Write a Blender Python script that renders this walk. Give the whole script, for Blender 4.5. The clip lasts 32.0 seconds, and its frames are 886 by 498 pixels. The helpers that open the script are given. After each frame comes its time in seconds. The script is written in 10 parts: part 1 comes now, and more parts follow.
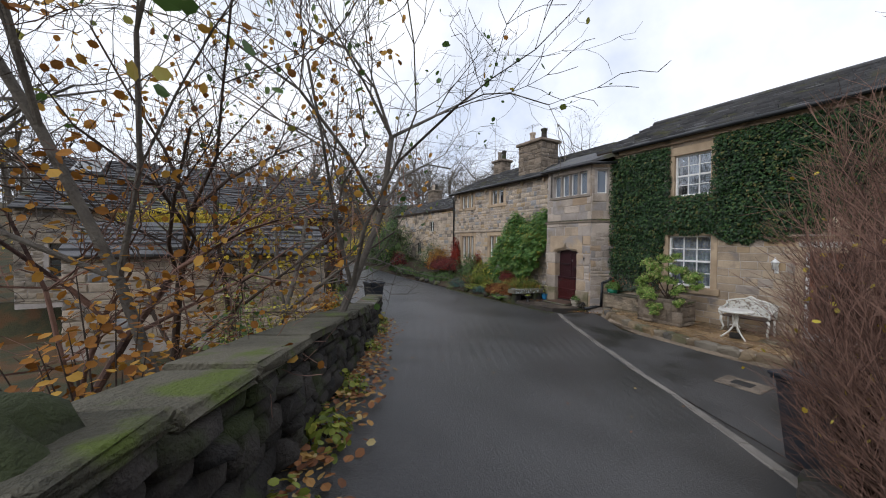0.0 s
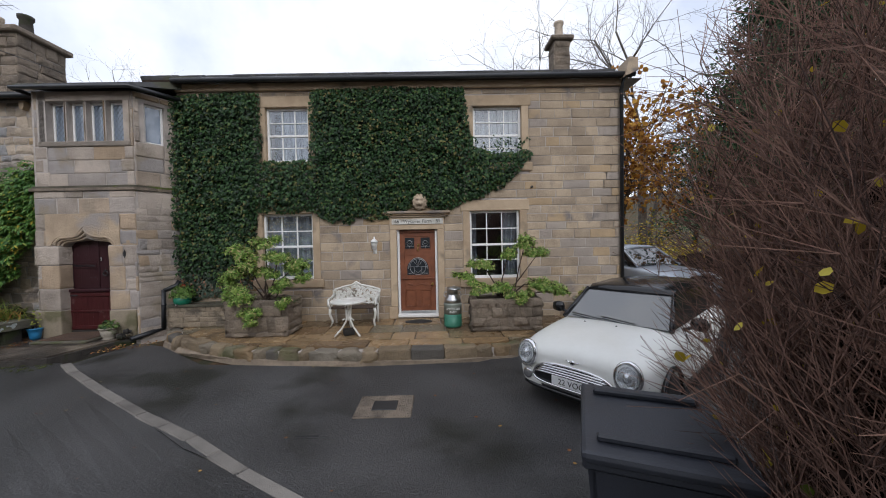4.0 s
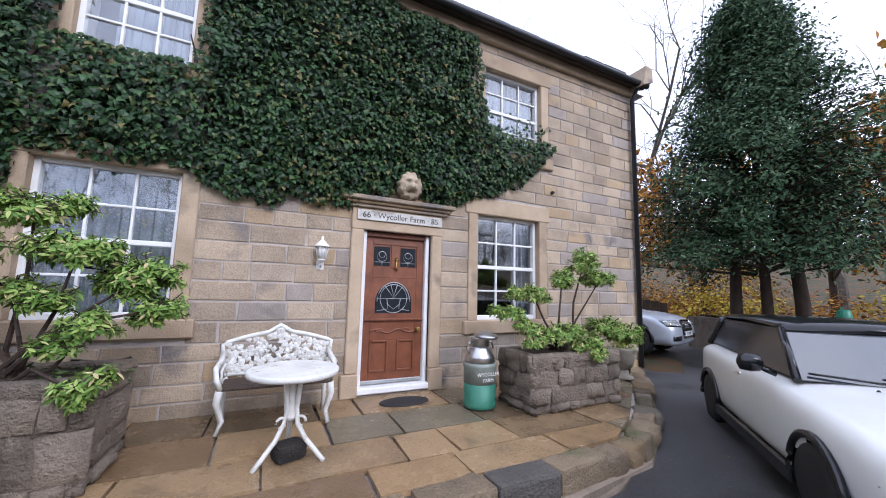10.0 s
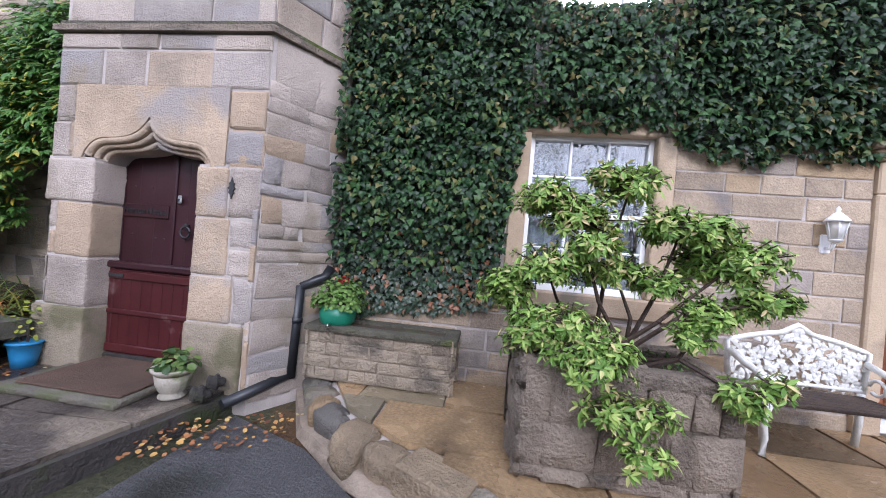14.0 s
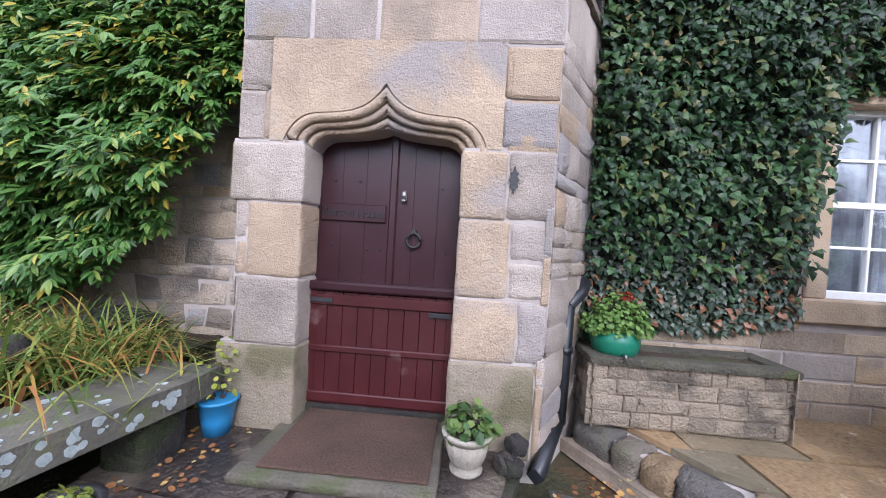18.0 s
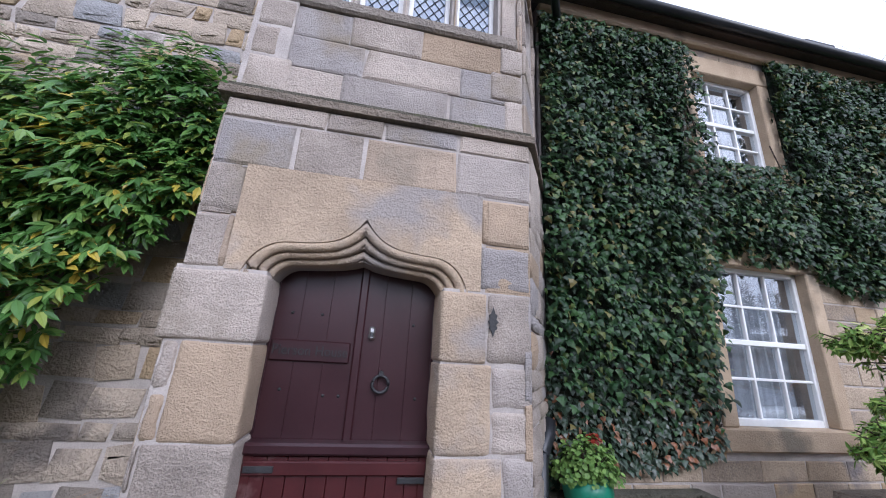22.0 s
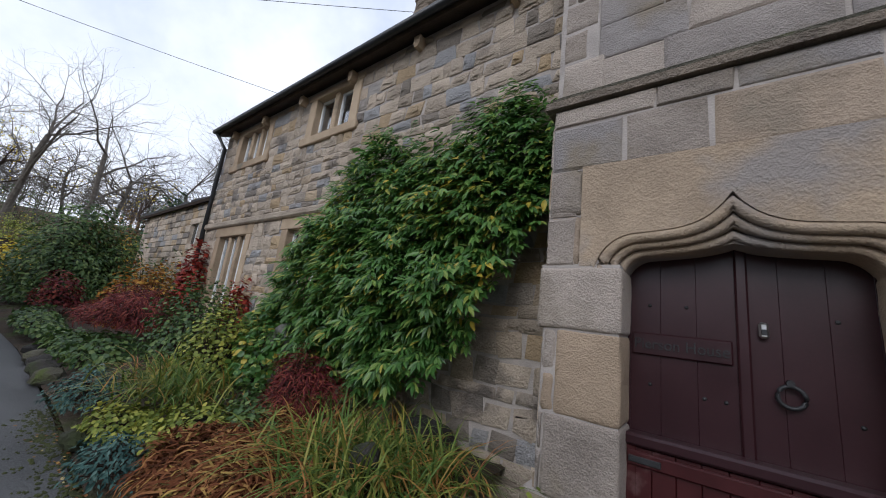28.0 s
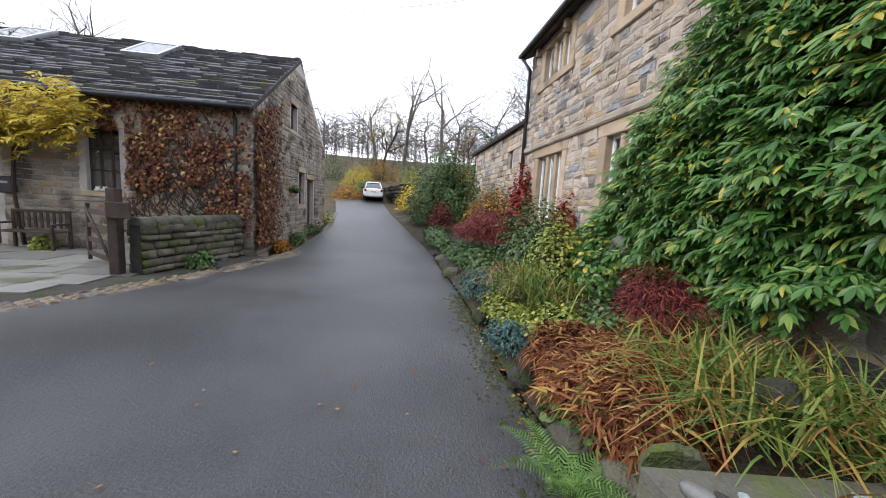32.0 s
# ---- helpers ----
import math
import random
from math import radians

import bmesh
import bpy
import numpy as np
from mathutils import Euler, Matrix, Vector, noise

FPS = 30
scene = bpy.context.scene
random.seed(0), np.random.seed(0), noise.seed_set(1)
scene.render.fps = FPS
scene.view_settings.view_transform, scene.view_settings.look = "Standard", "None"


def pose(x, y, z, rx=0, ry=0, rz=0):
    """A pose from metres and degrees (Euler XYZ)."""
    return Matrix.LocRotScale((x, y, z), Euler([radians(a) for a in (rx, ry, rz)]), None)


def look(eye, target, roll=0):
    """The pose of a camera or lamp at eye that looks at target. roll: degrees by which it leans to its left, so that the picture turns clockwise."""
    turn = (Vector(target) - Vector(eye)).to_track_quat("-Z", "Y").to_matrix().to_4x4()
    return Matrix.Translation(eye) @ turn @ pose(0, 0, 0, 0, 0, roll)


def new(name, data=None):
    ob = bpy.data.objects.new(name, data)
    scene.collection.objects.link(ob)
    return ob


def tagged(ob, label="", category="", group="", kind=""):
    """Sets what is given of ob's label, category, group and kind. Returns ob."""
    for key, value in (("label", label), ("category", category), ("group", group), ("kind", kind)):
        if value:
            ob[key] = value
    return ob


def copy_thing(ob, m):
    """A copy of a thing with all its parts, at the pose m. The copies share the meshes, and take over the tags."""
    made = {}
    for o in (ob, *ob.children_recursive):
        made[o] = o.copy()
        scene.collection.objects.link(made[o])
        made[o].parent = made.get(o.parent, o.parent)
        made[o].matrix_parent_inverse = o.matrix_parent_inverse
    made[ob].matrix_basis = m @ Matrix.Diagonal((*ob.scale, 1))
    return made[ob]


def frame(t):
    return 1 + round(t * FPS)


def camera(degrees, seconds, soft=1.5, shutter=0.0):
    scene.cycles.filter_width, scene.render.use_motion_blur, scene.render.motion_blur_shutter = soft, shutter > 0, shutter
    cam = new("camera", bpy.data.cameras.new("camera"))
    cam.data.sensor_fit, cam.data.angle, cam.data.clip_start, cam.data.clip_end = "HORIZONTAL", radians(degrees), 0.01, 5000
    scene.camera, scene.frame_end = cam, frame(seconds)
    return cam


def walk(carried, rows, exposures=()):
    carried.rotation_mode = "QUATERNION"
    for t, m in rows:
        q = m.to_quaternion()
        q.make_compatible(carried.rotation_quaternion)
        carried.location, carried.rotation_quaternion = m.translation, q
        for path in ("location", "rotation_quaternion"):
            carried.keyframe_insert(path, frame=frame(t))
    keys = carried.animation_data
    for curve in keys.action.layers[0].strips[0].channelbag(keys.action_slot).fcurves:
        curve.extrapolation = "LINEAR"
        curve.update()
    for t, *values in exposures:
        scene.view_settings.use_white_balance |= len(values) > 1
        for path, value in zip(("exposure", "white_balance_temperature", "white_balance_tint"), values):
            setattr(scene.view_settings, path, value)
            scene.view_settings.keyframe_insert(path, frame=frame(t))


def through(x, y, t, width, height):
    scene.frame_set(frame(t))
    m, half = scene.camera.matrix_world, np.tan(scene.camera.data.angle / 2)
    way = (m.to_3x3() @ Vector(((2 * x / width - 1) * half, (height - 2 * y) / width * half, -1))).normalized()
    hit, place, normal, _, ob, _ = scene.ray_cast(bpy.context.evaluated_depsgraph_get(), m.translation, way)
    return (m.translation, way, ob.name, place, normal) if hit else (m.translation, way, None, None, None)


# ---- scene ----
# ---- camera ----
cam = camera(103, 32.0, 1.0)
PATH = [
    (0, pose(2.709, -12.323, 2.407, 88.76, -0.42, 60.43)),
    (0.5, pose(2.370, -11.950, 2.376, 88.59, -0.26, 53.88)),
    (1, pose(2.018, -11.502, 2.323, 88.69, 0.02, 45.56)),
    (1.5, pose(1.674, -11.057, 2.285, 88.77, 0.31, 38.57)),
    (2, pose(1.375, -10.571, 2.189, 88.79, 0.43, 29.15)),
    (2.5, pose(1.163, -10.091, 2.102, 88.83, 0.84, 21.22)),
    (3, pose(0.902, -9.612, 1.990, 88.96, 0.98, 13.46)),
    (3.5, pose(0.711, -9.188, 1.934, 88.83, 1.16, 4.31)),
    (4, pose(0.547, -8.742, 1.915, 88.63, 1.14, -0.62)),
    (4.5, pose(0.356, -8.336, 1.878, 88.46, 1.12, -6.22)),
    (6.5, pose(-0.180, -6.470, 1.566, 88.93, 0.31, -13.20)),
    (7, pose(-0.349, -6.092, 1.502, 88.97, 0.13, -14.01)),
    (7.5, pose(-0.531, -5.784, 1.495, 88.95, 0.12, -17.76)),
    (8, pose(-0.711, -5.503, 1.479, 90.06, -0.09, -20.94)),
    (8.5, pose(-0.909, -5.310, 1.452, 96.09, -0.26, -23.96)),
    (9, pose(-1.150, -5.141, 1.424, 97.15, -0.50, -26.28)),
    (9.5, pose(-1.362, -4.968, 1.402, 96.38, -0.89, -26.46)),
    (10, pose(-1.594, -4.757, 1.397, 96.76, -1.35, -26.01)),
    (10.5, pose(-1.890, -4.576, 1.377, 96.56, -1.91, -25.32)),
    (11, pose(-2.186, -4.420, 1.383, 95.91, -2.27, -23.98)),
    (11.5, pose(-2.448, -4.257, 1.375, 95.23, -2.73, -20.44)),
    (12, pose(-2.754, -4.127, 1.381, 94.32, -3.30, -13.61)),
    (12.5, pose(-3.134, -4.027, 1.386, 91.87, -3.86, -7.21)),
    (13, pose(-3.458, -3.891, 1.383, 89.60, -4.23, -1.78)),
    (13.5, pose(-3.782, -3.763, 1.401, 89.90, -4.54, 3.57)),
    (14, pose(-4.152, -3.728, 1.382, 89.72, -4.83, 7.18)),
    (14.5, pose(-4.512, -3.695, 1.377, 88.78, -5.05, 8.17)),
    (15, pose(-4.910, -3.610, 1.391, 87.04, -5.33, 8.82)),
    (15.5, pose(-5.288, -3.553, 1.388, 86.40, -5.63, 9.44)),
    (17.5, pose(-6.602, -3.269, 1.330, 88.63, -3.49, 7.69)),
    (18, pose(-6.817, -3.176, 1.313, 88.85, -3.42, 3.90)),
    (18.5, pose(-6.994, -3.055, 1.315, 89.16, -3.27, 0.42)),
    (19, pose(-7.166, -3.011, 1.313, 89.54, -3.12, -3.41)),
    (19.5, pose(-7.294, -3.012, 1.343, 89.57, -2.86, -8.94)),
    (20, pose(-7.329, -2.998, 1.381, 89.91, -2.67, -11.90)),
    (20.5, pose(-7.322, -2.998, 1.424, 90.01, -2.67, -12.77)),
    (21, pose(-7.316, -3.019, 1.464, 96.03, -2.81, -12.47)),
    (21.5, pose(-7.328, -3.051, 1.484, 101.86, -2.96, -12.16)),
    (22, pose(-7.327, -3.083, 1.531, 106.63, -3.29, -11.35)),
    (22.5, pose(-7.335, -3.112, 1.552, 111.92, -3.52, -10.68)),
    (23, pose(-7.344, -3.131, 1.563, 115.20, -3.73, -10.12)),
    (23.5, pose(-7.340, -3.148, 1.563, 116.84, -4.03, -8.92)),
    (24, pose(-7.341, -3.164, 1.562, 117.91, -4.38, -5.93)),
    (24.5, pose(-7.364, -3.169, 1.561, 118.34, -4.88, -0.02)),
    (26.5, pose(-7.444, -3.149, 1.544, 113.05, -6.38, 20.65)),
    (27, pose(-7.479, -3.157, 1.521, 109.90, -6.56, 26.09)),
    (27.5, pose(-7.513, -3.163, 1.504, 105.50, -6.71, 32.26)),
    (28, pose(-7.544, -3.163, 1.484, 101.61, -6.77, 36.78)),
    (28.5, pose(-7.577, -3.176, 1.474, 96.79, -6.72, 40.24)),
    (29, pose(-7.605, -3.191, 1.467, 90.94, -6.48, 45.74)),
    (29.5, pose(-7.644, -3.217, 1.460, 88.34, -5.97, 53.59)),
    (30, pose(-7.696, -3.270, 1.454, 85.71, -5.45, 60.80)),
    (30.5, pose(-7.753, -3.330, 1.450, 84.98, -4.96, 66.18)),
    (31, pose(-7.794, -3.394, 1.446, 83.77, -4.51, 71.35)),
    (31.5, pose(-7.821, -3.431, 1.446, 83.71, -4.02, 76.39)),
    (32, pose(-7.874, -3.430, 1.446, 82.99, -3.48, 82.82)),
]
EXPOSURES = [(0.0, 0.36, 6300, 10), (1.0, 0.2, 6300, 9), (2.0, 0.1, 6300, 9), (3.0, 0.08, 6300, 10), (4.5, 0.7, 6200, 11), (7.0, 1.35, 6000, 12), (8.0, 1.3, 5900, 14), (9.0, 1.1, 5750, 15), (11.0, 1.4, 5650, 19), (13.0, 1.5, 5650, 19), (16.5, 1.75, 5650, 19), (20.0, 1.8, 5750, 18), (21.0, 1.6, 5700, 18), (22.0, 1.3, 5600, 17), (23.0, 0.84, 5650, 16), (24.5, 0.42, 5780, 15), (27.0, 0.2, 5900, 12), (29.0, 0.6, 6000, 10), (31.0, 1.2, 6050, 11), (32.0, 1.25, 6100, 11)]
walk(cam, PATH, EXPOSURES)

# ---- light ----
world = bpy.data.worlds.new("overcast_sky")
scene.world = world
world.use_nodes = True
wn, wl = world.node_tree.nodes, world.node_tree.links
wn.clear()
sky = wn.new("ShaderNodeTexSky")
sky.sky_type, sky.sun_disc = "NISHITA", False
sky.sun_elevation, sky.sun_rotation = radians(32), radians(160)
sky_gain = wn.new("ShaderNodeVectorMath")
sky_gain.operation = "SCALE"
sky_gain.inputs["Scale"].default_value = 0.11
cloud = wn.new("ShaderNodeTexNoise")
cloud.inputs["Scale"].default_value, cloud.inputs["Detail"].default_value, cloud.inputs["Roughness"].default_value = 2.6, 6.0, 0.55
ramp = wn.new("ShaderNodeValToRGB")
ramp.color_ramp.elements[0].position, ramp.color_ramp.elements[0].color = 0.33, (0.6, 0.65, 0.77, 1)
ramp.color_ramp.elements[1].position, ramp.color_ramp.elements[1].color = 0.62, (1.0, 1.0, 1.03, 1)
blend = wn.new("ShaderNodeMixRGB")
blend.inputs[0].default_value = 0.88
back, out = wn.new("ShaderNodeBackground"), wn.new("ShaderNodeOutputWorld")
back.inputs[1].default_value = 1.0
wl.new(sky.outputs[0], sky_gain.inputs[0])
wl.new(sky_gain.outputs[0], blend.inputs[1])
wl.new(cloud.outputs[0], ramp.inputs[0])
wl.new(ramp.outputs[0], blend.inputs[2])
wl.new(blend.outputs[0], back.inputs[0])
wl.new(back.outputs[0], out.inputs[0])
sun = new("sun", bpy.data.lights.new("sun", "SUN"))
sun.data.energy, sun.data.angle, sun.data.color = 0.8, radians(25), (1.0, 0.97, 0.93)
sun.matrix_world = look((0, 0, 30), (-9, 44, 0))

# ---- materials ----
MATS = {}


def rgb(c):
    return (c[0], c[1], c[2], 1.0)


def surface(name, low, high, scale=3.0, fine=40.0, rough=0.85, bump=0.3, metal=0.0, vary=0.0, stain=None, stain_at=0.62, stain_scale=1.2, gloss_var=0.1, depth=0.02, alt=None, share=0.25, mid=0.0, grain=0.45):
    """A two-scale procedural surface: tone between low and high by noise and by piece, an optional stain with a shape of its own."""
    m = bpy.data.materials.new(name)
    m.use_nodes = True
    n, l = m.node_tree.nodes, m.node_tree.links
    b = n["Principled BSDF"]
    geo = n.new("ShaderNodeNewGeometry")
    info = n.new("ShaderNodeObjectInfo")
    big, small = n.new("ShaderNodeTexNoise"), n.new("ShaderNodeTexNoise")
    for tex, s in ((big, scale), (small, fine)):
        tex.inputs["Scale"].default_value, tex.inputs["Detail"].default_value, tex.inputs["Roughness"].default_value = s, 4.0, 0.6
        l.new(geo.outputs["Position"], tex.inputs["Vector"])
    add = n.new("ShaderNodeMath")
    add.operation = "ADD"
    l.new(info.outputs["Random"], add.inputs[0])
    l.new(geo.outputs["Random Per Island"], add.inputs[1])
    frac = n.new("ShaderNodeMath")
    frac.operation = "FRACT"
    l.new(add.outputs[0], frac.inputs[0])
    piece = n.new("ShaderNodeMath")
    piece.operation = "MULTIPLY_ADD"
    l.new(frac.outputs[0], piece.inputs[0])
    piece.inputs[1].default_value, piece.inputs[2].default_value = vary, -0.5 * vary - 0.5 * (grain - 0.45)
    mixf = n.new("ShaderNodeMath")
    mixf.operation = "MULTIPLY_ADD"
    l.new(small.outputs[0], mixf.inputs[0])
    mixf.inputs[1].default_value = grain
    l.new(piece.outputs[0], mixf.inputs[2])
    tone = n.new("ShaderNodeMath")
    tone.operation = "MULTIPLY_ADD"
    l.new(big.outputs[0], tone.inputs[0])
    tone.inputs[1].default_value = 1.1
    l.new(mixf.outputs[0], tone.inputs[2])
    ramp = n.new("ShaderNodeValToRGB")
    ramp.color_ramp.elements[0].position, ramp.color_ramp.elements[0].color = 0.42, rgb(low)
    ramp.color_ramp.elements[1].position, ramp.color_ramp.elements[1].color = 1.12, rgb(high)
    ramp.color_ramp.elements[1].position = 1.0
    l.new(tone.outputs[0], ramp.inputs[0])
    col = ramp.outputs[0]
    for k, other in enumerate(alt or ()):
        hash_ = n.new("ShaderNodeMath")
        hash_.operation = "MULTIPLY"
        l.new(frac.outputs[0], hash_.inputs[0])
        hash_.inputs[1].default_value = 17.31 + 11.7 * k
        fr = n.new("ShaderNodeMath")
        fr.operation = "FRACT"
        l.new(hash_.outputs[0], fr.inputs[0])
        pick = n.new("ShaderNodeMapRange")
        pick.inputs["From Min"].default_value, pick.inputs["From Max"].default_value = 1.0 - share, 1.0 - share * 0.55
        pick.inputs["To Max"].default_value = 0.85
        l.new(fr.outputs[0], pick.inputs["Value"])
        tint = n.new("ShaderNodeMixRGB")
        l.new(pick.outputs[0], tint.inputs[0])
        l.new(col, tint.inputs[1])
        shade = n.new("ShaderNodeMixRGB")
        shade.blend_type = "MULTIPLY"
        shade.inputs[0].default_value = 0.6
        shade.inputs[1].default_value = rgb(other)
        l.new(big.outputs[0], shade.inputs[2])
        l.new(shade.outputs[0], tint.inputs[2])
        col = tint.outputs[0]
    if stain:
        st = n.new("ShaderNodeTexNoise")
        st.inputs["Scale"].default_value, st.inputs["Detail"].default_value = stain_scale, 7.0
        l.new(geo.outputs["Position"], st.inputs["Vector"])
        sr = n.new("ShaderNodeValToRGB")
        sr.color_ramp.elements[0].position, sr.color_ramp.elements[1].position = stain_at - 0.06, stain_at + 0.06
        l.new(st.outputs[0], sr.inputs[0])
        mx = n.new("ShaderNodeMixRGB")
        l.new(sr.outputs[0], mx.inputs[0])
        l.new(col, mx.inputs[1])
        mx.inputs[2].default_value = rgb(stain)
        col = mx.outputs[0]
    l.new(col, b.inputs["Base Color"])
    rr = n.new("ShaderNodeMath")
    rr.operation = "MULTIPLY_ADD"
    l.new(big.outputs[0], rr.inputs[0])
    rr.inputs[1].default_value, rr.inputs[2].default_value = gloss_var * 2, rough - gloss_var
    l.new(rr.outputs[0], b.inputs["Roughness"])
    b.inputs["Metallic"].default_value = metal
    if bump:
        bp = n.new("ShaderNodeBump")
        bp.inputs["Strength"].default_value, bp.inputs["Distance"].default_value = bump, depth
        height = small.outputs[0]
        if mid:
            lump = n.new("ShaderNodeTexNoise")
            lump.inputs["Scale"].default_value, lump.inputs["Detail"].default_value, lump.inputs["Roughness"].default_value = mid, 5.0, 0.65
            l.new(geo.outputs["Position"], lump.inputs["Vector"])
            both = n.new("ShaderNodeMath")
            both.operation = "MULTIPLY_ADD"
            l.new(lump.outputs[0], both.inputs[0])
            both.inputs[1].default_value = 1.6
            l.new(small.outputs[0], both.inputs[2])
            height = both.outputs[0]
        l.new(height, bp.inputs["Height"])
        l.new(bp.outputs[0], b.inputs["Normal"])
    MATS[name] = m
    return m


def leafy(name, cols, rough=0.45, gloss=0.5, through=0.15):
    """Leaf material: tone by leaf, slightly translucent."""
    m = bpy.data.materials.new(name)
    m.use_nodes = True
    n, l = m.node_tree.nodes, m.node_tree.links
    b = n["Principled BSDF"]
    geo = n.new("ShaderNodeNewGeometry")
    ramp = n.new("ShaderNodeValToRGB")
    el = ramp.color_ramp.elements
    while len(el) < len(cols):
        el.new(0.5)
    for i, (at, c) in enumerate(cols):
        el[i].position, el[i].color = at, rgb(c)
    tex = n.new("ShaderNodeTexNoise")
    tex.inputs["Scale"].default_value = 1.3
    l.new(geo.outputs["Position"], tex.inputs["Vector"])
    ma = n.new("ShaderNodeMath")
    ma.operation = "MULTIPLY_ADD"
    l.new(tex.outputs[0], ma.inputs[0])
    ma.inputs[1].default_value = 0.5
    sub = n.new("ShaderNodeMath")
    sub.operation = "ADD"
    sub.inputs[1].default_value = -0.25
    l.new(geo.outputs["Random Per Island"], sub.inputs[0])
    l.new(sub.outputs[0], ma.inputs[2])
    l.new(ma.outputs[0], ramp.inputs[0])
    l.new(ramp.outputs[0], b.inputs["Base Color"])
    b.inputs["Roughness"].default_value = rough
    b.inputs["Specular IOR Level"].default_value = gloss
    if through:
        tr = n.new("ShaderNodeBsdfTranslucent")
        l.new(ramp.outputs[0], tr.inputs[0])
        mx = n.new("ShaderNodeMixShader")
        mx.inputs[0].default_value = through
        l.new(b.outputs[0], mx.inputs[1])
        l.new(tr.outputs[0], mx.inputs[2])
        l.new(mx.outputs[0], n["Material Output"].inputs[0])
    MATS[name] = m
    return m


def glassy(name, tint, rough=0.02, mixin=0.75, ior=1.5):
    """Window glass: clear with a true reflection."""
    m = bpy.data.materials.new(name)
    m.use_nodes = True
    b = m.node_tree.nodes["Principled BSDF"]
    b.inputs["Base Color"].default_value = rgb(tint)
    b.inputs["Roughness"].default_value = rough
    b.inputs["IOR"].default_value = ior
    b.inputs["Transmission Weight"].default_value = mixin
    MATS[name] = m
    return m


SANDSTONE = surface("sandstone", (0.21, 0.165, 0.122), (0.48, 0.378, 0.268), 1.6, 55, 0.9, 0.55, vary=0.34, stain=(0.2, 0.175, 0.16), stain_at=0.64, stain_scale=2.2, alt=((0.58, 0.42, 0.25), (0.46, 0.4, 0.35)), share=0.17, mid=14, grain=0.75)
WARMSTONE = surface("warm_sandstone", (0.29, 0.21, 0.135), (0.5, 0.385, 0.265), 1.8, 60, 0.9, 0.45, vary=0.4, stain=(0.2, 0.165, 0.12), stain_at=0.64, stain_scale=1.7)
PORCHSTONE = surface("porch_gritstone", (0.2, 0.168, 0.142), (0.53, 0.45, 0.38), 1.3, 90, 0.92, 0.8, vary=0.3, stain=(0.3, 0.25, 0.19), stain_at=0.61, stain_scale=1.7, alt=((0.48, 0.44, 0.42), (0.6, 0.44, 0.29)), share=0.26, mid=16, depth=0.022, grain=0.6)
LINTELSTONE = surface("yellow_gritstone", (0.27, 0.205, 0.145), (0.56, 0.43, 0.3), 1.4, 70, 0.92, 0.7, stain=(0.34, 0.3, 0.27), stain_at=0.57, stain_scale=1.3, mid=22, depth=0.022, grain=0.55)
RUBBLE = surface("weathered_rubble", (0.31, 0.255, 0.2), (0.58, 0.48, 0.375), 1.5, 50, 0.92, 0.8, mid=10, depth=0.035, alt=((0.62, 0.45, 0.26), (0.44, 0.45, 0.47), (0.3, 0.26, 0.22)), share=0.13, vary=0.32, stain=(0.17, 0.145, 0.125), stain_at=0.64, stain_scale=1.8)
BASESTONE = surface("algae_stained_gritstone", (0.13, 0.108, 0.078), (0.42, 0.345, 0.25), 1.6, 70, 0.92, 0.7, stain=(0.14, 0.125, 0.07), stain_at=0.52, stain_scale=1.6, mid=14, depth=0.022)
BARNSTONE = surface("barn_rubble", (0.17, 0.145, 0.115), (0.42, 0.355, 0.275), 1.5, 50, 0.92, 0.8, mid=10, depth=0.035, alt=((0.46, 0.33, 0.19), (0.28, 0.26, 0.25)), share=0.1, vary=0.3, stain=(0.1, 0.085, 0.07), stain_at=0.6, stain_scale=1.6)
MORTAR = surface("lime_mortar", (0.3, 0.265, 0.24), (0.52, 0.465, 0.42), 4, 80, 0.95, 0.4)
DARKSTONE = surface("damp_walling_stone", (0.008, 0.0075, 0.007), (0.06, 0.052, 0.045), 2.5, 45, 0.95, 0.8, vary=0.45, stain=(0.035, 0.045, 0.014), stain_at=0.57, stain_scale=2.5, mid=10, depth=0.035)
MOSSCOPE = surface("mossy_coping", (0.035, 0.034, 0.022), (0.13, 0.118, 0.085), 2.2, 40, 0.95, 0.8, vary=0.3, stain=(0.085, 0.115, 0.016), stain_at=0.6, stain_scale=2.6, mid=10, depth=0.03)
PALEGRIT = surface("pale_planter_stone", (0.16, 0.128, 0.092), (0.38, 0.31, 0.225), 2, 45, 0.9, 0.9, vary=0.25, stain=(0.13, 0.11, 0.085), stain_at=0.58, stain_scale=3, mid=9, depth=0.04)
TROUGHSTONE = surface("trough_gritstone", (0.1, 0.08, 0.062), (0.31, 0.25, 0.19), 3, 45, 0.9, 0.9, mid=11, depth=0.04, vary=0.3, stain=(0.25, 0.2, 0.15), stain_at=0.62, stain_scale=3)
FLAG = surface("wet_flagstone", (0.12, 0.084, 0.048), (0.35, 0.235, 0.125), 1.6, 35, 0.26, 0.5, mid=6, grain=0.85, vary=0.6, alt=((0.4, 0.25, 0.12), (0.25, 0.22, 0.15), (0.2, 0.13, 0.075)), share=0.24, stain=(0.1, 0.07, 0.042), stain_at=0.63, stain_scale=1.1, gloss_var=0.14)
GREYFLAG = surface("grey_flagstone", (0.12, 0.12, 0.11), (0.27, 0.26, 0.235), 1.0, 35, 0.5, 0.3, vary=0.35, stain=(0.1, 0.11, 0.06), stain_at=0.63, gloss_var=0.15)
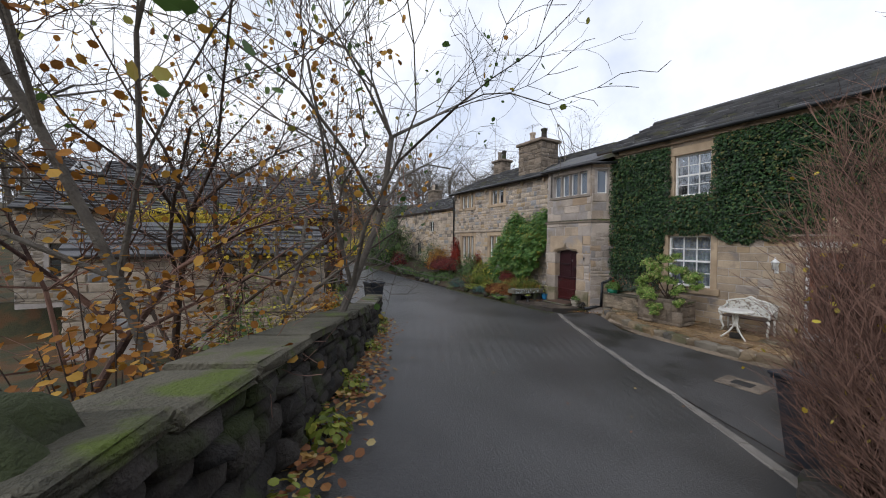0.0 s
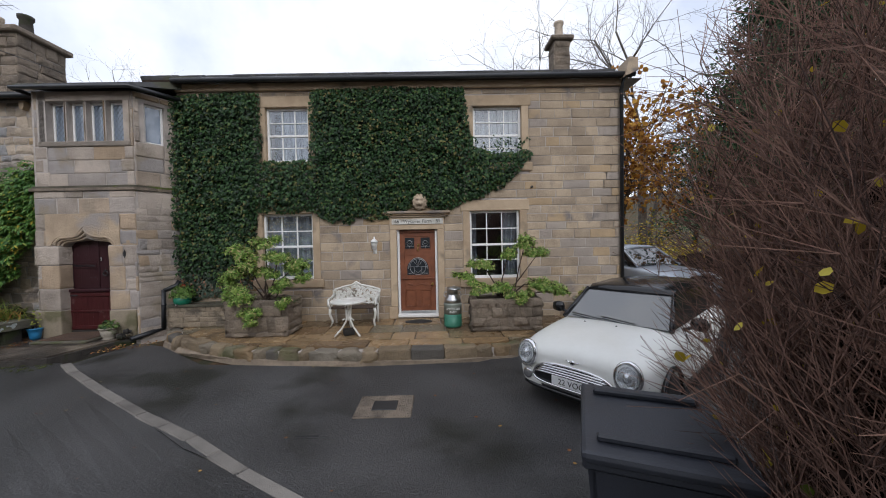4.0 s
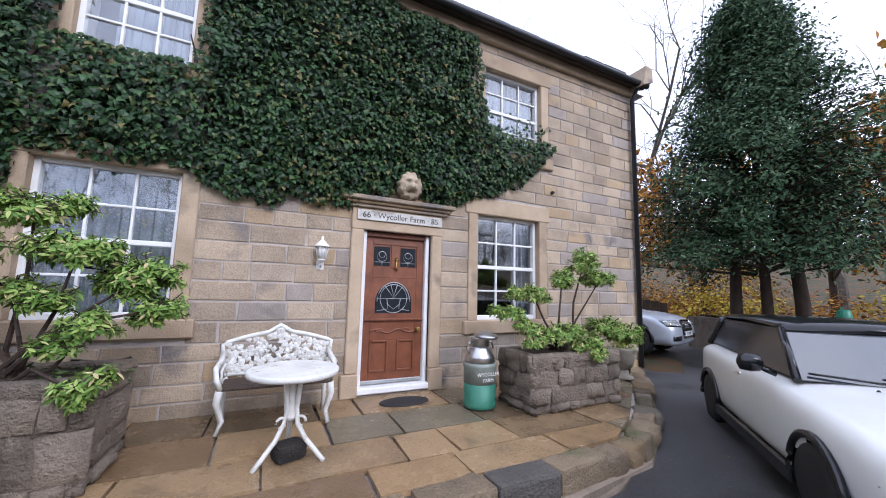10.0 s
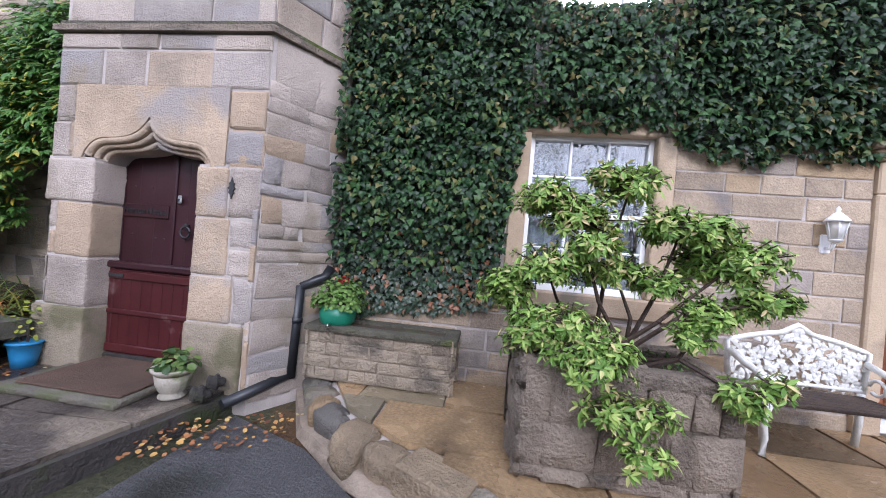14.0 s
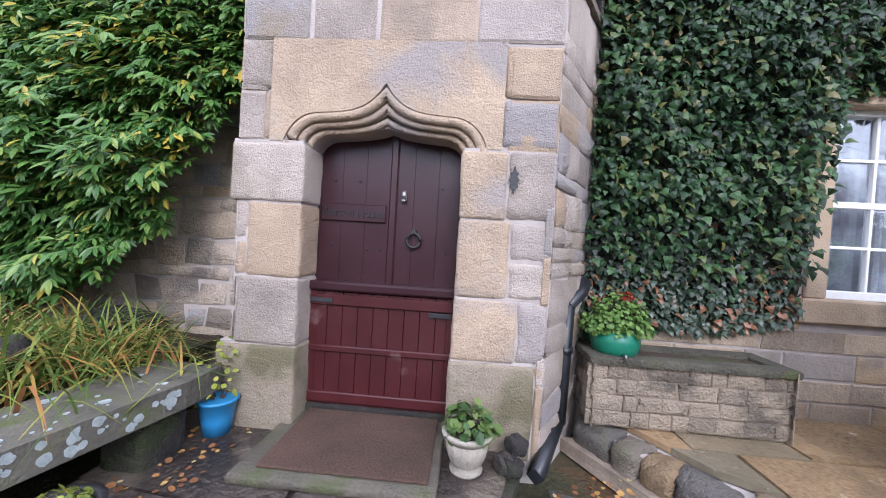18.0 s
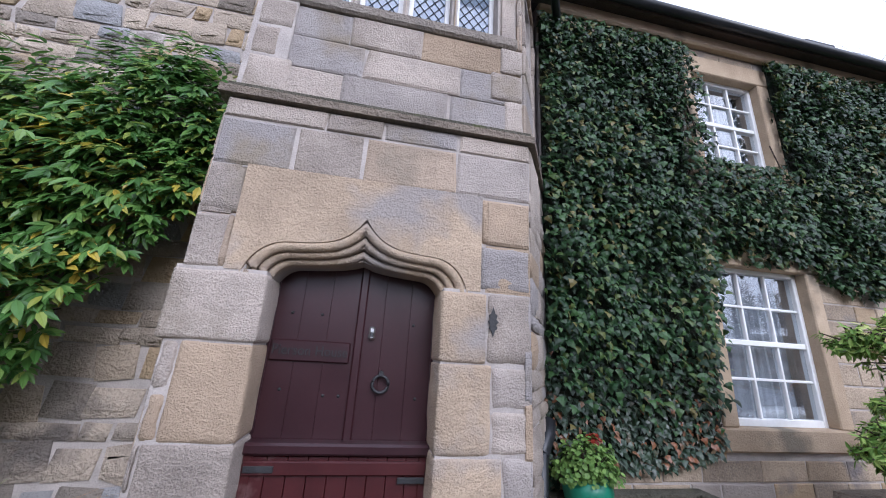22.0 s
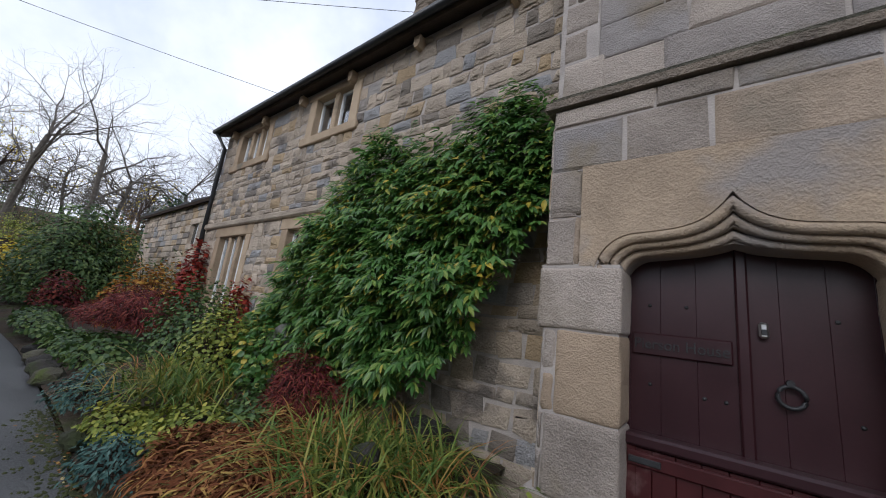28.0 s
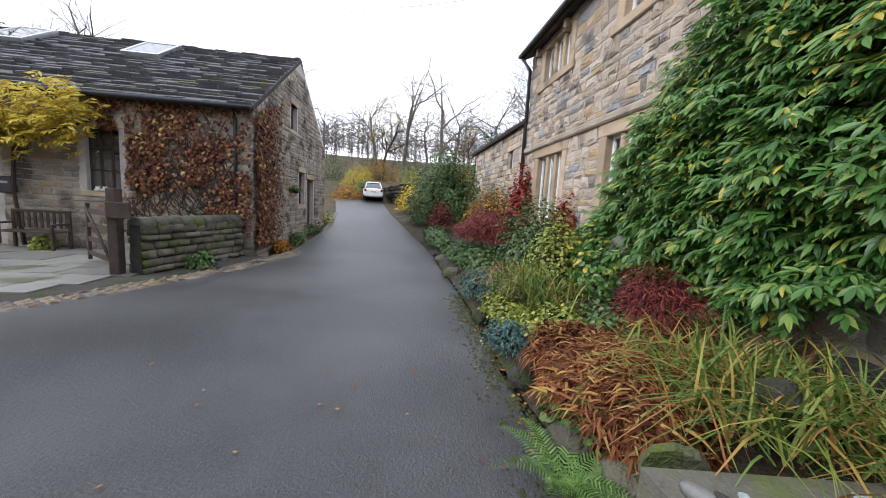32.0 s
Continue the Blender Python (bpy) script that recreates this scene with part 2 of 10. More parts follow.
KERBSTONE = surface("kerb_stone", (0.07, 0.052, 0.035), (0.28, 0.21, 0.13), 2.2, 45, 0.65, 0.8, mid=8, depth=0.04, vary=0.6, stain=(0.12, 0.12, 0.05), stain_at=0.62, alt=((0.34, 0.23, 0.12), (0.13, 0.125, 0.115), (0.3, 0.26, 0.2)), share=0.25)
PALEMORTAR = surface("pale_cement", (0.12, 0.095, 0.07), (0.34, 0.27, 0.2), 4, 60, 0.9, 0.6, mid=12)
ASPHALT = surface("damp_asphalt", (0.012, 0.012, 0.013), (0.085, 0.084, 0.085), 0.4, 75, 0.34, 0.55, gloss_var=0.14, depth=0.016, mid=30, grain=1.5)
YARDTAR = surface("dark_yard_asphalt", (0.014, 0.014, 0.015), (0.09, 0.088, 0.088), 0.6, 75, 0.45, 1.0, gloss_var=0.18, depth=0.016, mid=25, grain=1.4, stain=(0.016, 0.017, 0.013), stain_at=0.6, stain_scale=0.8)
LINESTONE = surface("pale_kerb_setts", (0.1, 0.09, 0.08), (0.23, 0.21, 0.185), 2.0, 60, 0.8, 0.3, vary=0.3)
SOIL = surface("garden_soil", (0.02, 0.014, 0.009), (0.075, 0.05, 0.03), 3, 30, 0.95, 1.0, stain=(0.06, 0.075, 0.02), stain_at=0.58, depth=0.05)
GRASSY = surface("rough_grass_ground", (0.02, 0.024, 0.01), (0.075, 0.07, 0.03), 0.6, 25, 0.95, 1.0, stain=(0.1, 0.052, 0.02), stain_at=0.52, depth=0.06, grain=1.0)
MOSS = surface("moss", (0.02, 0.026, 0.008), (0.075, 0.085, 0.018), 4, 60, 0.95, 1.0, depth=0.03)
SLATE = surface("stone_slate", (0.03, 0.03, 0.034), (0.11, 0.11, 0.114), 1.4, 35, 0.7, 0.7, mid=8, vary=0.35, stain=(0.1, 0.1, 0.055), stain_at=0.62)
WHITE = surface("white_gloss_paint", (0.68, 0.68, 0.66), (0.84, 0.84, 0.83), 3, 30, 0.4, 0.08)
CREAMIRON = surface("chipped_white_iron", (0.55, 0.54, 0.48), (0.8, 0.79, 0.75), 6, 70, 0.5, 0.4, stain=(0.3, 0.22, 0.12), stain_at=0.68, stain_scale=9)
OAK = surface("varnished_red_wood", (0.1, 0.03, 0.013), (0.23, 0.078, 0.034), 5, 60, 0.42, 0.2)
BROWNDOOR = surface("dark_brown_paint", (0.022, 0.0065, 0.009), (0.04, 0.0125, 0.016), 2, 60, 0.32, 0.02)
MAROON = surface("maroon_paint", (0.034, 0.005, 0.006), (0.066, 0.011, 0.012), 3, 60, 0.38, 0.05, stain=(0.16, 0.09, 0.085), stain_at=0.7, stain_scale=5)
BLACKMETAL = surface("black_cast_iron", (0.012, 0.012, 0.013), (0.03, 0.03, 0.032), 5, 60, 0.5, 0.2)
GUTTER = surface("black_gutter", (0.012, 0.013, 0.016), (0.025, 0.027, 0.03), 5, 60, 0.4, 0.05)
BRASS = surface("aged_brass", (0.25, 0.16, 0.05), (0.5, 0.34, 0.13), 8, 60, 0.35, 0.1, metal=1.0)
STEEL = surface("dull_steel", (0.35, 0.36, 0.36), (0.6, 0.6, 0.6), 8, 60, 0.35, 0.1, metal=1.0)
CHROME = surface("chrome", (0.7, 0.7, 0.72), (0.85, 0.85, 0.86), 3, 30, 0.08, 0.0, metal=1.0, gloss_var=0.02)
BINPLASTIC = surface("charcoal_bin_plastic", (0.014, 0.016, 0.022), (0.03, 0.034, 0.045), 3, 90, 0.45, 0.15)
RUBBER = surface("black_rubber", (0.01, 0.01, 0.01), (0.025, 0.025, 0.026), 5, 60, 0.7, 0.2)
BARK = surface("bark", (0.05, 0.042, 0.034), (0.17, 0.15, 0.125), 4, 40, 0.95, 0.9)
DARKBARK = surface("dark_bark", (0.022, 0.015, 0.011), (0.075, 0.05, 0.036), 4, 40, 0.95, 0.9)
REDTWIG = surface("reddish_twigs", (0.045, 0.024, 0.019), (0.28, 0.162, 0.122), 3, 40, 0.9, 0.3, vary=0.6)
CARWHITE = surface("pepper_white_car_paint", (0.74, 0.74, 0.69), (0.8, 0.8, 0.76), 2, 20, 0.22, 0.0, gloss_var=0.03)
CARSILVER = surface("silver_car_paint", (0.46, 0.51, 0.58), (0.58, 0.63, 0.7), 2, 20, 0.25, 0.0, metal=0.4, gloss_var=0.03)
CARBLACK = surface("black_car_trim", (0.006, 0.006, 0.007), (0.015, 0.015, 0.017), 3, 30, 0.16, 0.0, gloss_var=0.03)
PLATE = surface("number_plate_white", (0.78, 0.78, 0.78), (0.82, 0.82, 0.82), 3, 30, 0.4, 0.0)
INK = surface("black_lettering", (0.008, 0.008, 0.008), (0.015, 0.015, 0.015), 3, 30, 0.5, 0.0)
CURTAIN = surface("pale_curtain", (0.1, 0.11, 0.125), (0.26, 0.28, 0.31), 6, 40, 0.9, 0.2)
# dark grey that puts the dimness of unseen rooms into the colour
ROOMSHADE = surface("room_shade_grey", (0.05, 0.05, 0.05), (0.1, 0.1, 0.1), 2, 30, 0.9, 0.0)
GLASS = glassy("window_glass", (0.86, 0.92, 0.97), 0.01, 1.0, 2.0)
# pale blue base colour stands in for sky mirrored in the porch panes
SKYGLASS = glassy("sky_tinted_leaded_glass", (0.3, 0.37, 0.47), 0.03, 0.25, 2.2)
CARGLASS = glassy("car_glass", (0.05, 0.06, 0.066), 0.02, 0.35, 2.3)
LAMPGLASS = glassy("frosted_lamp_glass", (0.9, 0.9, 0.85), 0.35, 0.5)


# ---- tools for building ----
def part(name, bm, material, parent=None, label=""):
    """Link a bmesh as one mesh object under a thing or a part."""
    me = bpy.data.meshes.new(name)
    bm.to_mesh(me)
    bm.free()
    return mesh_ob(name, me, material, parent, label)


def mesh_ob(name, me, material, parent=None, label=""):
    if not me.materials:
        me.materials.append(material)
    ob = new(name, me)
    if parent:
        ob.parent = parent
    if label:
        ob["label"] = label
    return ob


def thing(name, label, category, at=(0, 0, 0), turn=0.0, group="", kind=""):
    ob = new(name)
    ob.empty_display_size = 0.1
    ob.matrix_basis = pose(at[0], at[1], at[2], 0, 0, turn)
    return tagged(ob, label, category, group, kind)


def npmesh(name, verts, faces):
    me = bpy.data.meshes.new(name)
    verts = np.asarray(verts, float)
    flat = [list(map(int, f)) for f in faces] if not isinstance(faces, np.ndarray) else faces.tolist()
    me.from_pydata(verts.tolist(), [], flat)
    return me


def box(bm, x0, x1, y0, y1, z0, z1, bevel=0.0, m=None, seg=1):
    made = bmesh.ops.create_cube(bm, size=1.0)["verts"]
    for v in made:
        v.co = Vector((x0 + (v.co.x + 0.5) * (x1 - x0), y0 + (v.co.y + 0.5) * (y1 - y0), z0 + (v.co.z + 0.5) * (z1 - z0)))
    if bevel:
        edges = list({e for v in made for e in v.link_edges})
        made = bmesh.ops.bevel(bm, geom=edges, offset=bevel, segments=seg, affect="EDGES", profile=0.6)["verts"]
    if m:
        bmesh.ops.transform(bm, matrix=m, verts=made)
    return made


def boxed(x0, x1, y0, y1, z0, z1, bevel=0.0, seg=1):
    bm = bmesh.new()
    box(bm, x0, x1, y0, y1, z0, z1, bevel, seg=seg)
    return bm


def boxpart(name, x0, x1, y0, y1, z0, z1, material, parent=None, bevel=0.0, label="", m=None, seg=1):
    bm = bmesh.new()
    box(bm, x0, x1, y0, y1, z0, z1, bevel, m, seg)
    return part(name, bm, material, parent, label)


def lathe(profile, n=20, bm=None, m=None):
    """Turned body: profile of (radius, height)."""
    bm = bm or bmesh.new()
    rings = []
    for r, z in profile:
        rings.append([bm.verts.new((r * math.cos(2 * math.pi * i / n), r * math.sin(2 * math.pi * i / n), z)) for i in range(n)])
    for a, b in zip(rings, rings[1:]):
        for i in range(n):
            f = bm.faces.new((a[i], a[(i + 1) % n], b[(i + 1) % n], b[i]))
            f.smooth = True
    bm.faces.new(rings[0][::-1])
    bm.faces.new(rings[-1])
    if m:
        bmesh.ops.transform(bm, matrix=m, verts=[v for r in rings for v in r])
    return bm


def tube(points, radius, n=8, bm=None, taper=None):
    """A round bar along points."""
    bm = bm or bmesh.new()
    pts = [Vector(p) for p in points]
    rings = []
    for i, p in enumerate(pts):
        d = (pts[min(i + 1, len(pts) - 1)] - pts[max(i - 1, 0)]).normalized()
        u = d.cross(Vector((0, 0, 1))) if abs(d.z) < 0.95 else d.cross(Vector((1, 0, 0)))
        u.normalize()
        w = d.cross(u)
        r = radius if taper is None else radius + (taper - radius) * i / (len(pts) - 1)
        rings.append([bm.verts.new(p + r * (math.cos(2 * math.pi * k / n) * u + math.sin(2 * math.pi * k / n) * w)) for k in range(n)])
    for a, b in zip(rings, rings[1:]):
        for k in range(n):
            bm.faces.new((a[k], a[(k + 1) % n], b[(k + 1) % n], b[k])).smooth = True
    bm.faces.new(rings[0][::-1])
    bm.faces.new(rings[-1])
    return bm


def prism(outline, y0, y1, bm=None):
    """An outline in x, z pushed from y0 to y1."""
    bm = bm or bmesh.new()
    a = [bm.verts.new((x, y0, z)) for x, z in outline]
    b = [bm.verts.new((x, y1, z)) for x, z in outline]
    n = len(outline)
    bm.faces.new(a)
    bm.faces.new(b[::-1])
    for i in range(n):
        bm.faces.new((a[(i + 1) % n], a[i], b[i], b[(i + 1) % n]))
    bmesh.ops.recalc_face_normals(bm, faces=bm.faces)
    return bm


def slab(outline, z0, z1, bm=None):
    """An outline in x, y pushed from z0 to z1."""
    bm = bm or bmesh.new()
    a = [bm.verts.new((x, y, z0)) for x, y in outline]
    b = [bm.verts.new((x, y, z1)) for x, y in outline]
    n = len(outline)
    bm.faces.new(a[::-1])
    bm.faces.new(b)
    for i in range(n):
        bm.faces.new((a[i], a[(i + 1) % n], b[(i + 1) % n], b[i]))
    bmesh.ops.recalc_face_normals(bm, faces=bm.faces)
    return bm


def block_meshes(key, material, count=6, chamfer=0.05, rough=0.06, slate=False):
    """Unit blocks, x and z from -0.5 to 0.5, front towards -y from 0 to -1, with worn arrises."""
    rnd = random.Random(key)
    out = []
    for k in range(count):
        bm = bmesh.new()
        back, mid, front = [], [], []
        for sx, sz in ((-1, -1), (1, -1), (1, 1), (-1, 1)):
            jx, jz = rnd.uniform(-rough, rough) * 0.35, rnd.uniform(-rough, rough) * 0.35
            back.append(bm.verts.new((0.5 * sx + jx, 0, 0.5 * sz + jz)))
            mid.append(bm.verts.new((0.5 * sx + jx, -0.2 if slate and sz > 0 else -0.55, 0.5 * sz + jz)))
            front.append(bm.verts.new((sx * (0.5 - chamfer) + jx, (-1 if sz < 0 else -0.25) if slate else -1 + rnd.uniform(-0.15, 0.15), sz * (0.5 - chamfer * 1.9) + jz)))
        for a, b in ((back, mid), (mid, front)):
            for i in range(4):
                bm.faces.new((a[i], a[(i + 1) % 4], b[(i + 1) % 4], b[i]))
        if slate:
            bm.faces.new(front)
        ring = [] if slate else [bm.verts.new((sx * rnd.uniform(0.16, 0.32), -1.0 - rnd.uniform(0, 0.55 if rough > 0.15 else 0.16), sz * rnd.uniform(0.12, 0.3))) for sx, sz in ((-1, -1), (1, -1), (1, 1), (-1, 1))]
        for i in range(len(ring)):
            bm.faces.new((front[i], front[(i + 1) % 4], ring[(i + 1) % 4], ring[i]))
        c = None if slate else bm.verts.new((rnd.uniform(-0.08, 0.08), -1.0 - rnd.uniform(0, 0.6 if rough > 0.15 else 0.2), rnd.uniform(-0.08, 0.08)))
        for i in range(len(ring)):
            bm.faces.new((ring[i], ring[(i + 1) % 4], c))
        if rough >= 0.2:
            for f in bm.faces:
                f.smooth = True
        me = bpy.data.meshes.new("stone_block")
        bm.to_mesh(me)
        bm.free()
        me.materials.append(material)
        out.append(me)
    return out


def courses(length, z0, z1, heights, widths, holes, seed):
    """Lay courses of blocks over a wall, round its holes; each block as u0, u1, z0, z1."""
    rnd = random.Random(seed)
    out, z = [], z0
    while z < z1 - 0.04:
        h = rnd.choice(heights)
        if z + h > z1 - 0.08:
            h = z1 - z
        stops = [(a, b) for a, b, c, d in holes if c < z + h * 0.6 and d > z + h * 0.4]
        stops.sort()
        spans, u = [], 0.0
        for a, b in stops:
            if a - u > 0.03:
                spans.append((u, a))
            u = max(u, b)
        if length - u > 0.03:
            spans.append((u, length))
        for a, b in spans:
            u = a
            while u < b - 1e-4:
                w = rnd.uniform(*widths)
                if b - u - w < widths[0] * 0.55:
                    w = b - u
                out.append((u, min(u + w, b), z, z + h))
                u += w
        z += h
    return out


def lay(parent, blocks, m, meshes, proud=0.012, gap=0.012, limit=300, first=None, seed=1, name="stone_block", stuff="stonework"):
    """Blocks as parts of a wall (the ones chosen by `first` up to limit), the rest joined in one part."""
    rnd = random.Random(seed)
    order = sorted(range(len(blocks)), key=first and (lambda i: first(blocks[i])) or (lambda i: i))
    rest_v, rest_f, base = [], [], 0
    for k, i in enumerate(order):
        u0, u1, z0, z1 = blocks[i]
        me = rnd.choice(meshes)
        p = proud * rnd.uniform(0.5, 1.6)
        local = m @ Matrix.Translation(((u0 + u1) / 2, 0.0, (z0 + z1) / 2)) @ Matrix.Diagonal((max(u1 - u0 - gap, 0.02), p + 0.004, max(z1 - z0 - gap, 0.02), 1))
        if k < limit:
            ob = new(name, me)
            ob.parent = parent
            ob.matrix_basis = parent.matrix_basis.inverted() @ local if parent else local
        else:
            rest_v.extend([tuple(local @ v.co) for v in me.vertices])
            rest_f.extend([tuple(base + j for j in f.vertices) for f in me.polygons])
            base += len(me.vertices)
    if rest_v:
        me = npmesh(stuff, rest_v, rest_f)
        ob = mesh_ob(stuff, me, meshes[0].materials[0], parent)
        if parent:
            ob.matrix_basis = parent.matrix_basis.inverted()
        tagged(ob, kind="stuff")


def wall_mesh(name, length, z0, z1, thick, holes, m, material, parent=None):
    """A wall from u=0 to length, its face at y=0 and its back at y=thick, with holes through it."""
    us = sorted({0.0, length, *[h[0] for h in holes], *[h[1] for h in holes]})
    zs = sorted({z0, z1, *[max(h[2], z0) for h in holes], *[min(h[3], z1) for h in holes]})
    bm = bmesh.new()
    grid = {}

    def vert(u, z, y):
        k = (u, z, y)
        if k not in grid:
            grid[k] = bm.verts.new(m @ Vector((u, y, z)))
        return grid[k]

    def solid(i, j):
        if i < 0 or j < 0 or i >= len(us) - 1 or j >= len(zs) - 1:
            return False
        u, z = (us[i] + us[i + 1]) / 2, (zs[j] + zs[j + 1]) / 2
        return not any(h[0] < u < h[1] and h[2] < z < h[3] for h in holes)

    for i in range(len(us) - 1):
        for j in range(len(zs) - 1):
            if not solid(i, j):
                continue
            a, b, c, d = us[i], us[i + 1], zs[j], zs[j + 1]
            bm.faces.new((vert(a, c, 0), vert(b, c, 0), vert(b, d, 0), vert(a, d, 0)))
            bm.faces.new((vert(a, d, thick), vert(b, d, thick), vert(b, c, thick), vert(a, c, thick)))
            for (p, q, r, s), (di, dj) in ((((a, c), (a, d), 0, 0), (-1, 0)), (((b, d), (b, c), 0, 0), (1, 0)), (((b, c), (a, c), 0, 0), (0, -1)), (((a, d), (b, d), 0, 0), (0, 1))):
                if not solid(i + di, j + dj):
                    bm.faces.new((vert(*p, 0), vert(*q, 0), vert(*q, thick), vert(*p, thick)))
    bmesh.ops.recalc_face_normals(bm, faces=bm.faces)
    return part(name, bm, material, parent)


LEAVES = {
    "ivy": ([(0, 0, 0), (0.5, 0.12, -0.06), (0.28, 0.55, 0.02), (0, 1.05, -0.1), (-0.28, 0.55, 0.02), (-0.5, 0.12, -0.06), (0, 0.4, 0.07)], [(0, 1, 6), (1, 2, 6), (2, 3, 6), (3, 4, 6), (4, 5, 6), (5, 0, 6)]),
    "lance": ([(0, 0, 0), (0.2, 0.4, 0.0), (0, 1, -0.14), (-0.2, 0.4, 0.0), (0, 0.45, -0.06)], [(0, 1, 4), (1, 2, 4), (2, 3, 4), (3, 0, 4)]),
    "round": ([(0, 0, 0), (0.38, 0.3, 0.03), (0.36, 0.72, 0.0), (0, 1, -0.08), (-0.36, 0.72, 0.0), (-0.38, 0.3, 0.03)], [(0, 1, 2), (0, 2, 3), (0, 3, 4), (0, 4, 5)]),
    "leaflet": ([(0, 0, 0), (0.11, 0.18, 0.02), (0.165, 0.45, 0.01), (0.1, 0.76, -0.04), (0, 1, -0.13), (-0.1, 0.76, -0.04), (-0.165, 0.45, 0.01), (-0.11, 0.18, 0.02), (0, 0.45, -0.035)], [(0, 1, 8), (1, 2, 8), (2, 3, 8), (3, 4, 8), (4, 5, 8), (5, 6, 8), (6, 7, 8), (7, 0, 8)]),
    "blade": ([(-0.06, 0, 0), (0.06, 0, 0), (0.05, 0.5, 0.1), (-0.05, 0.5, 0.1), (0, 1, -0.1)], [(0, 1, 2, 3), (3, 2, 4)]),
    "flat": ([(-0.3, 0, 0), (0.3, 0, 0), (0.3, 1, 0), (-0.3, 1, 0)], [(0, 1, 2, 3)]),
}


def leaf_cloud(name, places, normals, tips, sizes, shape):
    """Many small leaves: each at a place, facing its normal, its tip pointing along tips."""
    lv, lf = LEAVES[shape]
    lv = np.array(lv, float)
    p, n, t = (np.asarray(a, float) for a in (places, normals, tips))
    n /= np.linalg.norm(n, axis=1, keepdims=True) + 1e-9
    s = np.cross(t, n)
    s /= np.linalg.norm(s, axis=1, keepdims=True) + 1e-9
    t = np.cross(n, s)
    sz = np.asarray(sizes, float)[:, None, None]
    v = p[:, None] + sz * (lv[None, :, 0:1] * s[:, None] + lv[None, :, 1:2] * t[:, None] + lv[None, :, 2:3] * n[:, None])
    k, c = len(lv), len(p)
    faces = []
    starts = np.arange(c)[:, None] * k
    for f in lf:
        faces.extend((starts + np.array(f)[None]).tolist())
    me = bpy.data.meshes.new(name)
    me.from_pydata(v.reshape(-1, 3).tolist(), [], faces)
    return me


def sticks(name, a, b, ra, rb, sides=3):
    """Many thin tapered twigs from a to b."""
    a, b = np.asarray(a, float), np.asarray(b, float)
    ra, rb = np.broadcast_to(ra, len(a)), np.broadcast_to(rb, len(a))
    d = b - a
    d /= np.linalg.norm(d, axis=1, keepdims=True) + 1e-9
    ref = np.where(np.abs(d[:, 2:3]) < 0.9, np.array([[0, 0, 1.0]]), np.array([[1.0, 0, 0]]))
    u = np.cross(d, ref)
    u /= np.linalg.norm(u, axis=1, keepdims=True) + 1e-9
    w = np.cross(d, u)
    vs = []
    for p, r in ((a, ra), (b, rb)):
        for k in range(sides):
            q = 2 * np.pi * k / sides
            vs.append(p + r[:, None] * (np.cos(q) * u + np.sin(q) * w))
    v = np.stack(vs, 1)
    base = np.arange(len(a))[:, None] * (2 * sides)
    faces = []
    for k in range(sides):
        faces.extend((base + np.array([[k, (k + 1) % sides, sides + (k + 1) % sides, sides + k]])).tolist())
    me = bpy.data.meshes.new(name)
    me.from_pydata(v.reshape(-1, 3).tolist(), [], faces)
    return me


def branching(seed, base, height, spread, levels=4, lean=(0, 0), first_r=0.1, fork=4, droop=0.0, up=0.55, shrink=0.62):
    """Segments of a bare tree: arrays a, b, ra, rb and the outer twig ends."""
    rnd = np.random.RandomState(seed)
    segs, ends = [], []

    def grow(p, d, length, r, level):
        steps = 4 if level == 0 else 3
        for i in range(steps):
            d2 = d + rnd.normal(0, 0.13 + 0.05 * level, 3) + np.array([0, 0, (up if level else 0.15) * 0.12 - droop * 0.1 * level])
            d2 /= np.linalg.norm(d2)
            q = p + d2 * length / steps
            r2 = r * (1 - (0.55 if level else 0.4) / steps)
            segs.append((p, q, r, r2))
            if level < levels and (i > 0 or level > 0):
                for _ in range(rnd.randint(1, fork) if level else rnd.randint(1, fork + 1)):
                    side = rnd.normal(0, 1, 3)
                    side -= d2 * side.dot(d2)
                    side /= np.linalg.norm(side) + 1e-9
                    nd = d2 * rnd.uniform(0.5, 1.0) + side * spread * rnd.uniform(0.6, 1.1)
                    nd /= np.linalg.norm(nd)
                    grow(q, nd, length * shrink * rnd.uniform(0.7, 1.1), r2 * 0.6, level + 1)
            p, d, r = q, d2, r2
        ends.append((p, d))

    d0 = np.array([lean[0], lean[1], 1.0])
    grow(np.array(base, float), d0 / np.linalg.norm(d0), height, first_r, 0)
    a, b, ra, rb = (np.array(x) for x in zip(*segs))
    return a, b, ra, rb, ends


def worn(bm, amount, scale, seed, cuts=5):
    """Roughen a block: finer faces, edges eaten and faces uneven."""
    bmesh.ops.subdivide_edges(bm, edges=[e for e in bm.edges if e.calc_length() > 0.12], cuts=cuts, use_grid_fill=True)
    off = Vector((seed * 3.7, seed * 1.3, seed * 5.1))
    bm.normal_update()
    for v in bm.verts:
        v.co += v.normal * amount * (noise.noise(v.co * scale + off) + 0.5 * noise.noise(v.co * scale * 3 + off))
    for f in bm.faces:
        f.smooth = True
    return bm


# ---- ground ----
def gz(x, y):
    """Height of the ground."""
    s = min(max(-4.6 - y, 0.0), 11.0)
    z = -0.25 + 0.165 * s * s / (s + 1.5) * min(max((x + 9) / 8.0, 0.0), 1.0)
    z += 0.085 * min(max(-21.5 - x, 0.0), 26.0)
    z += 0.22 * min(max(x - 5.2, 0.0), 1.0) * min(max((y + 1.6) / 2.0, 0.0), 1.0)
    return z


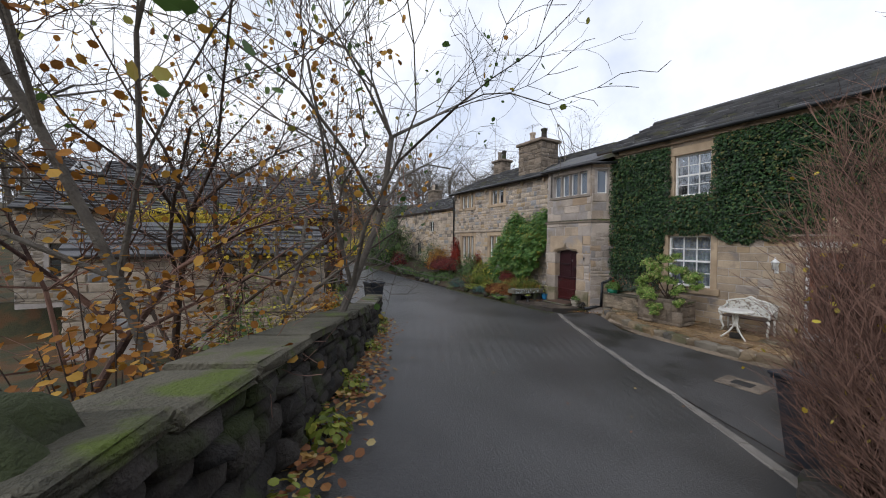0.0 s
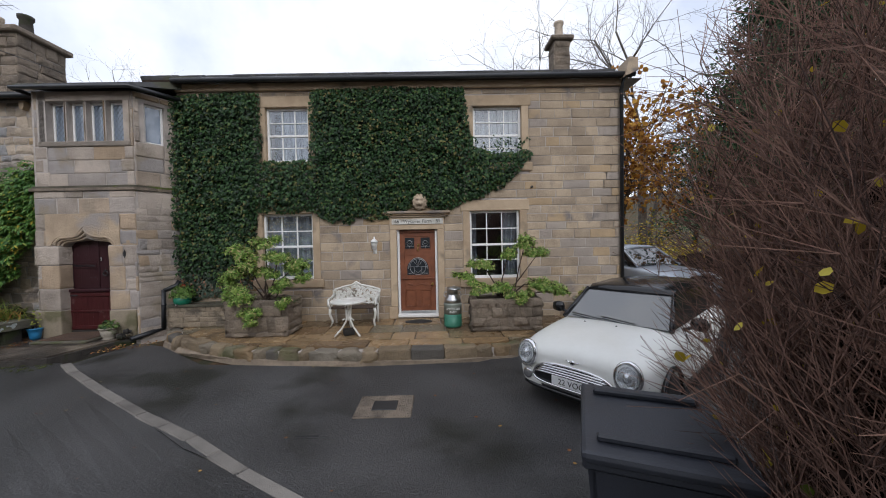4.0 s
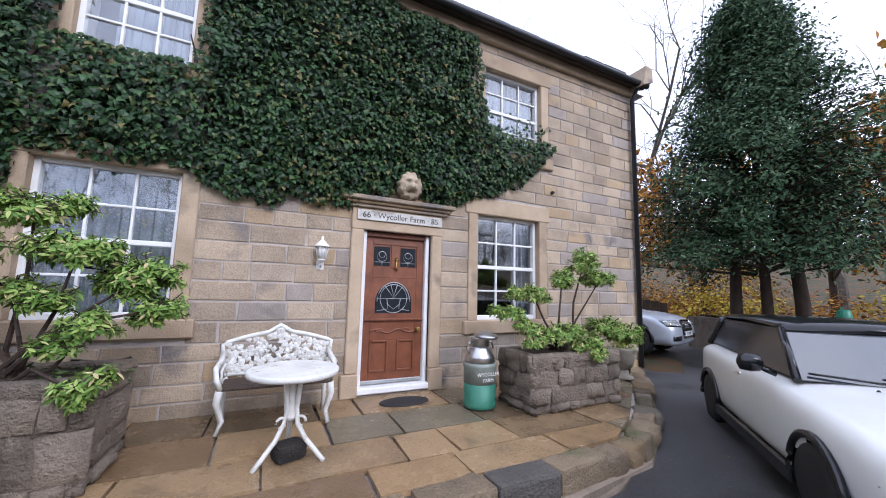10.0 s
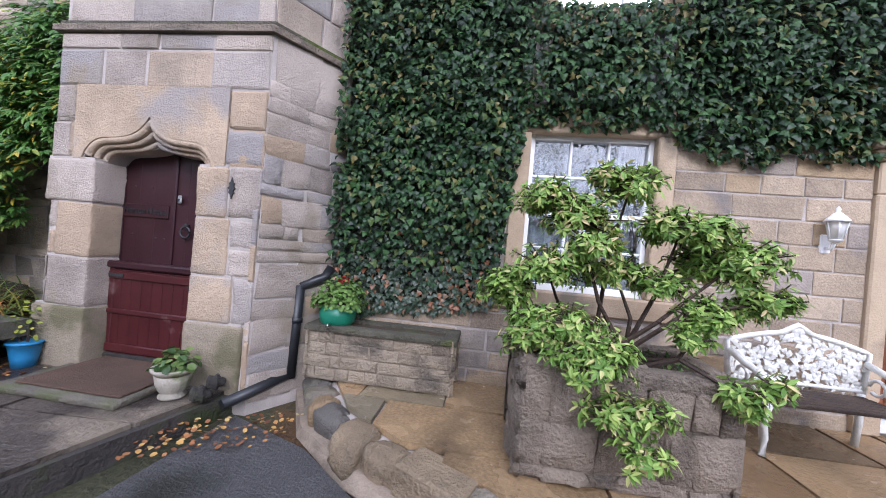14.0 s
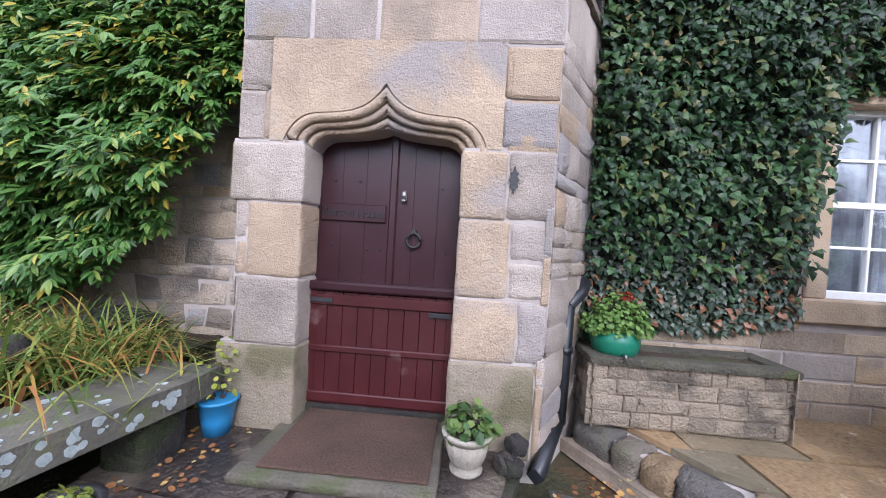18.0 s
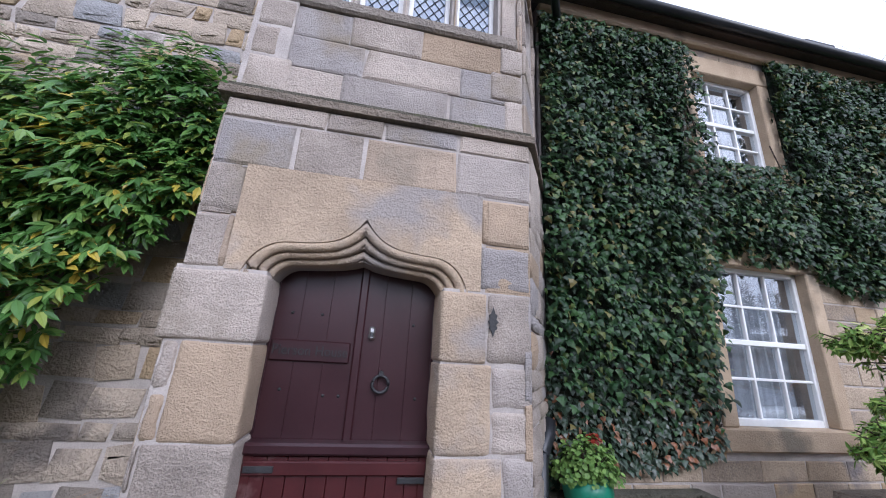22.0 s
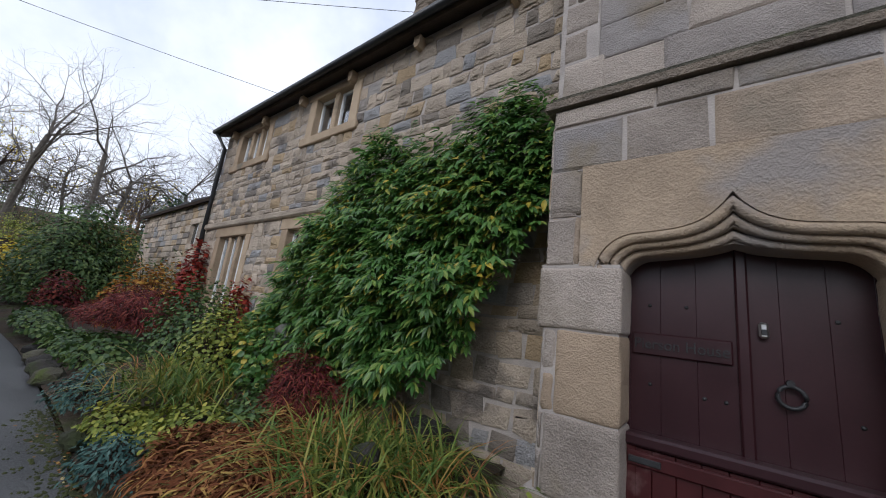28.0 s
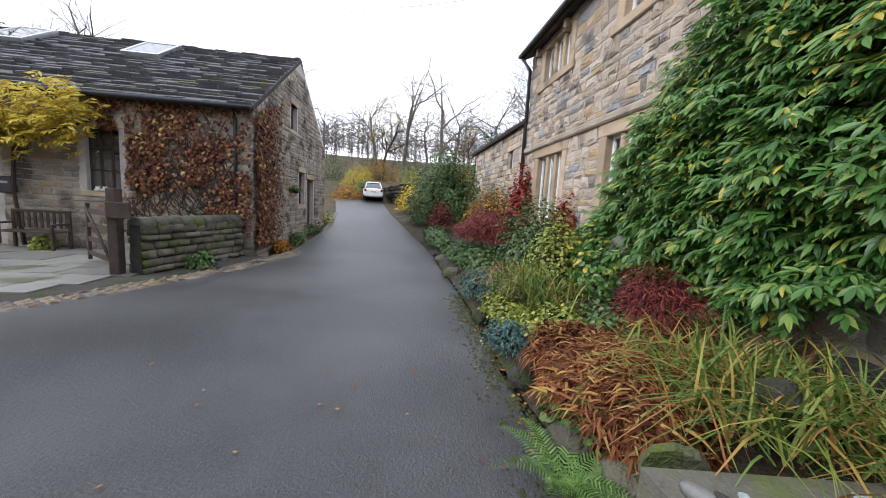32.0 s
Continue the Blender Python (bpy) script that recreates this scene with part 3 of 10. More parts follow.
def sheet(name, outline_rows, lift, material, label, kind="structure", category="", steps=24):
    """A ground covering between two edge lines, following the ground."""
    vs, fs = [], []
    n = len(outline_rows)
    for a, b in outline_rows:
        for k in range(steps + 1):
            f = k / steps
            x, y = a[0] + (b[0] - a[0]) * f, a[1] + (b[1] - a[1]) * f
            vs.append((x, y, gz(x, y) + lift))
    w = steps + 1
    for i in range(n - 1):
        for k in range(steps):
            fs.append((i * w + k, i * w + k + 1, (i + 1) * w + k + 1, (i + 1) * w + k))
    ob = mesh_ob(name, npmesh(name, vs, fs), material)
    return tagged(ob, label, category, kind=kind)


def spread(values):
    return [v for a, b, n in values for v in np.linspace(a, b, n, endpoint=False)]


gx = spread([(-900, -120, 10), (-120, -45, 12), (-45, 20, 66), (20, 100, 10), (100, 900, 9)]) + [900]
gy = spread([(-900, -100, 9), (-100, -22, 10), (-22, 8, 40), (8, 100, 12), (100, 900, 9)]) + [900]
vs, fs = [], []
for yy in gy:
    for xx in gx:
        far = max(math.hypot(xx + 8, yy + 4) - 34, 0)
        river = 1.6 * min(max((-11.6 - yy - 0.4 * (xx + 1)) / 2.5, 0), 1) * (1 if -19 < xx < 12 and yy > -24 else 0)
        vs.append((xx, yy, gz(xx, yy) - 0.07 + 0.16 * min(far, 130) * (1 if yy > -30 else 0.6) - river))
for j in range(len(gy) - 1):
    for i in range(len(gx) - 1):
        a = j * len(gx) + i
        fs.append((a, a + 1, a + 1 + len(gx), a + len(gx)))
ground = tagged(mesh_ob("ground", npmesh("ground", vs, fs), GRASSY), "rough green and brown grass on the valley sides", "ground", kind="structure")

# lane: rows of (edge by the river wall or barn, edge by the garden)
LANE = [((9.0, -16.3), (14.0, -7.0)), ((3.6, -13.75), (8.2, -8.6)), ((1.0, -12.55), (1.2, -7.05)), ((-2.0, -11.3), (-2.2, -5.05)), ((-5.0, -10.1), (-4.6, -3.4)), ((-8.2, -8.75), (-6.6, -2.1)), ((-9.5, -8.2), (-8.9, -2.35)),
        ((-11.5, -8.2), (-11.2, -2.3)), ((-13.6, -8.5), (-14.0, -2.2)), ((-16.0, -7.4), (-17.0, -2.2)), ((-19.0, -6.6), (-20, -2.25)), ((-25, -6.7), (-25, -2.8)), ((-32, -7.5), (-32, -3.9)), ((-39, -8.7), (-39, -4.7)), ((-46, -10.4), (-46, -5.8)), ((-54, -14), (-53, -8.6)), ((-64, -20), (-62, -14))]
sheet("road", LANE, 0.012, ASPHALT, "dark damp asphalt lane with a faint sheen", category="road")
YARD = [((14.0, -7.0), (14.0, 9.0)), ((8.2, -8.5), (9.0, 9.0)), ((5.2, -8.3), (5.3, 3.0)), ((1.2, -7.05), (3.6, -1.3)), ((-0.5, -6.0), (1.2, -2.6)), ((-2.2, -5.05), (-1.0, -2.7)), ((-4.6, -3.4), (-3.8, -2.4)), ((-5.6, -2.8), (-5.4, -1.2)), ((-6.3, -2.3), (-6.2, -0.9))]
sheet("yard", YARD, 0.02, YARDTAR, "dark asphalt yard in front of the farmhouse", category="yard")

# ---- farmhouse ----
FX0, FX1, EAVE = -5.78, 5.14, 5.83
HOLES = {"w1": (-3.8, -2.56, 1.02, 2.65), "w2": (1.31, 2.56, 0.95, 2.64), "w3": (1.43, 2.63, 3.8, 5.2), "w4": (-3.65, -2.6, 3.9, 5.25), "door": (-0.5, 0.5, 0.06, 2.2)}


def shifted(h, off, grow=0.0, sill=0.0, head=0.0):
    return (h[0] - off - grow, h[1] - off + grow, h[2] - sill, h[3] + head)


farm = thing("farmhouse", "two-storey sandstone farmhouse with stone slate roof", "house", kind="structure")
fm = pose(FX0, 0, 0)
wall_mesh("wall_front", FX1 - FX0, -0.5, EAVE, 0.5, [shifted(h, FX0) for h in HOLES.values()], fm, MORTAR, farm)
wall_mesh("wall_side", 7.2, -0.5, EAVE, 0.5, [], pose(FX1, 0.0, 0, 0, 0, 90), MORTAR, farm)
wall_mesh("wall_back", FX1 - FX0, -0.5, EAVE, 0.5, [], pose(FX0, 6.7, 0), MORTAR, farm)
bm = prism([(0.0, EAVE), (7.2, EAVE), (3.6, EAVE + 1.48)], -0.5, 0.0)
bmesh.ops.transform(bm, matrix=pose(FX1, 0, 0, 0, 0, 90), verts=bm.verts)
part("gable", bm, MORTAR, farm)
# unseen floors and partition, added to keep the rooms behind the windows dark
boxpart("upper_floor", FX0 + 0.02, FX1 - 0.52, 0.52, 6.6, 2.95, 3.15, ROOMSHADE, farm)
boxpart("ground_floor", FX0 + 0.02, FX1 - 0.52, 0.52, 6.6, -0.2, -0.05, ROOMSHADE, farm)
boxpart("room_partition", FX0 + 0.02, FX1 - 0.52, 3.2, 3.3, -0.05, 5.7, ROOMSHADE, farm)


def roof_slope(parent, x0, x1, y_eave, z_eave, y_ridge, z_ridge, seed, limit=120, name="roof"):
    """Sloping roof over x0..x1 with courses of stone slates."""
    run, rise = y_ridge - y_eave, z_ridge - z_eave
    length = math.hypot(run, rise)
    c, s = abs(run) / length, rise / length
    if run > 0:
        m = Matrix(((1, 0, 0, x0), (0, s, c, y_eave), (0, -c, s, z_eave), (0, 0, 0, 1)))
    else:
        m = Matrix(((-1, 0, 0, x1), (0, -s, -c, y_eave), (0, -c, s, z_eave), (0, 0, 0, 1)))
    bm = bmesh.new()
    box(bm, 0, x1 - x0, 0.0, 0.1, 0, length, m=m)
    deck = part(name, bm, DARKBARK, parent)
    blocks = courses(x1 - x0, 0.0, length, [0.3, 0.27, 0.24], (0.35, 0.75), [], seed)
    blocks = [(a, b, c0, d + 0.03) for a, b, c0, d in blocks]
    lay(parent, blocks, m, block_meshes(seed, SLATE, 8, 0.012, 0.08, True), 0.06, 0.012, limit, seed=seed, name="slate", stuff="slates")
    return deck


roof_slope(farm, FX0 - 0.6, FX1 + 0.12, -0.28, EAVE, 3.6, EAVE + 1.8, 11, 250)
roof_slope(farm, FX0 - 0.6, FX1 + 0.12, 7.45, EAVE, 3.6, EAVE + 1.8, 12, 0, "roof_back")
boxpart("ridge", FX0 - 0.6, FX1 + 0.12, 3.45, 3.75, EAVE + 1.76, EAVE + 1.9, SLATE, farm, 0.04)
bm = tube([(FX0 + 0.1, -0.3, EAVE - 0.03), (FX1 + 0.15, -0.3, EAVE - 0.03)], 0.06, 10)
part("gutter", bm, GUTTER, farm, "black gutter")
boxpart("eave_course", FX0, FX1 + 0.03, -0.1, 0.0, EAVE - 0.2, EAVE - 0.02, WARMSTONE, farm, 0.02)
bm = tube([(5.05, -0.3, EAVE - 0.05), (5.07, -0.1, EAVE - 0.3), (5.07, -0.07, 0.0)], 0.045, 8)
part("downpipe", bm, GUTTER, farm)
prism_kneeler = prism([(5.0, EAVE - 0.12), (5.3, EAVE + 0.0), (5.3, EAVE + 0.3), (5.1, EAVE + 0.32)], -0.42, 0.1)
part("kneeler_stone", prism_kneeler, SANDSTONE, farm)


def surround(parent, h, y=0.0, jamb=0.17, head=0.26, sill=0.2, material=None, key=""):
    """Dressed stone surround of an opening: two jambs, lintel and sill, each a stone."""
    material = material or WARMSTONE
    x0, x1, z0, z1 = h
    boxpart("jamb_stone", x0 - jamb, x0 + 0.005, y - 0.03, y + 0.18, z0 + 0.005, z1 - 0.005, material, parent, 0.012)
    boxpart("jamb_stone", x1 - 0.005, x1 + jamb, y - 0.03, y + 0.18, z0 + 0.005, z1 - 0.005, material, parent, 0.012)
    boxpart("lintel", x0 - jamb - 0.06, x1 + jamb + 0.06, y - 0.032, y + 0.18, z1 - 0.005, z1 + head, material, parent, 0.012)
    boxpart("sill_stone", x0 - jamb - 0.08, x1 + jamb + 0.08, y - 0.07, y + 0.16, z0 - sill, z0 + 0.005, material, parent, 0.015)


def sash(name, h, y, cols, rows, label, blind=None):
    """White sash window: frame, meeting rail, bars, panes; set in the hole h."""
    x0, x1, z0, z1 = h
    w = thing(name, label, "window", kind="structure")
    f = 0.055
    bm = bmesh.new()
    for a in ((x0, x0 + f, z0, z1), (x1 - f, x1, z0, z1), (x0 + f, x1 - f, z1 - f, z1), (x0 + f, x1 - f, z0, z0 + f * 1.3)):
        box(bm, a[0], a[1], y, y + 0.09, a[2], a[3], 0.006)
    part("window_frame", bm, WHITE, w)
    zm = (z0 + z1) / 2
    boxpart("meeting_rail", x0 + f, x1 - f, y + 0.01, y + 0.08, zm - 0.028, zm + 0.028, WHITE, w, 0.005)
    gx = np.linspace(x0 + f, x1 - f, cols + 1)
    gzz = np.linspace(z0 + f * 1.3, z1 - f, rows + 1)
    for i in range(1, cols):
        boxpart("glazing_bar", gx[i] - 0.013, gx[i] + 0.013, y + 0.015, y + 0.06, gzz[0], gzz[-1], WHITE, w, 0.004)
    for j in range(1, rows):
        if abs(gzz[j] - zm) > 0.05:
            boxpart("glazing_bar", gx[0], gx[-1], y + 0.018, y + 0.057, gzz[j] - 0.013, gzz[j] + 0.013, WHITE, w, 0.004)
    rnd = random.Random(name)
    for i in range(cols):
        for j in range(rows):
            t = rnd.uniform(-0.6, 0.6)
            m = Matrix.Translation(((gx[i] + gx[i + 1]) / 2, y + 0.045, (gzz[j] + gzz[j + 1]) / 2)) @ pose(0, 0, 0, rnd.uniform(-0.6, 0.6), 0, t)
            bm = bmesh.new()
            dx, dz = (gx[i + 1] - gx[i]) / 2 - 0.002, (gzz[j + 1] - gzz[j]) / 2 - 0.002
            box(bm, -dx, dx, -0.002, 0.002, -dz, dz, m=m)
            pn = part("pane", bm, GLASS, w)
            pn.visible_shadow = False
    if blind:
        n = 40
        vs, fs = [], []
        for k, (a, b) in enumerate(blind):
            base = len(vs)
            for i in range(n + 1):
                q = a + (b - a) * i / n
                yy = y + 0.22 + 0.02 * math.sin(i * 1.3) + 0.008 * math.sin(i * 3.1)
                vs += [(q, yy, z0 - 0.1), (q, yy, z1 + 0.1)]
            for i in range(n):
                fs.append((base + 2 * i, base + 2 * i + 2, base + 2 * i + 3, base + 2 * i + 1))
        cur = mesh_ob("curtain", npmesh("curtain", vs, fs), CURTAIN)
        sol = cur.modifiers.new("thickness", "SOLIDIFY")
        sol.thickness = 0.004
        tagged(cur, "pale net curtain hanging behind the window", "curtain")
    return w


sash("window_1", HOLES["w1"], 0.08, 3, 4, "white-painted sash window beside the ivy", [(-3.78, -2.6)])
sash("window_2", HOLES["w2"], 0.08, 3, 4, "white-painted sash window beside the front door", [(2.2, 2.56), (1.33, 1.5)])
sash("window_3", HOLES["w3"], 0.08, 3, 4, "white-painted upstairs sash window with blind drawn", [(1.44, 2.62)])
sash("window_4", HOLES["w4"], 0.08, 3, 4, "white-painted upstairs sash window framed by ivy", [(-3.4, -2.62)])
for k in ("w1", "w2", "w3", "w4"):
    surround(farm, HOLES[k])

# ---- porch ----
PY = -0.73
porch = thing("porch", "two-storey gritstone porch with ogee-arched doorway and mullioned window", "porch", kind="structure")
PX0, PX1, PD0, PD1 = -8.49, -6.24, -8.01, -6.87
wall_mesh("porch_front", PX1 - PX0, -0.4, 3.3, 0.35, [(PD0 - PX0 - 0.2, PD1 - PX0 + 0.2, -0.3, 2.68)], pose(PX0, PY, 0), MORTAR, porch)
CANT = math.degrees(math.atan2(-PY, FX0 - PX1))
CL = math.hypot(PY, FX0 - PX1)
wall_mesh("porch_cant", CL, -0.4, 3.3, 0.3, [], pose(PX1, PY, 0, 0, 0, CANT), MORTAR, porch)
wall_mesh("porch_left", 0.98, -0.4, 5.42, 0.3, [], pose(PX0 + 0.003, PY + 1.0, 0, 0, 0, -90), MORTAR, porch)
UY = PY + 0.05
PW = [(-8.19 + 0.435 * i, -8.19 + 0.435 * i + 0.385, 4.3, 5.2) for i in range(4)]
wall_mesh("porch_upper_front", PX1 - PX0 - 0.06, 3.3, 5.42, 0.3, [shifted(h, PX0 + 0.03) for h in PW], pose(PX0 + 0.03, UY, 0), MORTAR, porch)
wall_mesh("porch_upper_cant", 0.8, 3.3, 5.42, 0.25, [(0.2, 0.58, 4.3, 5.2)], pose(PX1 - 0.03, UY, 0, 0, 0, CANT), MORTAR, porch)
# unseen floor and back of the porch room, coloured as if in shade
boxpart("porch_room_floor", PX0 + 0.05, PX1, PY + 0.36, 0.9, 3.2, 3.3, ROOMSHADE, porch)
boxpart("porch_room_back", PX0 + 0.3, FX0, 1.0, 1.1, 3.3, 5.42, ROOMSHADE, porch)
for nm, off, zz, hh in (("string_course", 0.06, 3.19, 0.11),):
    bm = bmesh.new()
    out = [(PX0 - off, 0.4), (PX0 - off, PY - off), (PX1 + off * 0.5, PY - off), (FX0 + off, 0.02), (FX0, 0.02), (PX1, PY), (PX0, PY), (PX0, 0.4)]
    slab(out, zz, zz + hh * 0.55, bm)
    part(nm, bm, TROUGHSTONE, porch)
    bm = slab([(PX0 - off * .4, 0.4), (PX0 - off * .4, PY - off * .4), (PX1 + off * 0.2, PY - off * .4), (FX0 + off * .4, 0.02), (FX0, 0.02), (PX1, PY), (PX0, PY), (PX0, 0.4)], zz + hh * 0.55, zz + hh)
    part("string_weathering", bm, MOSSCOPE, porch)

# porch upper window, roof
for i, h in enumerate(PW):
    w = thing("window_porch", "leaded light in a stone mullioned porch window", "window", kind="structure", group="porch window lights")
    x0, x1, z0, z1 = h
    bm = bmesh.new()
    for a in ((x0, x0 + 0.045, z0, z1), (x1 - 0.045, x1, z0, z1), (x0 + 0.045, x1 - 0.045, z1 - 0.045, z1), (x0 + 0.045, x1 - 0.045, z0, z0 + 0.045)):
        box(bm, a[0], a[1], UY + 0.13, UY + 0.18, a[2], a[3], 0.004)
    part("window_frame", bm, WHITE, w)
    boxpart("pane", x0 + 0.04, x1 - 0.04, UY + 0.155, UY + 0.16, z0 + 0.04, z1 - 0.04, SKYGLASS, w)
    bm = bmesh.new()
    ww, hh = x1 - x0 - 0.09, z1 - z0 - 0.09
    for sgn in (1, -1):
        for k in range(-3, 10):
            u0, v0 = (0.0, k * 0.125) if sgn > 0 else (ww, k * 0.125)
            pts = []
            for f in np.linspace(0, 1, 12):
                u, v = (ww * f if sgn > 0 else ww * (1 - f)), k * 0.125 + ww * f * 1.35
                if 0 <= v <= hh:
                    pts.append((x0 + 0.045 + u, UY + 0.15, z0 + 0.045 + v))
            if len(pts) > 1:
                tube([pts[0], pts[-1]], 0.004, 4, bm)
    part("leading", bm, GUTTER, w)
bm = slab([(PX0 - 0.15, 0.9), (PX0 - 0.15, PY - 0.2), (PX1 + 0.12, PY - 0.2), (FX0 + 0.2, -0.1), (FX0 + 0.2, 0.9)], 5.42, 5.5)
top = [v for v in bm.verts if v.co.z > 5.47]
for v in top:
    v.co.z += 0.42 * (v.co.y - (PY - 0.2))
for v in bm.verts:
    if v.co.z < 5.47:
        v.co.z += 0.3 * max(v.co.y - (PY - 0.2), 0)
part("porch_roof", bm, SLATE, porch)
bm = tube([(PX0 - 0.16, -0.1, 5.4), (PX0 - 0.16, PY - 0.22, 5.41), (PX1 + 0.12, PY - 0.22, 5.41), (FX0 + 0.2, -0.14, 5.4)], 0.05, 8)
part("gutter", bm, GUTTER, porch)

# ---- cottage beyond the porch ----
CY, CX0, CX1, CE = -0.05, -17.4, -8.49, 5.5
cottage = thing("cottage", "two-storey weathered stone cottage with mullioned windows", "house", kind="structure")
CW = [(-16.5, -15.2, 4.5, 5.3), (-13.4, -12.3, 4.5, 5.3), (-16.4, -15.1, 1.3, 2.75), (-13.5, -12.4, 1.3, 2.75)]
wall_mesh("wall_front", CX1 - CX0, -0.4, CE, 0.5, [shifted(h, CX0) for h in CW], pose(CX0, CY, 0), MORTAR, cottage)
wall_mesh("wall_side", 7.0, -0.4, CE, 0.5, [], pose(CX0, CY + 7.0, 0, 0, 0, -90), MORTAR, cottage)
wall_mesh("wall_back", CX1 - CX0, -0.4, CE, 0.5, [], pose(CX0, CY + 6.5, 0), MORTAR, cottage)
# unseen inner floor and partition, added in the same shade grey
boxpart("upper_floor", CX0 + 0.52, CX1, CY + 0.52, CY + 6.4, 3.0, 3.2, ROOMSHADE, cottage)
boxpart("room_partition", CX0 + 0.52, CX1, CY + 3, CY + 3.1, -0.3, 5.7, ROOMSHADE, cottage)
roof_slope(cottage, CX0 - 0.15, FX0 - 0.55, CY - 0.3, CE, CY + 3.5, CE + 1.75, 21, 120)
roof_slope(cottage, CX0 - 0.15, FX0 - 0.55, CY + 7.3, CE, CY + 3.5, CE + 1.75, 22, 0, "roof_back")
part("gutter", tube([(CX0 - 0.1, CY - 0.34, CE - 0.02), (CX1 - 0.1, CY - 0.34, CE - 0.02)], 0.06, 8), GUTTER, cottage)
part("downpipe", tube([(CX0 + 0.0, CY - 0.32, CE - 0.05), (CX0 + 0.05, CY - 0.08, CE - 0.4), (CX0 + 0.05, CY - 0.08, -0.2)], 0.05, 8), GUTTER, cottage)
boxpart("string_course", CX0 - 0.02, CX1, CY - 0.09, CY, 2.96, 3.1, RUBBLE, cottage, 0.03)
for i in range(6):
    x = CX0 + 0.6 + i * 1.5
    bm = prism([(-0.035, CE - 0.26), (0.035, CE - 0.26), (0.06, CE - 0.18), (0.06, CE - 0.08), (-0.06, CE - 0.08), (-0.06, CE - 0.18)], CY - 0.15, CY)
    bmesh.ops.translate(bm, vec=(x, 0, 0), verts=bm.verts)
    part("corbel", bm, WARMSTONE, cottage)
for i, h in enumerate(CW):
    surround(cottage, h, CY, 0.2, 0.22 if i > 1 else 0.12, 0.16)
    x0, x1, z0, z1 = h
    w = thing("window_cottage", "stone mullioned window with pale frames", "window", kind="structure", group="cottage windows")
    n = 3 if i != 1 else 2
    step = (x1 - x0) / n
    for k in range(1, n):
        boxpart("mullion", x0 + step * k - 0.06, x0 + step * k + 0.06, CY + 0.02, CY + 0.18, z0, z1, WARMSTONE, w, 0.02)
    for k in range(n):
        a, b = x0 + step * k + (0.06 if k else 0), x0 + step * (k + 1) - (0.06 if k < n - 1 else 0)
        bm = bmesh.new()
        for q in ((a, a + 0.045, z0, z1), (b - 0.045, b, z0, z1), (a + 0.045, b - 0.045, z1 - 0.045, z1), (a + 0.045, b - 0.045, z0, z0 + 0.045)):
            box(bm, q[0], q[1], CY + 0.1, CY + 0.15, q[2], q[3], 0.004)
        part("window_frame", bm, WHITE, w)
        boxpart("pane", a + 0.04, b - 0.04, CY + 0.125, CY + 0.13, z0 + 0.04, z1 - 0.04, GLASS, w).visible_shadow = False


CHX0, CHX1, CHY0, CHY1, CHZ = -11.66, -10.04, 0.4, 1.6, 7.4


def chimney(name, x0, x1, y0, y1, z0, z1, pots, seed, label):
    c = thing(name, label, "chimney")
    boxpart("core", x0 + 0.03, x1 - 0.03, y0 + 0.03, y1 - 0.03, z0, z1, MORTAR, c)
    ms = block_meshes(seed, TROUGHSTONE, 5, 0.06, 0.16)
    lay(c, courses(x1 - x0, z0, z1, [0.22, 0.26, 0.3], (0.3, 0.6), [], seed), pose(x0, y0 + 0.03, 0), ms, 0.03, 0.012, seed=seed)
    lay(c, courses(y1 - y0, z0, z1, [0.22, 0.26, 0.3], (0.3, 0.6), [], seed + 1), pose(x1 - 0.03, y0, 0, 0, 0, 90), ms, 0.03, 0.012, seed=seed)
    lay(c, courses(y1 - y0, z0, z1, [0.22, 0.26, 0.3], (0.3, 0.6), [], seed + 2), pose(x0 + 0.03, y1, 0, 0, 0, -90), ms, 0.03, 0.012, seed=seed)
    boxpart("cap", x0 - 0.12, x1 + 0.12, y0 - 0.12, y1 + 0.12, z1, z1 + 0.14, TROUGHSTONE, c, 0.03)
    for i in range(pots):
        x = x0 + (i + 0.5) * (x1 - x0) / pots
        part("chimney_pot", lathe([(0.17, 0), (0.19, 0.05), (0.15, 0.1), (0.13, 0.5), (0.17, 0.55), (0.17, 0.62), (0.12, 0.64)], 12, m=pose(x, (y0 + y1) / 2, z1 + 0.13)), DARKSTONE if i % 2 else RUBBLE, c)
    return c


chimney("chimney", CHX0, CHX1, CHY0, CHY1, 5.4, CHZ, 2, 31, "broad blackened stone chimney stack with two pots")
chimney("chimney", -17.2, -16.3, 3.0, 3.8, 6.3, 7.9, 2, 33, "small stone chimney stack with two pots")
chimney("chimney", 4.5, 5.02, 3.1, 3.7, 6.7, 8.5, 1, 35, "mossy stone chimney stack above the gable")

# ---- lower house further up the lane ----
far_house = thing("far_house", "low stone house with grey slate roof beyond the cottage", "house", kind="structure")
FH = [(-24.0, -23.2, 3.2, 4.1), (-26.5, -25.6, 1.2, 2.3)]
wall_mesh("wall_front", 13.6, -0.3, 4.9, 0.5, [shifted(h, -31) for h in FH], pose(-31, 1.5, 0), RUBBLE, far_house)
wall_mesh("wall_back", 13.6, -0.3, 4.9, 0.5, [], pose(-31, 7.5, 0), RUBBLE, far_house)
wall_mesh("wall_side", 6.5, -0.3, 4.9, 0.5, [], pose(-31, 8, 0, 0, 0, -90), RUBBLE, far_house)
roof_slope(far_house, -31.3, -17.5, 1.25, 4.9, 4.7, 6.5, 41, 0)
roof_slope(far_house, -31.3, -17.5, 8.2, 4.9, 4.7, 6.5, 42, 0, "roof_back")
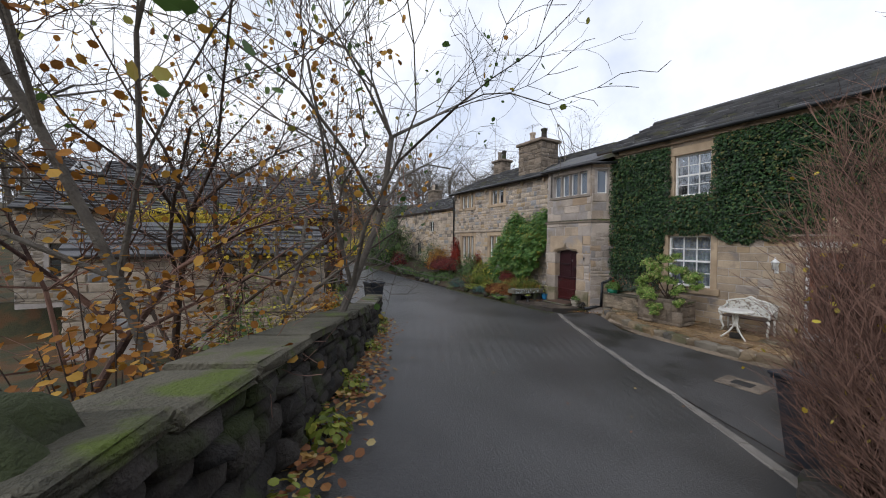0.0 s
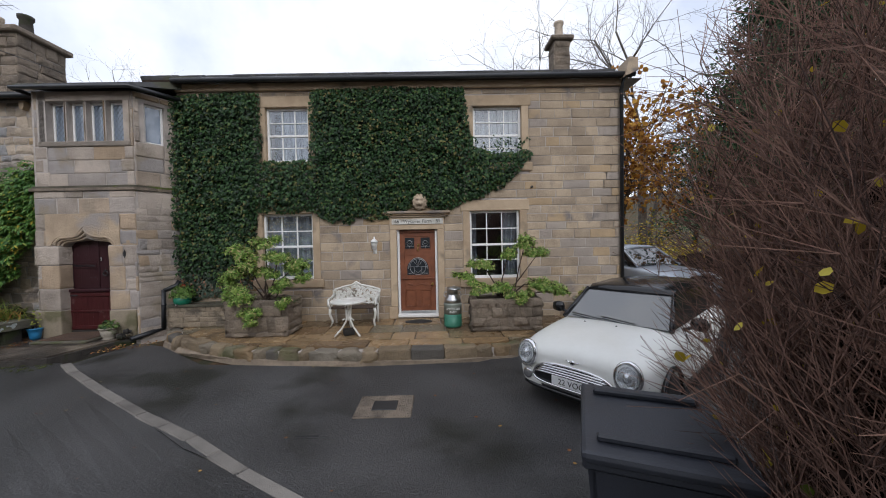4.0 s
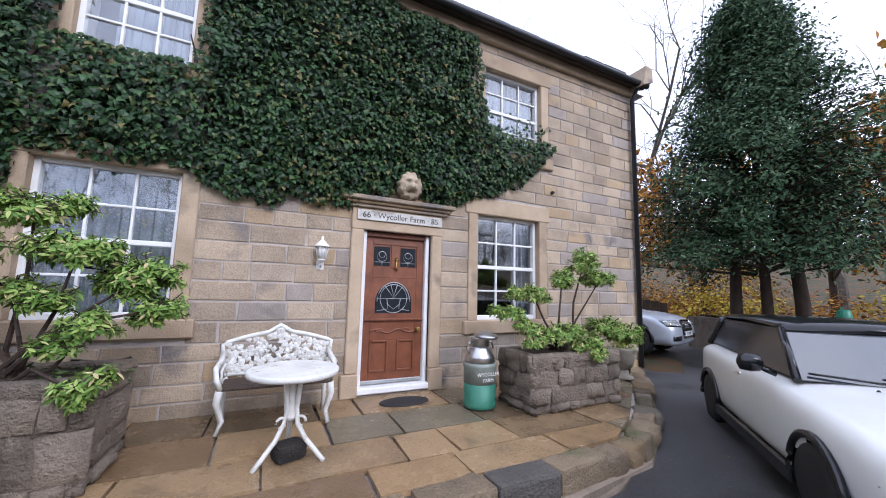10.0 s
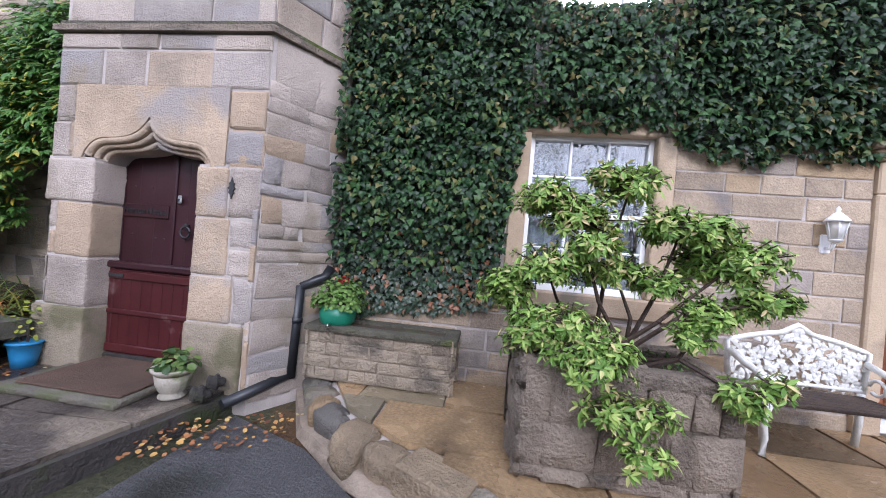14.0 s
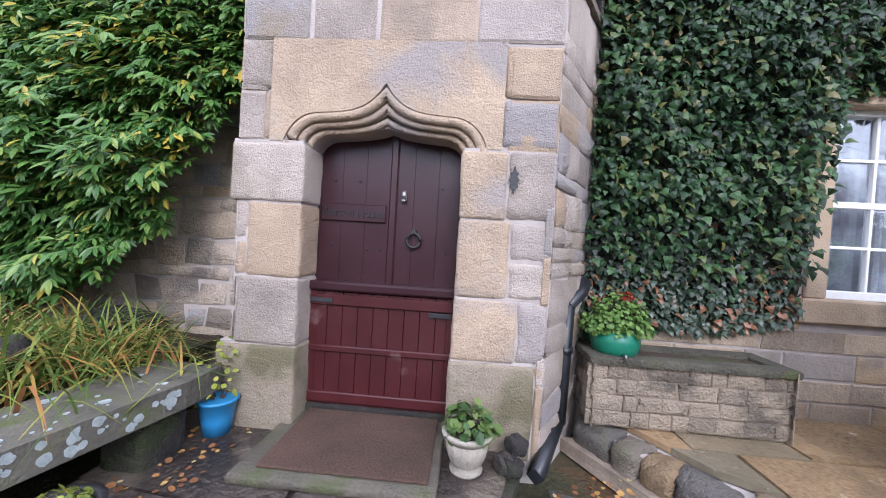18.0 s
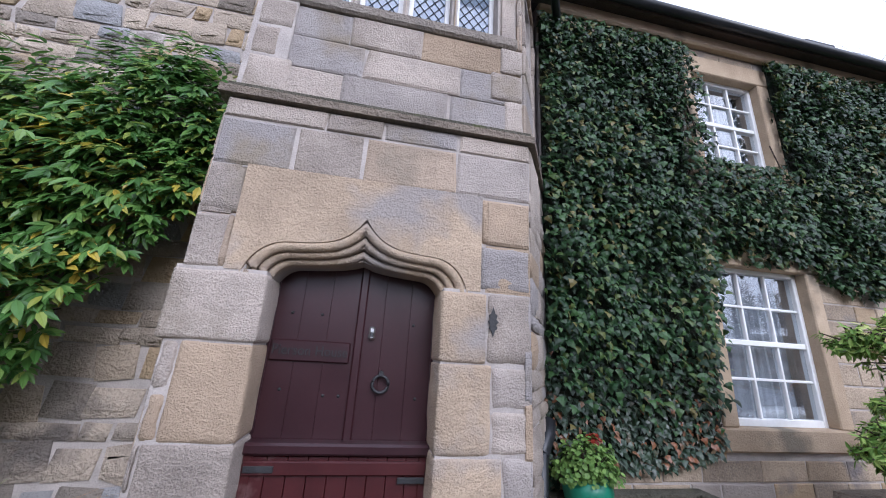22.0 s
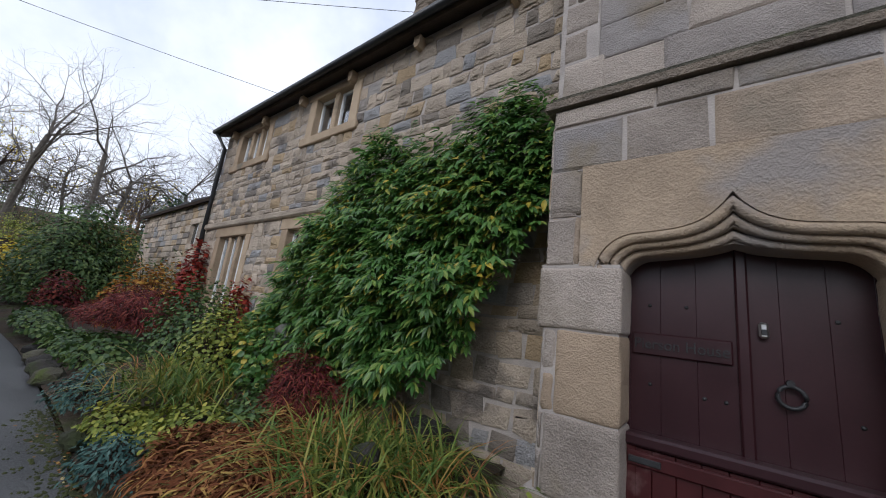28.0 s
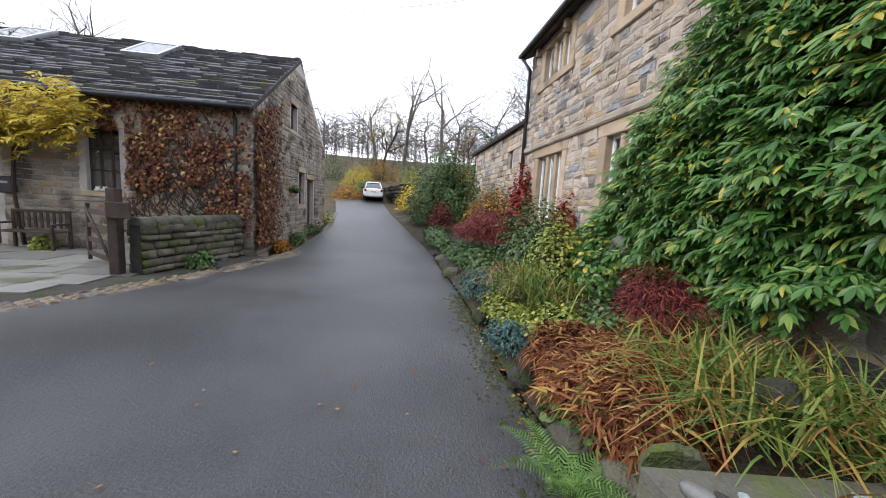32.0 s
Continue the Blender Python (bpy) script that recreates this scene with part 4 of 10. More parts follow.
for h in FH:
    w = thing("window_far_house", "small white window of the low house", "window", kind="structure")
    boxpart("window_frame", h[0], h[1], 1.6, 1.66, h[2], h[3], WHITE, w)
    for k in range(2):
        a = h[0] + 0.06 + k * (h[1] - h[0]) / 2
        boxpart("pane", a, a + (h[1] - h[0]) / 2 - 0.12, 1.585, 1.6, h[2] + 0.08, h[3] - 0.08, CARGLASS, w)
chimney("chimney", -29.6, -28.4, 4.2, 5.2, 6.0, 7.4, 2, 43, "square stone chimney on the low house")

# ---- barn across the lane ----
BX, BY, BE = -18.25, -7.4, 3.8
barn = thing("barn", "converted stone barn with stone slate roof and rooflights", "house", kind="structure")
BL, BG, BR = 13.0, 8.4, 2.7
bm_front = pose(BX, BY - BL, 0, 0, 0, 90)
BH = [(5.95, 6.9, -0.2, 2.3), (4.2, 5.2, 1.2, 2.7), (8.94, 9.74, 1.28, 2.9), (1.0, 2.2, 0.8, 2.2)]
wall_mesh("wall_front", BL, -0.5, BE, 0.55, BH, bm_front, MORTAR, barn)
bm_gable = pose(BX, BY, 0, 0, 0, 180 - 1.5)
GH = [(0.8, 1.5, 1.2, 2.2), (5.25, 6.25, -0.1, 2.2), (4.15, 4.9, 1.15, 2.4), (3.15, 3.85, 3.82, 4.7)]
wall_mesh("wall_gable", BG, -0.5, BE, 0.55, GH, bm_gable, MORTAR, barn)
bm = bmesh.new()
gu0, gu1, gz0, gz1 = GH[3]
rake = lambda u: BE + BR * u / (BG / 2)
for line in ([(0, BE), (gu0, BE), (gu0, rake(gu0))], [(gu1, BE), (BG, BE), (BG / 2, BE + BR), (gu1, rake(gu1))], [(gu0, gz1), (gu1, gz1), (gu1, rake(gu1)), (gu0, rake(gu0))], [(gu0, BE), (gu1, BE), (gu1, gz0), (gu0, gz0)]):
    prism(line, 0, 0.5, bm)
bmesh.ops.transform(bm, matrix=bm_gable, verts=bm.verts)
part("gable", bm, MORTAR, barn)
wall_mesh("wall_back", BL, -0.5, BE, 0.5, [], pose(BX - BG, BY, 0, 0, 0, -90), MORTAR, barn)
boxpart("upper_floor", BX - BG + 0.6, BX - 0.6, BY - BL + 0.3, BY - 0.6, 2.6, 2.8, ROOMSHADE, barn)


def gable_roof(parent, seed):
    length = math.hypot(BG / 2 + 0.3, BR + 0.15)
    a = math.atan2(BR + 0.15, BG / 2 + 0.3)
    c, s = math.cos(a), math.sin(a)
    for side, lim in ((1, 200), (-1, 0)):
        ox = BX + 0.3 if side > 0 else BX - BG - 0.3
        if side > 0:
            m = Matrix(((0, -s, -c, ox), (1, 0, 0, BY - BL), (0, -c, s, BE - 0.12), (0, 0, 0, 1)))
        else:
            m = Matrix(((0, s, c, ox), (-1, 0, 0, BY + 0.12), (0, -c, s, BE - 0.12), (0, 0, 0, 1)))
        bm = bmesh.new()
        box(bm, 0, BL + 0.12, 0.0, 0.1, 0, length, m=m)
        part("roof", bm, DARKBARK, parent)
        bl = [(p, q, r, t + 0.03) for p, q, r, t in courses(BL + 0.12, 0, length, [0.3, 0.26, 0.22, 0.2], (0.3, 0.65), [], seed)]
        lay(parent, bl, m, block_meshes(seed, SLATE, 10, 0.012, 0.07, True), 0.07, 0.012, lim, first=lambda b: -b[0], seed=seed, name="slate", stuff="slates")
        if side > 0:
            for k, (u, v) in enumerate(((8.2, 3.4), (4.3, 3.6), (0.9, 3.6))):
                r = thing("rooflight", "pivot rooflight reflecting the white sky", "rooflight", group="barn rooflights", kind="structure")
                bm = bmesh.new()
                for q in ((u, u + 0.09, v, v + 1.3), (u + 1.0, u + 1.09, v, v + 1.3), (u, u + 1.09, v - 0.08, v), (u, u + 1.09, v + 1.3, v + 1.38)):
                    box(bm, q[0], q[1], -0.19, 0.0, q[2], q[3], 0.01, m=m)
                part("frame", bm, STEEL, r)
                bm = bmesh.new()
                box(bm, u + 0.09, u + 1.0, -0.17, -0.155, v, v + 1.3, m=m)
                part("pane", bm, CARGLASS, r)


gable_roof(barn, 51)
part("gutter", tube([(BX + 0.34, BY - BL, BE - 0.14), (BX + 0.34, BY + 0.1, BE - 0.14)], 0.06, 8), GUTTER, barn)
part("downpipe", tube([(BX + 0.32, BY - 0.35, BE - 0.15), (BX + 0.1, BY - 0.4, BE - 0.4), (BX + 0.1, BY - 0.4, -0.2)], 0.05, 8), GUTTER, barn)


# ---- front door ----
def text(body, size, m, material, parent, extrude=0.002, name="lettering", align="CENTER", squeeze=1.0):
    cu = bpy.data.curves.new(name, "FONT")
    cu.body, cu.size, cu.extrude, cu.align_x, cu.align_y = body, size, extrude, align, "CENTER"
    cu.space_character = 1.02
    cu.materials.append(material)
    ob = new(name, cu)
    ob.parent = parent
    ob.matrix_basis = m @ Matrix.Diagonal((squeeze, 1, 1, 1))
    return ob


door = thing("door_1", "varnished red-brown panelled front door with leaded lights", "door", kind="structure")
DY = 0.1
leaf_bm = bmesh.new()
box(leaf_bm, -0.44, 0.44, DY + 0.015, DY + 0.05, 0.12, 2.13)
for a in ((-0.44, -0.33, 0.12, 2.13), (0.33, 0.44, 0.12, 2.13), (-0.33, 0.33, 2.03, 2.13), (-0.33, 0.33, 0.12, 0.27), (-0.33, 0.33, 0.93, 1.0), (-0.06, 0.06, 0.27, 0.7), (-0.33, 0.33, 0.7, 0.93), (-0.06, 0.06, 1.7, 2.03), (-0.33, 0.33, 1.56, 1.7)):
    box(leaf_bm, a[0], a[1], DY, DY + 0.03, a[2], a[3], 0.004)
part("leaf", leaf_bm, OAK, door)
ring_bm = bmesh.new()
hole = [(-0.27, 1.06)] + [(-0.27 * math.cos(math.pi * k / 14), 1.22 + 0.28 * math.sin(math.pi * k / 14)) for k in range(15)] + [(0.27, 1.06)]
for i in range(len(hole) - 1):
    (x0, z0), (x1, z1) = hole[i], hole[i + 1]
    f0, f1 = (i / (len(hole) - 1)), ((i + 1) / (len(hole) - 1))

    def edge(f):
        s = f * 4.0
        return (-0.33, 1.0 + 0.56 * min(s, 1)) if s <= 1 else ((-0.33 + 0.66 * (s - 1) / 2, 1.56) if s <= 3 else (0.33, 1.56 - 0.56 * (s - 3)))
    a, b = edge(f0), edge(f1)
    v = [ring_bm.verts.new((p[0], DY + 0.004, p[1])) for p in ((x0, z0), (x1, z1), b, a)]
    w = [ring_bm.verts.new((p[0], DY + 0.02, p[1])) for p in ((x0, z0), (x1, z1))]
    ring_bm.faces.new(v)
    ring_bm.faces.new((v[1], v[0], w[0], w[1]))
box(ring_bm, -0.33, 0.33, DY + 0.002, DY + 0.03, 1.0, 1.065)
part("arched_panel", ring_bm, OAK, door)
LEADGLASS = glassy("dark_leaded_glass", (0.03, 0.036, 0.042), 0.05, 0.2)
LEAD = surface("lead_cames", (0.3, 0.31, 0.32), (0.5, 0.51, 0.52), 6, 60, 0.5, 0.1, metal=0.7)
boxpart("arched_light", -0.3, 0.3, DY + 0.012, DY + 0.016, 1.04, 1.54, LEADGLASS, door)
came = bmesh.new()
tube([(p[0] * 0.9, DY + 0.008, p[1]) for p in hole[1:-1]], 0.008, 5, came)
ringpts = [(0.2 * math.cos(2 * math.pi * k / 24), DY + 0.008, 1.27 + 0.2 * math.sin(2 * math.pi * k / 24)) for k in range(25)]
tube(ringpts, 0.006, 5, came)
for a, b in (((-0.25, 1.27), (0.25, 1.27)), ((0, 1.28), (-0.13, 1.44)), ((0, 1.28), (0.13, 1.44)), ((0, 1.3), (-0.05, 1.47)), ((0, 1.3), (0.05, 1.47)), ((-0.08, 1.12), (-0.1, 1.27)), ((0.08, 1.12), (0.1, 1.27)), ((-0.1, 1.2), (0, 1.12)), ((0.1, 1.2), (0, 1.12)), ((-0.24, 1.1), (-0.1, 1.12)), ((0.24, 1.1), (0.1, 1.12))):
    tube([(a[0], DY + 0.008, a[1]), (b[0], DY + 0.008, b[1])], 0.005, 4, came)
part("leading", came, LEAD, door)
for sx in (-1, 1):
    boxpart("top_light", min(sx * 0.08, sx * 0.31), max(sx * 0.08, sx * 0.31), DY + 0.006, DY + 0.013, 1.73, 2.0, LEADGLASS, door)
    bm = bmesh.new()
    cx = sx * 0.195
    for q in ((0.07, 0.0), (0.045, 0.03)):
        tube([(cx + q[0] * math.cos(2 * math.pi * k / 12), DY + 0.003, 1.86 + q[1] + q[0] * math.sin(2 * math.pi * k / 12)) for k in range(13)], 0.004, 4, bm)
    tube([(cx, DY + 0.003, 1.73), (cx, DY + 0.003, 1.8)], 0.004, 4, bm)
    tube([(cx - 0.11, DY + 0.003, 1.78), (cx + 0.11, DY + 0.003, 1.78)], 0.004, 4, bm)
    part("leading", bm, LEAD, door)
    bm = bmesh.new()
    x0, x1 = min(sx * 0.06, sx * 0.33), max(sx * 0.06, sx * 0.33)
    for a in ((x0, x0 + 0.03, 0.27, 0.7), (x1 - 0.03, x1, 0.27, 0.7), (x0 + 0.03, x1 - 0.03, 0.27, 0.3), (x0 + 0.03, x1 - 0.03, 0.67, 0.7)):
        box(bm, a[0], a[1], DY - 0.012, DY + 0.02, a[2], a[3], 0.008)
    part("panel_moulding", bm, OAK, door)
bm = bmesh.new()
box(bm, -0.44, 0.44, DY - 0.035, DY + 0.02, 0.96, 0.995, 0.01)
part("ledge", bm, OAK, door)
bm = tube([(-0.33 + 0.66 * k / 40, DY - 0.004, 0.82 + 0.025 * math.sin(k * math.pi / 10)) for k in range(41)], 0.012, 6)
tube([(-0.2 + 0.05 * math.cos(k), DY - 0.004, 0.83 + 0.025 * math.sin(k)) for k in np.linspace(0, 6.28, 12)], 0.01, 5, bm)
tube([(0.2 + 0.05 * math.cos(k), DY - 0.004, 0.83 + 0.025 * math.sin(k)) for k in np.linspace(0, 6.28, 12)], 0.01, 5, bm)
part("carved_swag", bm, OAK, door)
part("door_knob", lathe([(0.03, 0), (0.03, 0.01), (0.012, 0.02), (0.012, 0.04), (0.035, 0.055), (0.036, 0.075), (0.02, 0.09)], 14, m=pose(0.36, DY, 0.84, 90)), BRASS, door)
bm = tube([(0.02, DY - 0.01, 1.82), (0.02, DY - 0.03, 1.78), (0.0, DY - 0.04, 1.72), (0.02, DY - 0.03, 1.67)], 0.016, 8)
tube([(0.02, DY - 0.0, 1.84), (0.02, DY - 0.02, 1.8)], 0.028, 8, bm)
part("door_knocker", bm, BRASS, door)
boxpart("weather_bar", -0.45, 0.45, DY - 0.02, DY + 0.02, 0.12, 0.17, STEEL, door, 0.01)
for a in ((-0.5, -0.44, 0.06, 2.2), (0.44, 0.5, 0.06, 2.2)):
    boxpart("door_frame", a[0], a[1], 0.03, 0.16, a[2], a[3], WHITE, door, 0.01)
boxpart("door_head", -0.44, 0.44, 0.05, 0.16, 2.13, 2.2, OAK, door, 0.008)
boxpart("threshold", -0.52, 0.52, -0.06, 0.16, 0.03, 0.11, WHITE, door, 0.012)
# doorcase
case = thing("doorcase", "dressed sandstone doorcase with moulded cornice", "doorcase", kind="structure")
for sx in (-1, 1):
    boxpart("jamb_stone", min(sx * 0.5, sx * 0.67), max(sx * 0.5, sx * 0.67), -0.05, 0.2, 0.3, 2.2, WARMSTONE, case, 0.015)
    boxpart("plinth_stone", min(sx * 0.5, sx * 0.72), max(sx * 0.5, sx * 0.72), -0.075, 0.2, 0.0, 0.3, WARMSTONE, case, 0.015)
boxpart("lintel", -0.67, 0.67, -0.05, 0.2, 2.2, 2.5, WARMSTONE, case, 0.012)
for z0, z1, w, d in ((2.5, 2.55, 0.72, 0.09), (2.55, 2.59, 0.77, 0.13), (2.59, 2.65, 0.83, 0.18)):
    boxpart("cornice", -w, w, -d, 0.1, z0, z1, SANDSTONE, case, 0.012)
sign = thing("name_sign", "white house name sign with black gothic lettering", "sign", (0.02, -0.055, 2.4))
boxpart("board", -0.63, 0.63, -0.02, 0.0, -0.07, 0.07, surface("weathered_cream_sign", (0.42, 0.41, 0.37), (0.62, 0.6, 0.55), 5, 50, 0.7, 0.15, stain=(0.34, 0.31, 0.26), stain_at=0.6, stain_scale=6), sign, 0.005)
text("66 · Wycoller Farm · 85", 0.115, pose(0, -0.022, 0, 90), INK, sign, squeeze=0.98)

lion = bmesh.new()
bmesh.ops.create_uvsphere(lion, u_segments=40, v_segments=28, radius=0.15)
for v in lion.verts:
    c = v.co.copy()
    d = c.normalized()
    ring = math.hypot(c.x, c.z) / 0.15
    v.co.x *= 1.05
    v.co.z *= 1.25
    if d.y > -0.62:
        v.co += d * (0.022 + 0.016 * math.sin(11 * math.atan2(c.z, c.x)) * (1 - abs(d.y)))
    else:
        v.co.y -= 0.075 * math.exp(-((c.x / 0.06) ** 2 + ((c.z + 0.04) / 0.045) ** 2))
        v.co.y -= 0.035 * math.exp(-((abs(c.x) - 0.045) / 0.035) ** 2 - ((c.z - 0.055) / 0.02) ** 2)
        v.co.y += 0.04 * math.exp(-((abs(c.x) - 0.05) / 0.022) ** 2 - ((c.z - 0.022) / 0.016) ** 2)
        v.co.y += 0.06 * math.exp(-((c.x / 0.05) ** 2) - ((c.z + 0.085) / 0.014) ** 2)
    v.co += d * 0.008 * noise.noise(c * 22)
for f in lion.faces:
    f.smooth = True
bmesh.ops.translate(lion, vec=(0.09, -0.13, 2.86), verts=lion.verts)
lion_ob = part("lion_head", lion, SANDSTONE)
tagged(lion_ob, "carved stone lion head on the door cornice", "statue")

lamp = thing("wall_lantern", "cream-white lantern lamp on the house wall", "lamp", (-1.04, 0.0, 1.78))
boxpart("back_plate", -0.045, 0.045, -0.03, 0.0, -0.16, 0.02, WHITE, lamp, 0.01)
part("arm", tube([(0, -0.02, -0.1), (0, -0.08, -0.12), (0, -0.12, -0.05)], 0.014, 8), WHITE, lamp)
part("lantern_cage", lathe([(0.03, -0.06), (0.05, -0.04), (0.055, -0.03)], 6, m=pose(0, -0.12, 0)), WHITE, lamp)
part("glass", lathe([(0.045, -0.03), (0.075, 0.13)], 6, m=pose(0, -0.12, 0)), LAMPGLASS, lamp)
bm = bmesh.new()
for k in range(6):
    a = k * math.pi / 3
    tube([(0.047 * math.cos(a), -0.12 + 0.047 * math.sin(a), -0.03), (0.078 * math.cos(a), -0.12 + 0.078 * math.sin(a), 0.13)], 0.006, 4, bm)
part("glazing_ribs", bm, WHITE, lamp)
part("cap", lathe([(0.095, 0.13), (0.085, 0.15), (0.03, 0.21), (0.015, 0.22), (0.018, 0.25), (0.004, 0.27)], 12, m=pose(0, -0.12, 0)), WHITE, lamp)
cam_dot = thing("security_sensor", "small black security sensor on the wall", "sensor", (2.86, 0.0, 3.2))
part("body", lathe([(0.03, 0), (0.03, 0.06), (0.02, 0.07)], 12, m=pose(0, 0, 0, 90)), BLACKMETAL, cam_dot)
part("lens", lathe([(0.018, 0.07), (0.016, 0.08)], 10, m=pose(0, 0, 0, 90)), GLASS, cam_dot)

# ---- porch doorway ----


def ogee(o, n=10):
    """Half outline of the ogee head, offset outwards by o, from the left springing to the apex."""
    w, pts = 0.57 + o, []
    for k in range(n + 1):
        a = math.pi / 2 * k / n
        pts.append((-w + (0.16 + o * 0.6) * (1 - math.cos(a)), 1.88 + (0.17 + o * 0.75) * math.sin(a)))
    x0, z0 = pts[-1]
    for k in range(1, n + 1):
        f = k / n
        pts.append((x0 * (1 - f), z0 + (0.03 + o * 0.95) * f ** 4.2 + 0.035 * f))
    return pts


PDX = (PD0 + PD1) / 2


def arch_stone(o, y0, y1, top, half, low):
    """Stone with the ogee opening cut from its underside."""
    left = ogee(o)
    right = [(-x, z) for x, z in left[::-1]][1:]
    bm = bmesh.new()
    chain = left + right
    vs = []
    for x, z in chain:
        t = top
        vs.append([bm.verts.new((PDX + x, y, zz)) for y in (y0, y1) for zz in (z, t)])
    for a, b in zip(vs, vs[1:]):
        bm.faces.new((a[0], b[0], b[1], a[1]))
        bm.faces.new((a[3], b[3], b[2], a[2]))
        bm.faces.new((a[0], a[2], b[2], b[0]))
        bm.faces.new((a[1], b[1], b[3], a[3]))
    for sx in (-1, 1):
        xa, xb = sx * left[0][0] * -1, sx * half
        box(bm, PDX + min(xa, xb), PDX + max(xa, xb), y0, y1, low, top)
    bmesh.ops.recalc_face_normals(bm, faces=bm.faces)
    return bm


DOORWAY = thing("porch_doorway", "ogee-headed moulded gritstone doorway", "doorway", kind="structure")
part("ogee_lintel", arch_stone(0.16, PY - 0.025, PY + 0.06, 2.68, 0.82, 1.96), LINTELSTONE, DOORWAY)
part("archivolt", arch_stone(0.1, PY + 0.012, PY + 0.14, 2.6, 0.79, 1.8), LINTELSTONE, DOORWAY)
part("archivolt", arch_stone(0.05, PY + 0.05, PY + 0.2, 2.55, 0.77, 1.8), LINTELSTONE, DOORWAY)
part("archivolt", arch_stone(0.0, PY + 0.1, PY + 0.34, 2.55, 0.77, 1.8), LINTELSTONE, DOORWAY)
for o, r in ((0.13, 0.035), (0.075, 0.028), (0.025, 0.026)):
    left = ogee(o)
    chain = left + [(-x, z) for x, z in left[::-1]][1:]
    yy = {0.13: PY + 0.01, 0.075: PY + 0.045, 0.025: PY + 0.09}[o]
    chain = [(left[0][0], 1.82)] + chain + [(-left[0][0], 1.82)]
    part("roll_moulding", tube([(PDX + x, yy, z) for x, z in chain], r, 10), LINTELSTONE, DOORWAY)
for sx, cuts in ((-1, (-0.15, 0.5, 0.99, 1.53, 1.95)), (1, (-0.15, 0.5, 0.94, 1.48, 1.95))):
    for k, (z0, z1) in enumerate(zip(cuts, cuts[1:])):
        wide = (0.56, 0.44, 0.38, 0.52)[k] if sx < 0 else (0.56, 0.42, 0.34, 0.3)[k]
        e = PD0 if sx < 0 else PD1
        bulge = (0.045, 0.032, 0.026, 0.03)[k]
        bm = bmesh.new()
        xa, xb = (e - wide, e + bulge * 0.6) if sx < 0 else (e - bulge * 0.6, e + wide)
        box(bm, xa, xb, PY - bulge, PY + 0.34, z0 + 0.003, z1 - 0.003, 0.024, seg=2)
        worn(bm, 0.009, 4.0, k + 7 * (sx > 0))
        boxpart("mortar_joint", xa + 0.014, xb - 0.014, PY - min(bulge, 0.03) + 0.01, PY + 0.3, z1 - 0.022, z1 + 0.016, MORTAR, DOORWAY)
        part("jamb_stone", bm, BASESTONE if k == 0 else LINTELSTONE if sx > 0 else PORCHSTONE, DOORWAY)
mark = prism([(-6.525 + dx, 1.76 + dz) for dx, dz in ((0, -0.1), (0.014, -0.055), (0.03, -0.045), (0.02, -0.018), (0.038, 0), (0.02, 0.018), (0.03, 0.045), (0.014, 0.055), (0, 0.1), (-0.014, 0.055), (-0.03, 0.045), (-0.02, 0.018), (-0.038, 0), (-0.02, -0.018), (-0.03, -0.045), (-0.014, -0.055))], PY - 0.033, PY - 0.02)
tagged(part("wall_mark", mark, BLACKMETAL), "dark quatrefoil iron marker on the porch stone", "marker")

pd = thing("door_2", "dark brown plank door above a closed maroon half-door", "door", kind="structure")
YD = -0.44
for k in range(6):
    x0 = PD0 + k * (PD1 - PD0) / 6
    boxpart("plank", x0 + 0.0003, x0 + (PD1 - PD0) / 6 - 0.0003, YD, YD + 0.05, 0.9, 2.4, BROWNDOOR, pd, 0.0015)
# added board, hidden behind the planks to stop light through their gaps
boxpart("backing_board", PD0 - 0.05, PD1 + 0.05, YD + 0.052, YD + 0.09, -0.1, 2.45, BROWNDOOR, pd)
boxpart("centre_stile", PDX + 0.0, PDX + 0.06, YD - 0.025, YD + 0.02, 0.95, 2.35, BROWNDOOR, pd, 0.01)
for k in range(9):
    x0 = PD0 + 0.03 + k * (PD1 - PD0 - 0.06) / 9
    boxpart("plank", x0 + 0.0015, x0 + (PD1 - PD0 - 0.06) / 9 - 0.0015, YD - 0.09, YD - 0.05, 0.005, 0.88, MAROON, pd, 0.003)
for z0, z1 in ((0.03, 0.11), (0.42, 0.47), (0.78, 0.86)):
    boxpart("rail", PD0 + 0.02, PD1 - 0.02, YD - 0.115, YD - 0.088, z0, z1, MAROON, pd, 0.008)
boxpart("half_door_ledge", PD0, PD1, YD - 0.13, YD + 0.0, 0.89, 0.96, BROWNDOOR, pd, 0.015)
for x in (PD0 + 0.01, PD1 - 0.07):
    boxpart("frame_post", x, x + 0.06, YD - 0.1, YD - 0.04, 0.015, 0.89, MAROON, pd, 0.008)
boxpart("hinge", PD0 + 0.03, PD0 + 0.2, YD - 0.125, YD - 0.112, 0.8, 0.835, BLACKMETAL, pd, 0.003)
boxpart("hinge", PD1 - 0.2, PD1 - 0.03, YD - 0.125, YD - 0.112, 0.74, 0.775, BLACKMETAL, pd, 0.003)
for x in (PD0 - 0.08, PD1 - 0.02):
    boxpart("door_frame", x, x + 0.1, YD - 0.015, YD + 0.05, 0.9, 2.12, BROWNDOOR, pd, 0.004)
boxpart("name_plaque", -7.98, -7.46, YD - 0.02, YD, 1.43, 1.57, BROWNDOOR, pd, 0.008)
text("Pierson House", 0.095, pose(-7.72, YD - 0.0215, 1.5, 90), BLACKMETAL, pd, 0.008, squeeze=0.86)
boxpart("doorbell", -7.345, -7.3, YD - 0.045, YD - 0.02, 1.6, 1.69, STEEL, pd, 0.012)
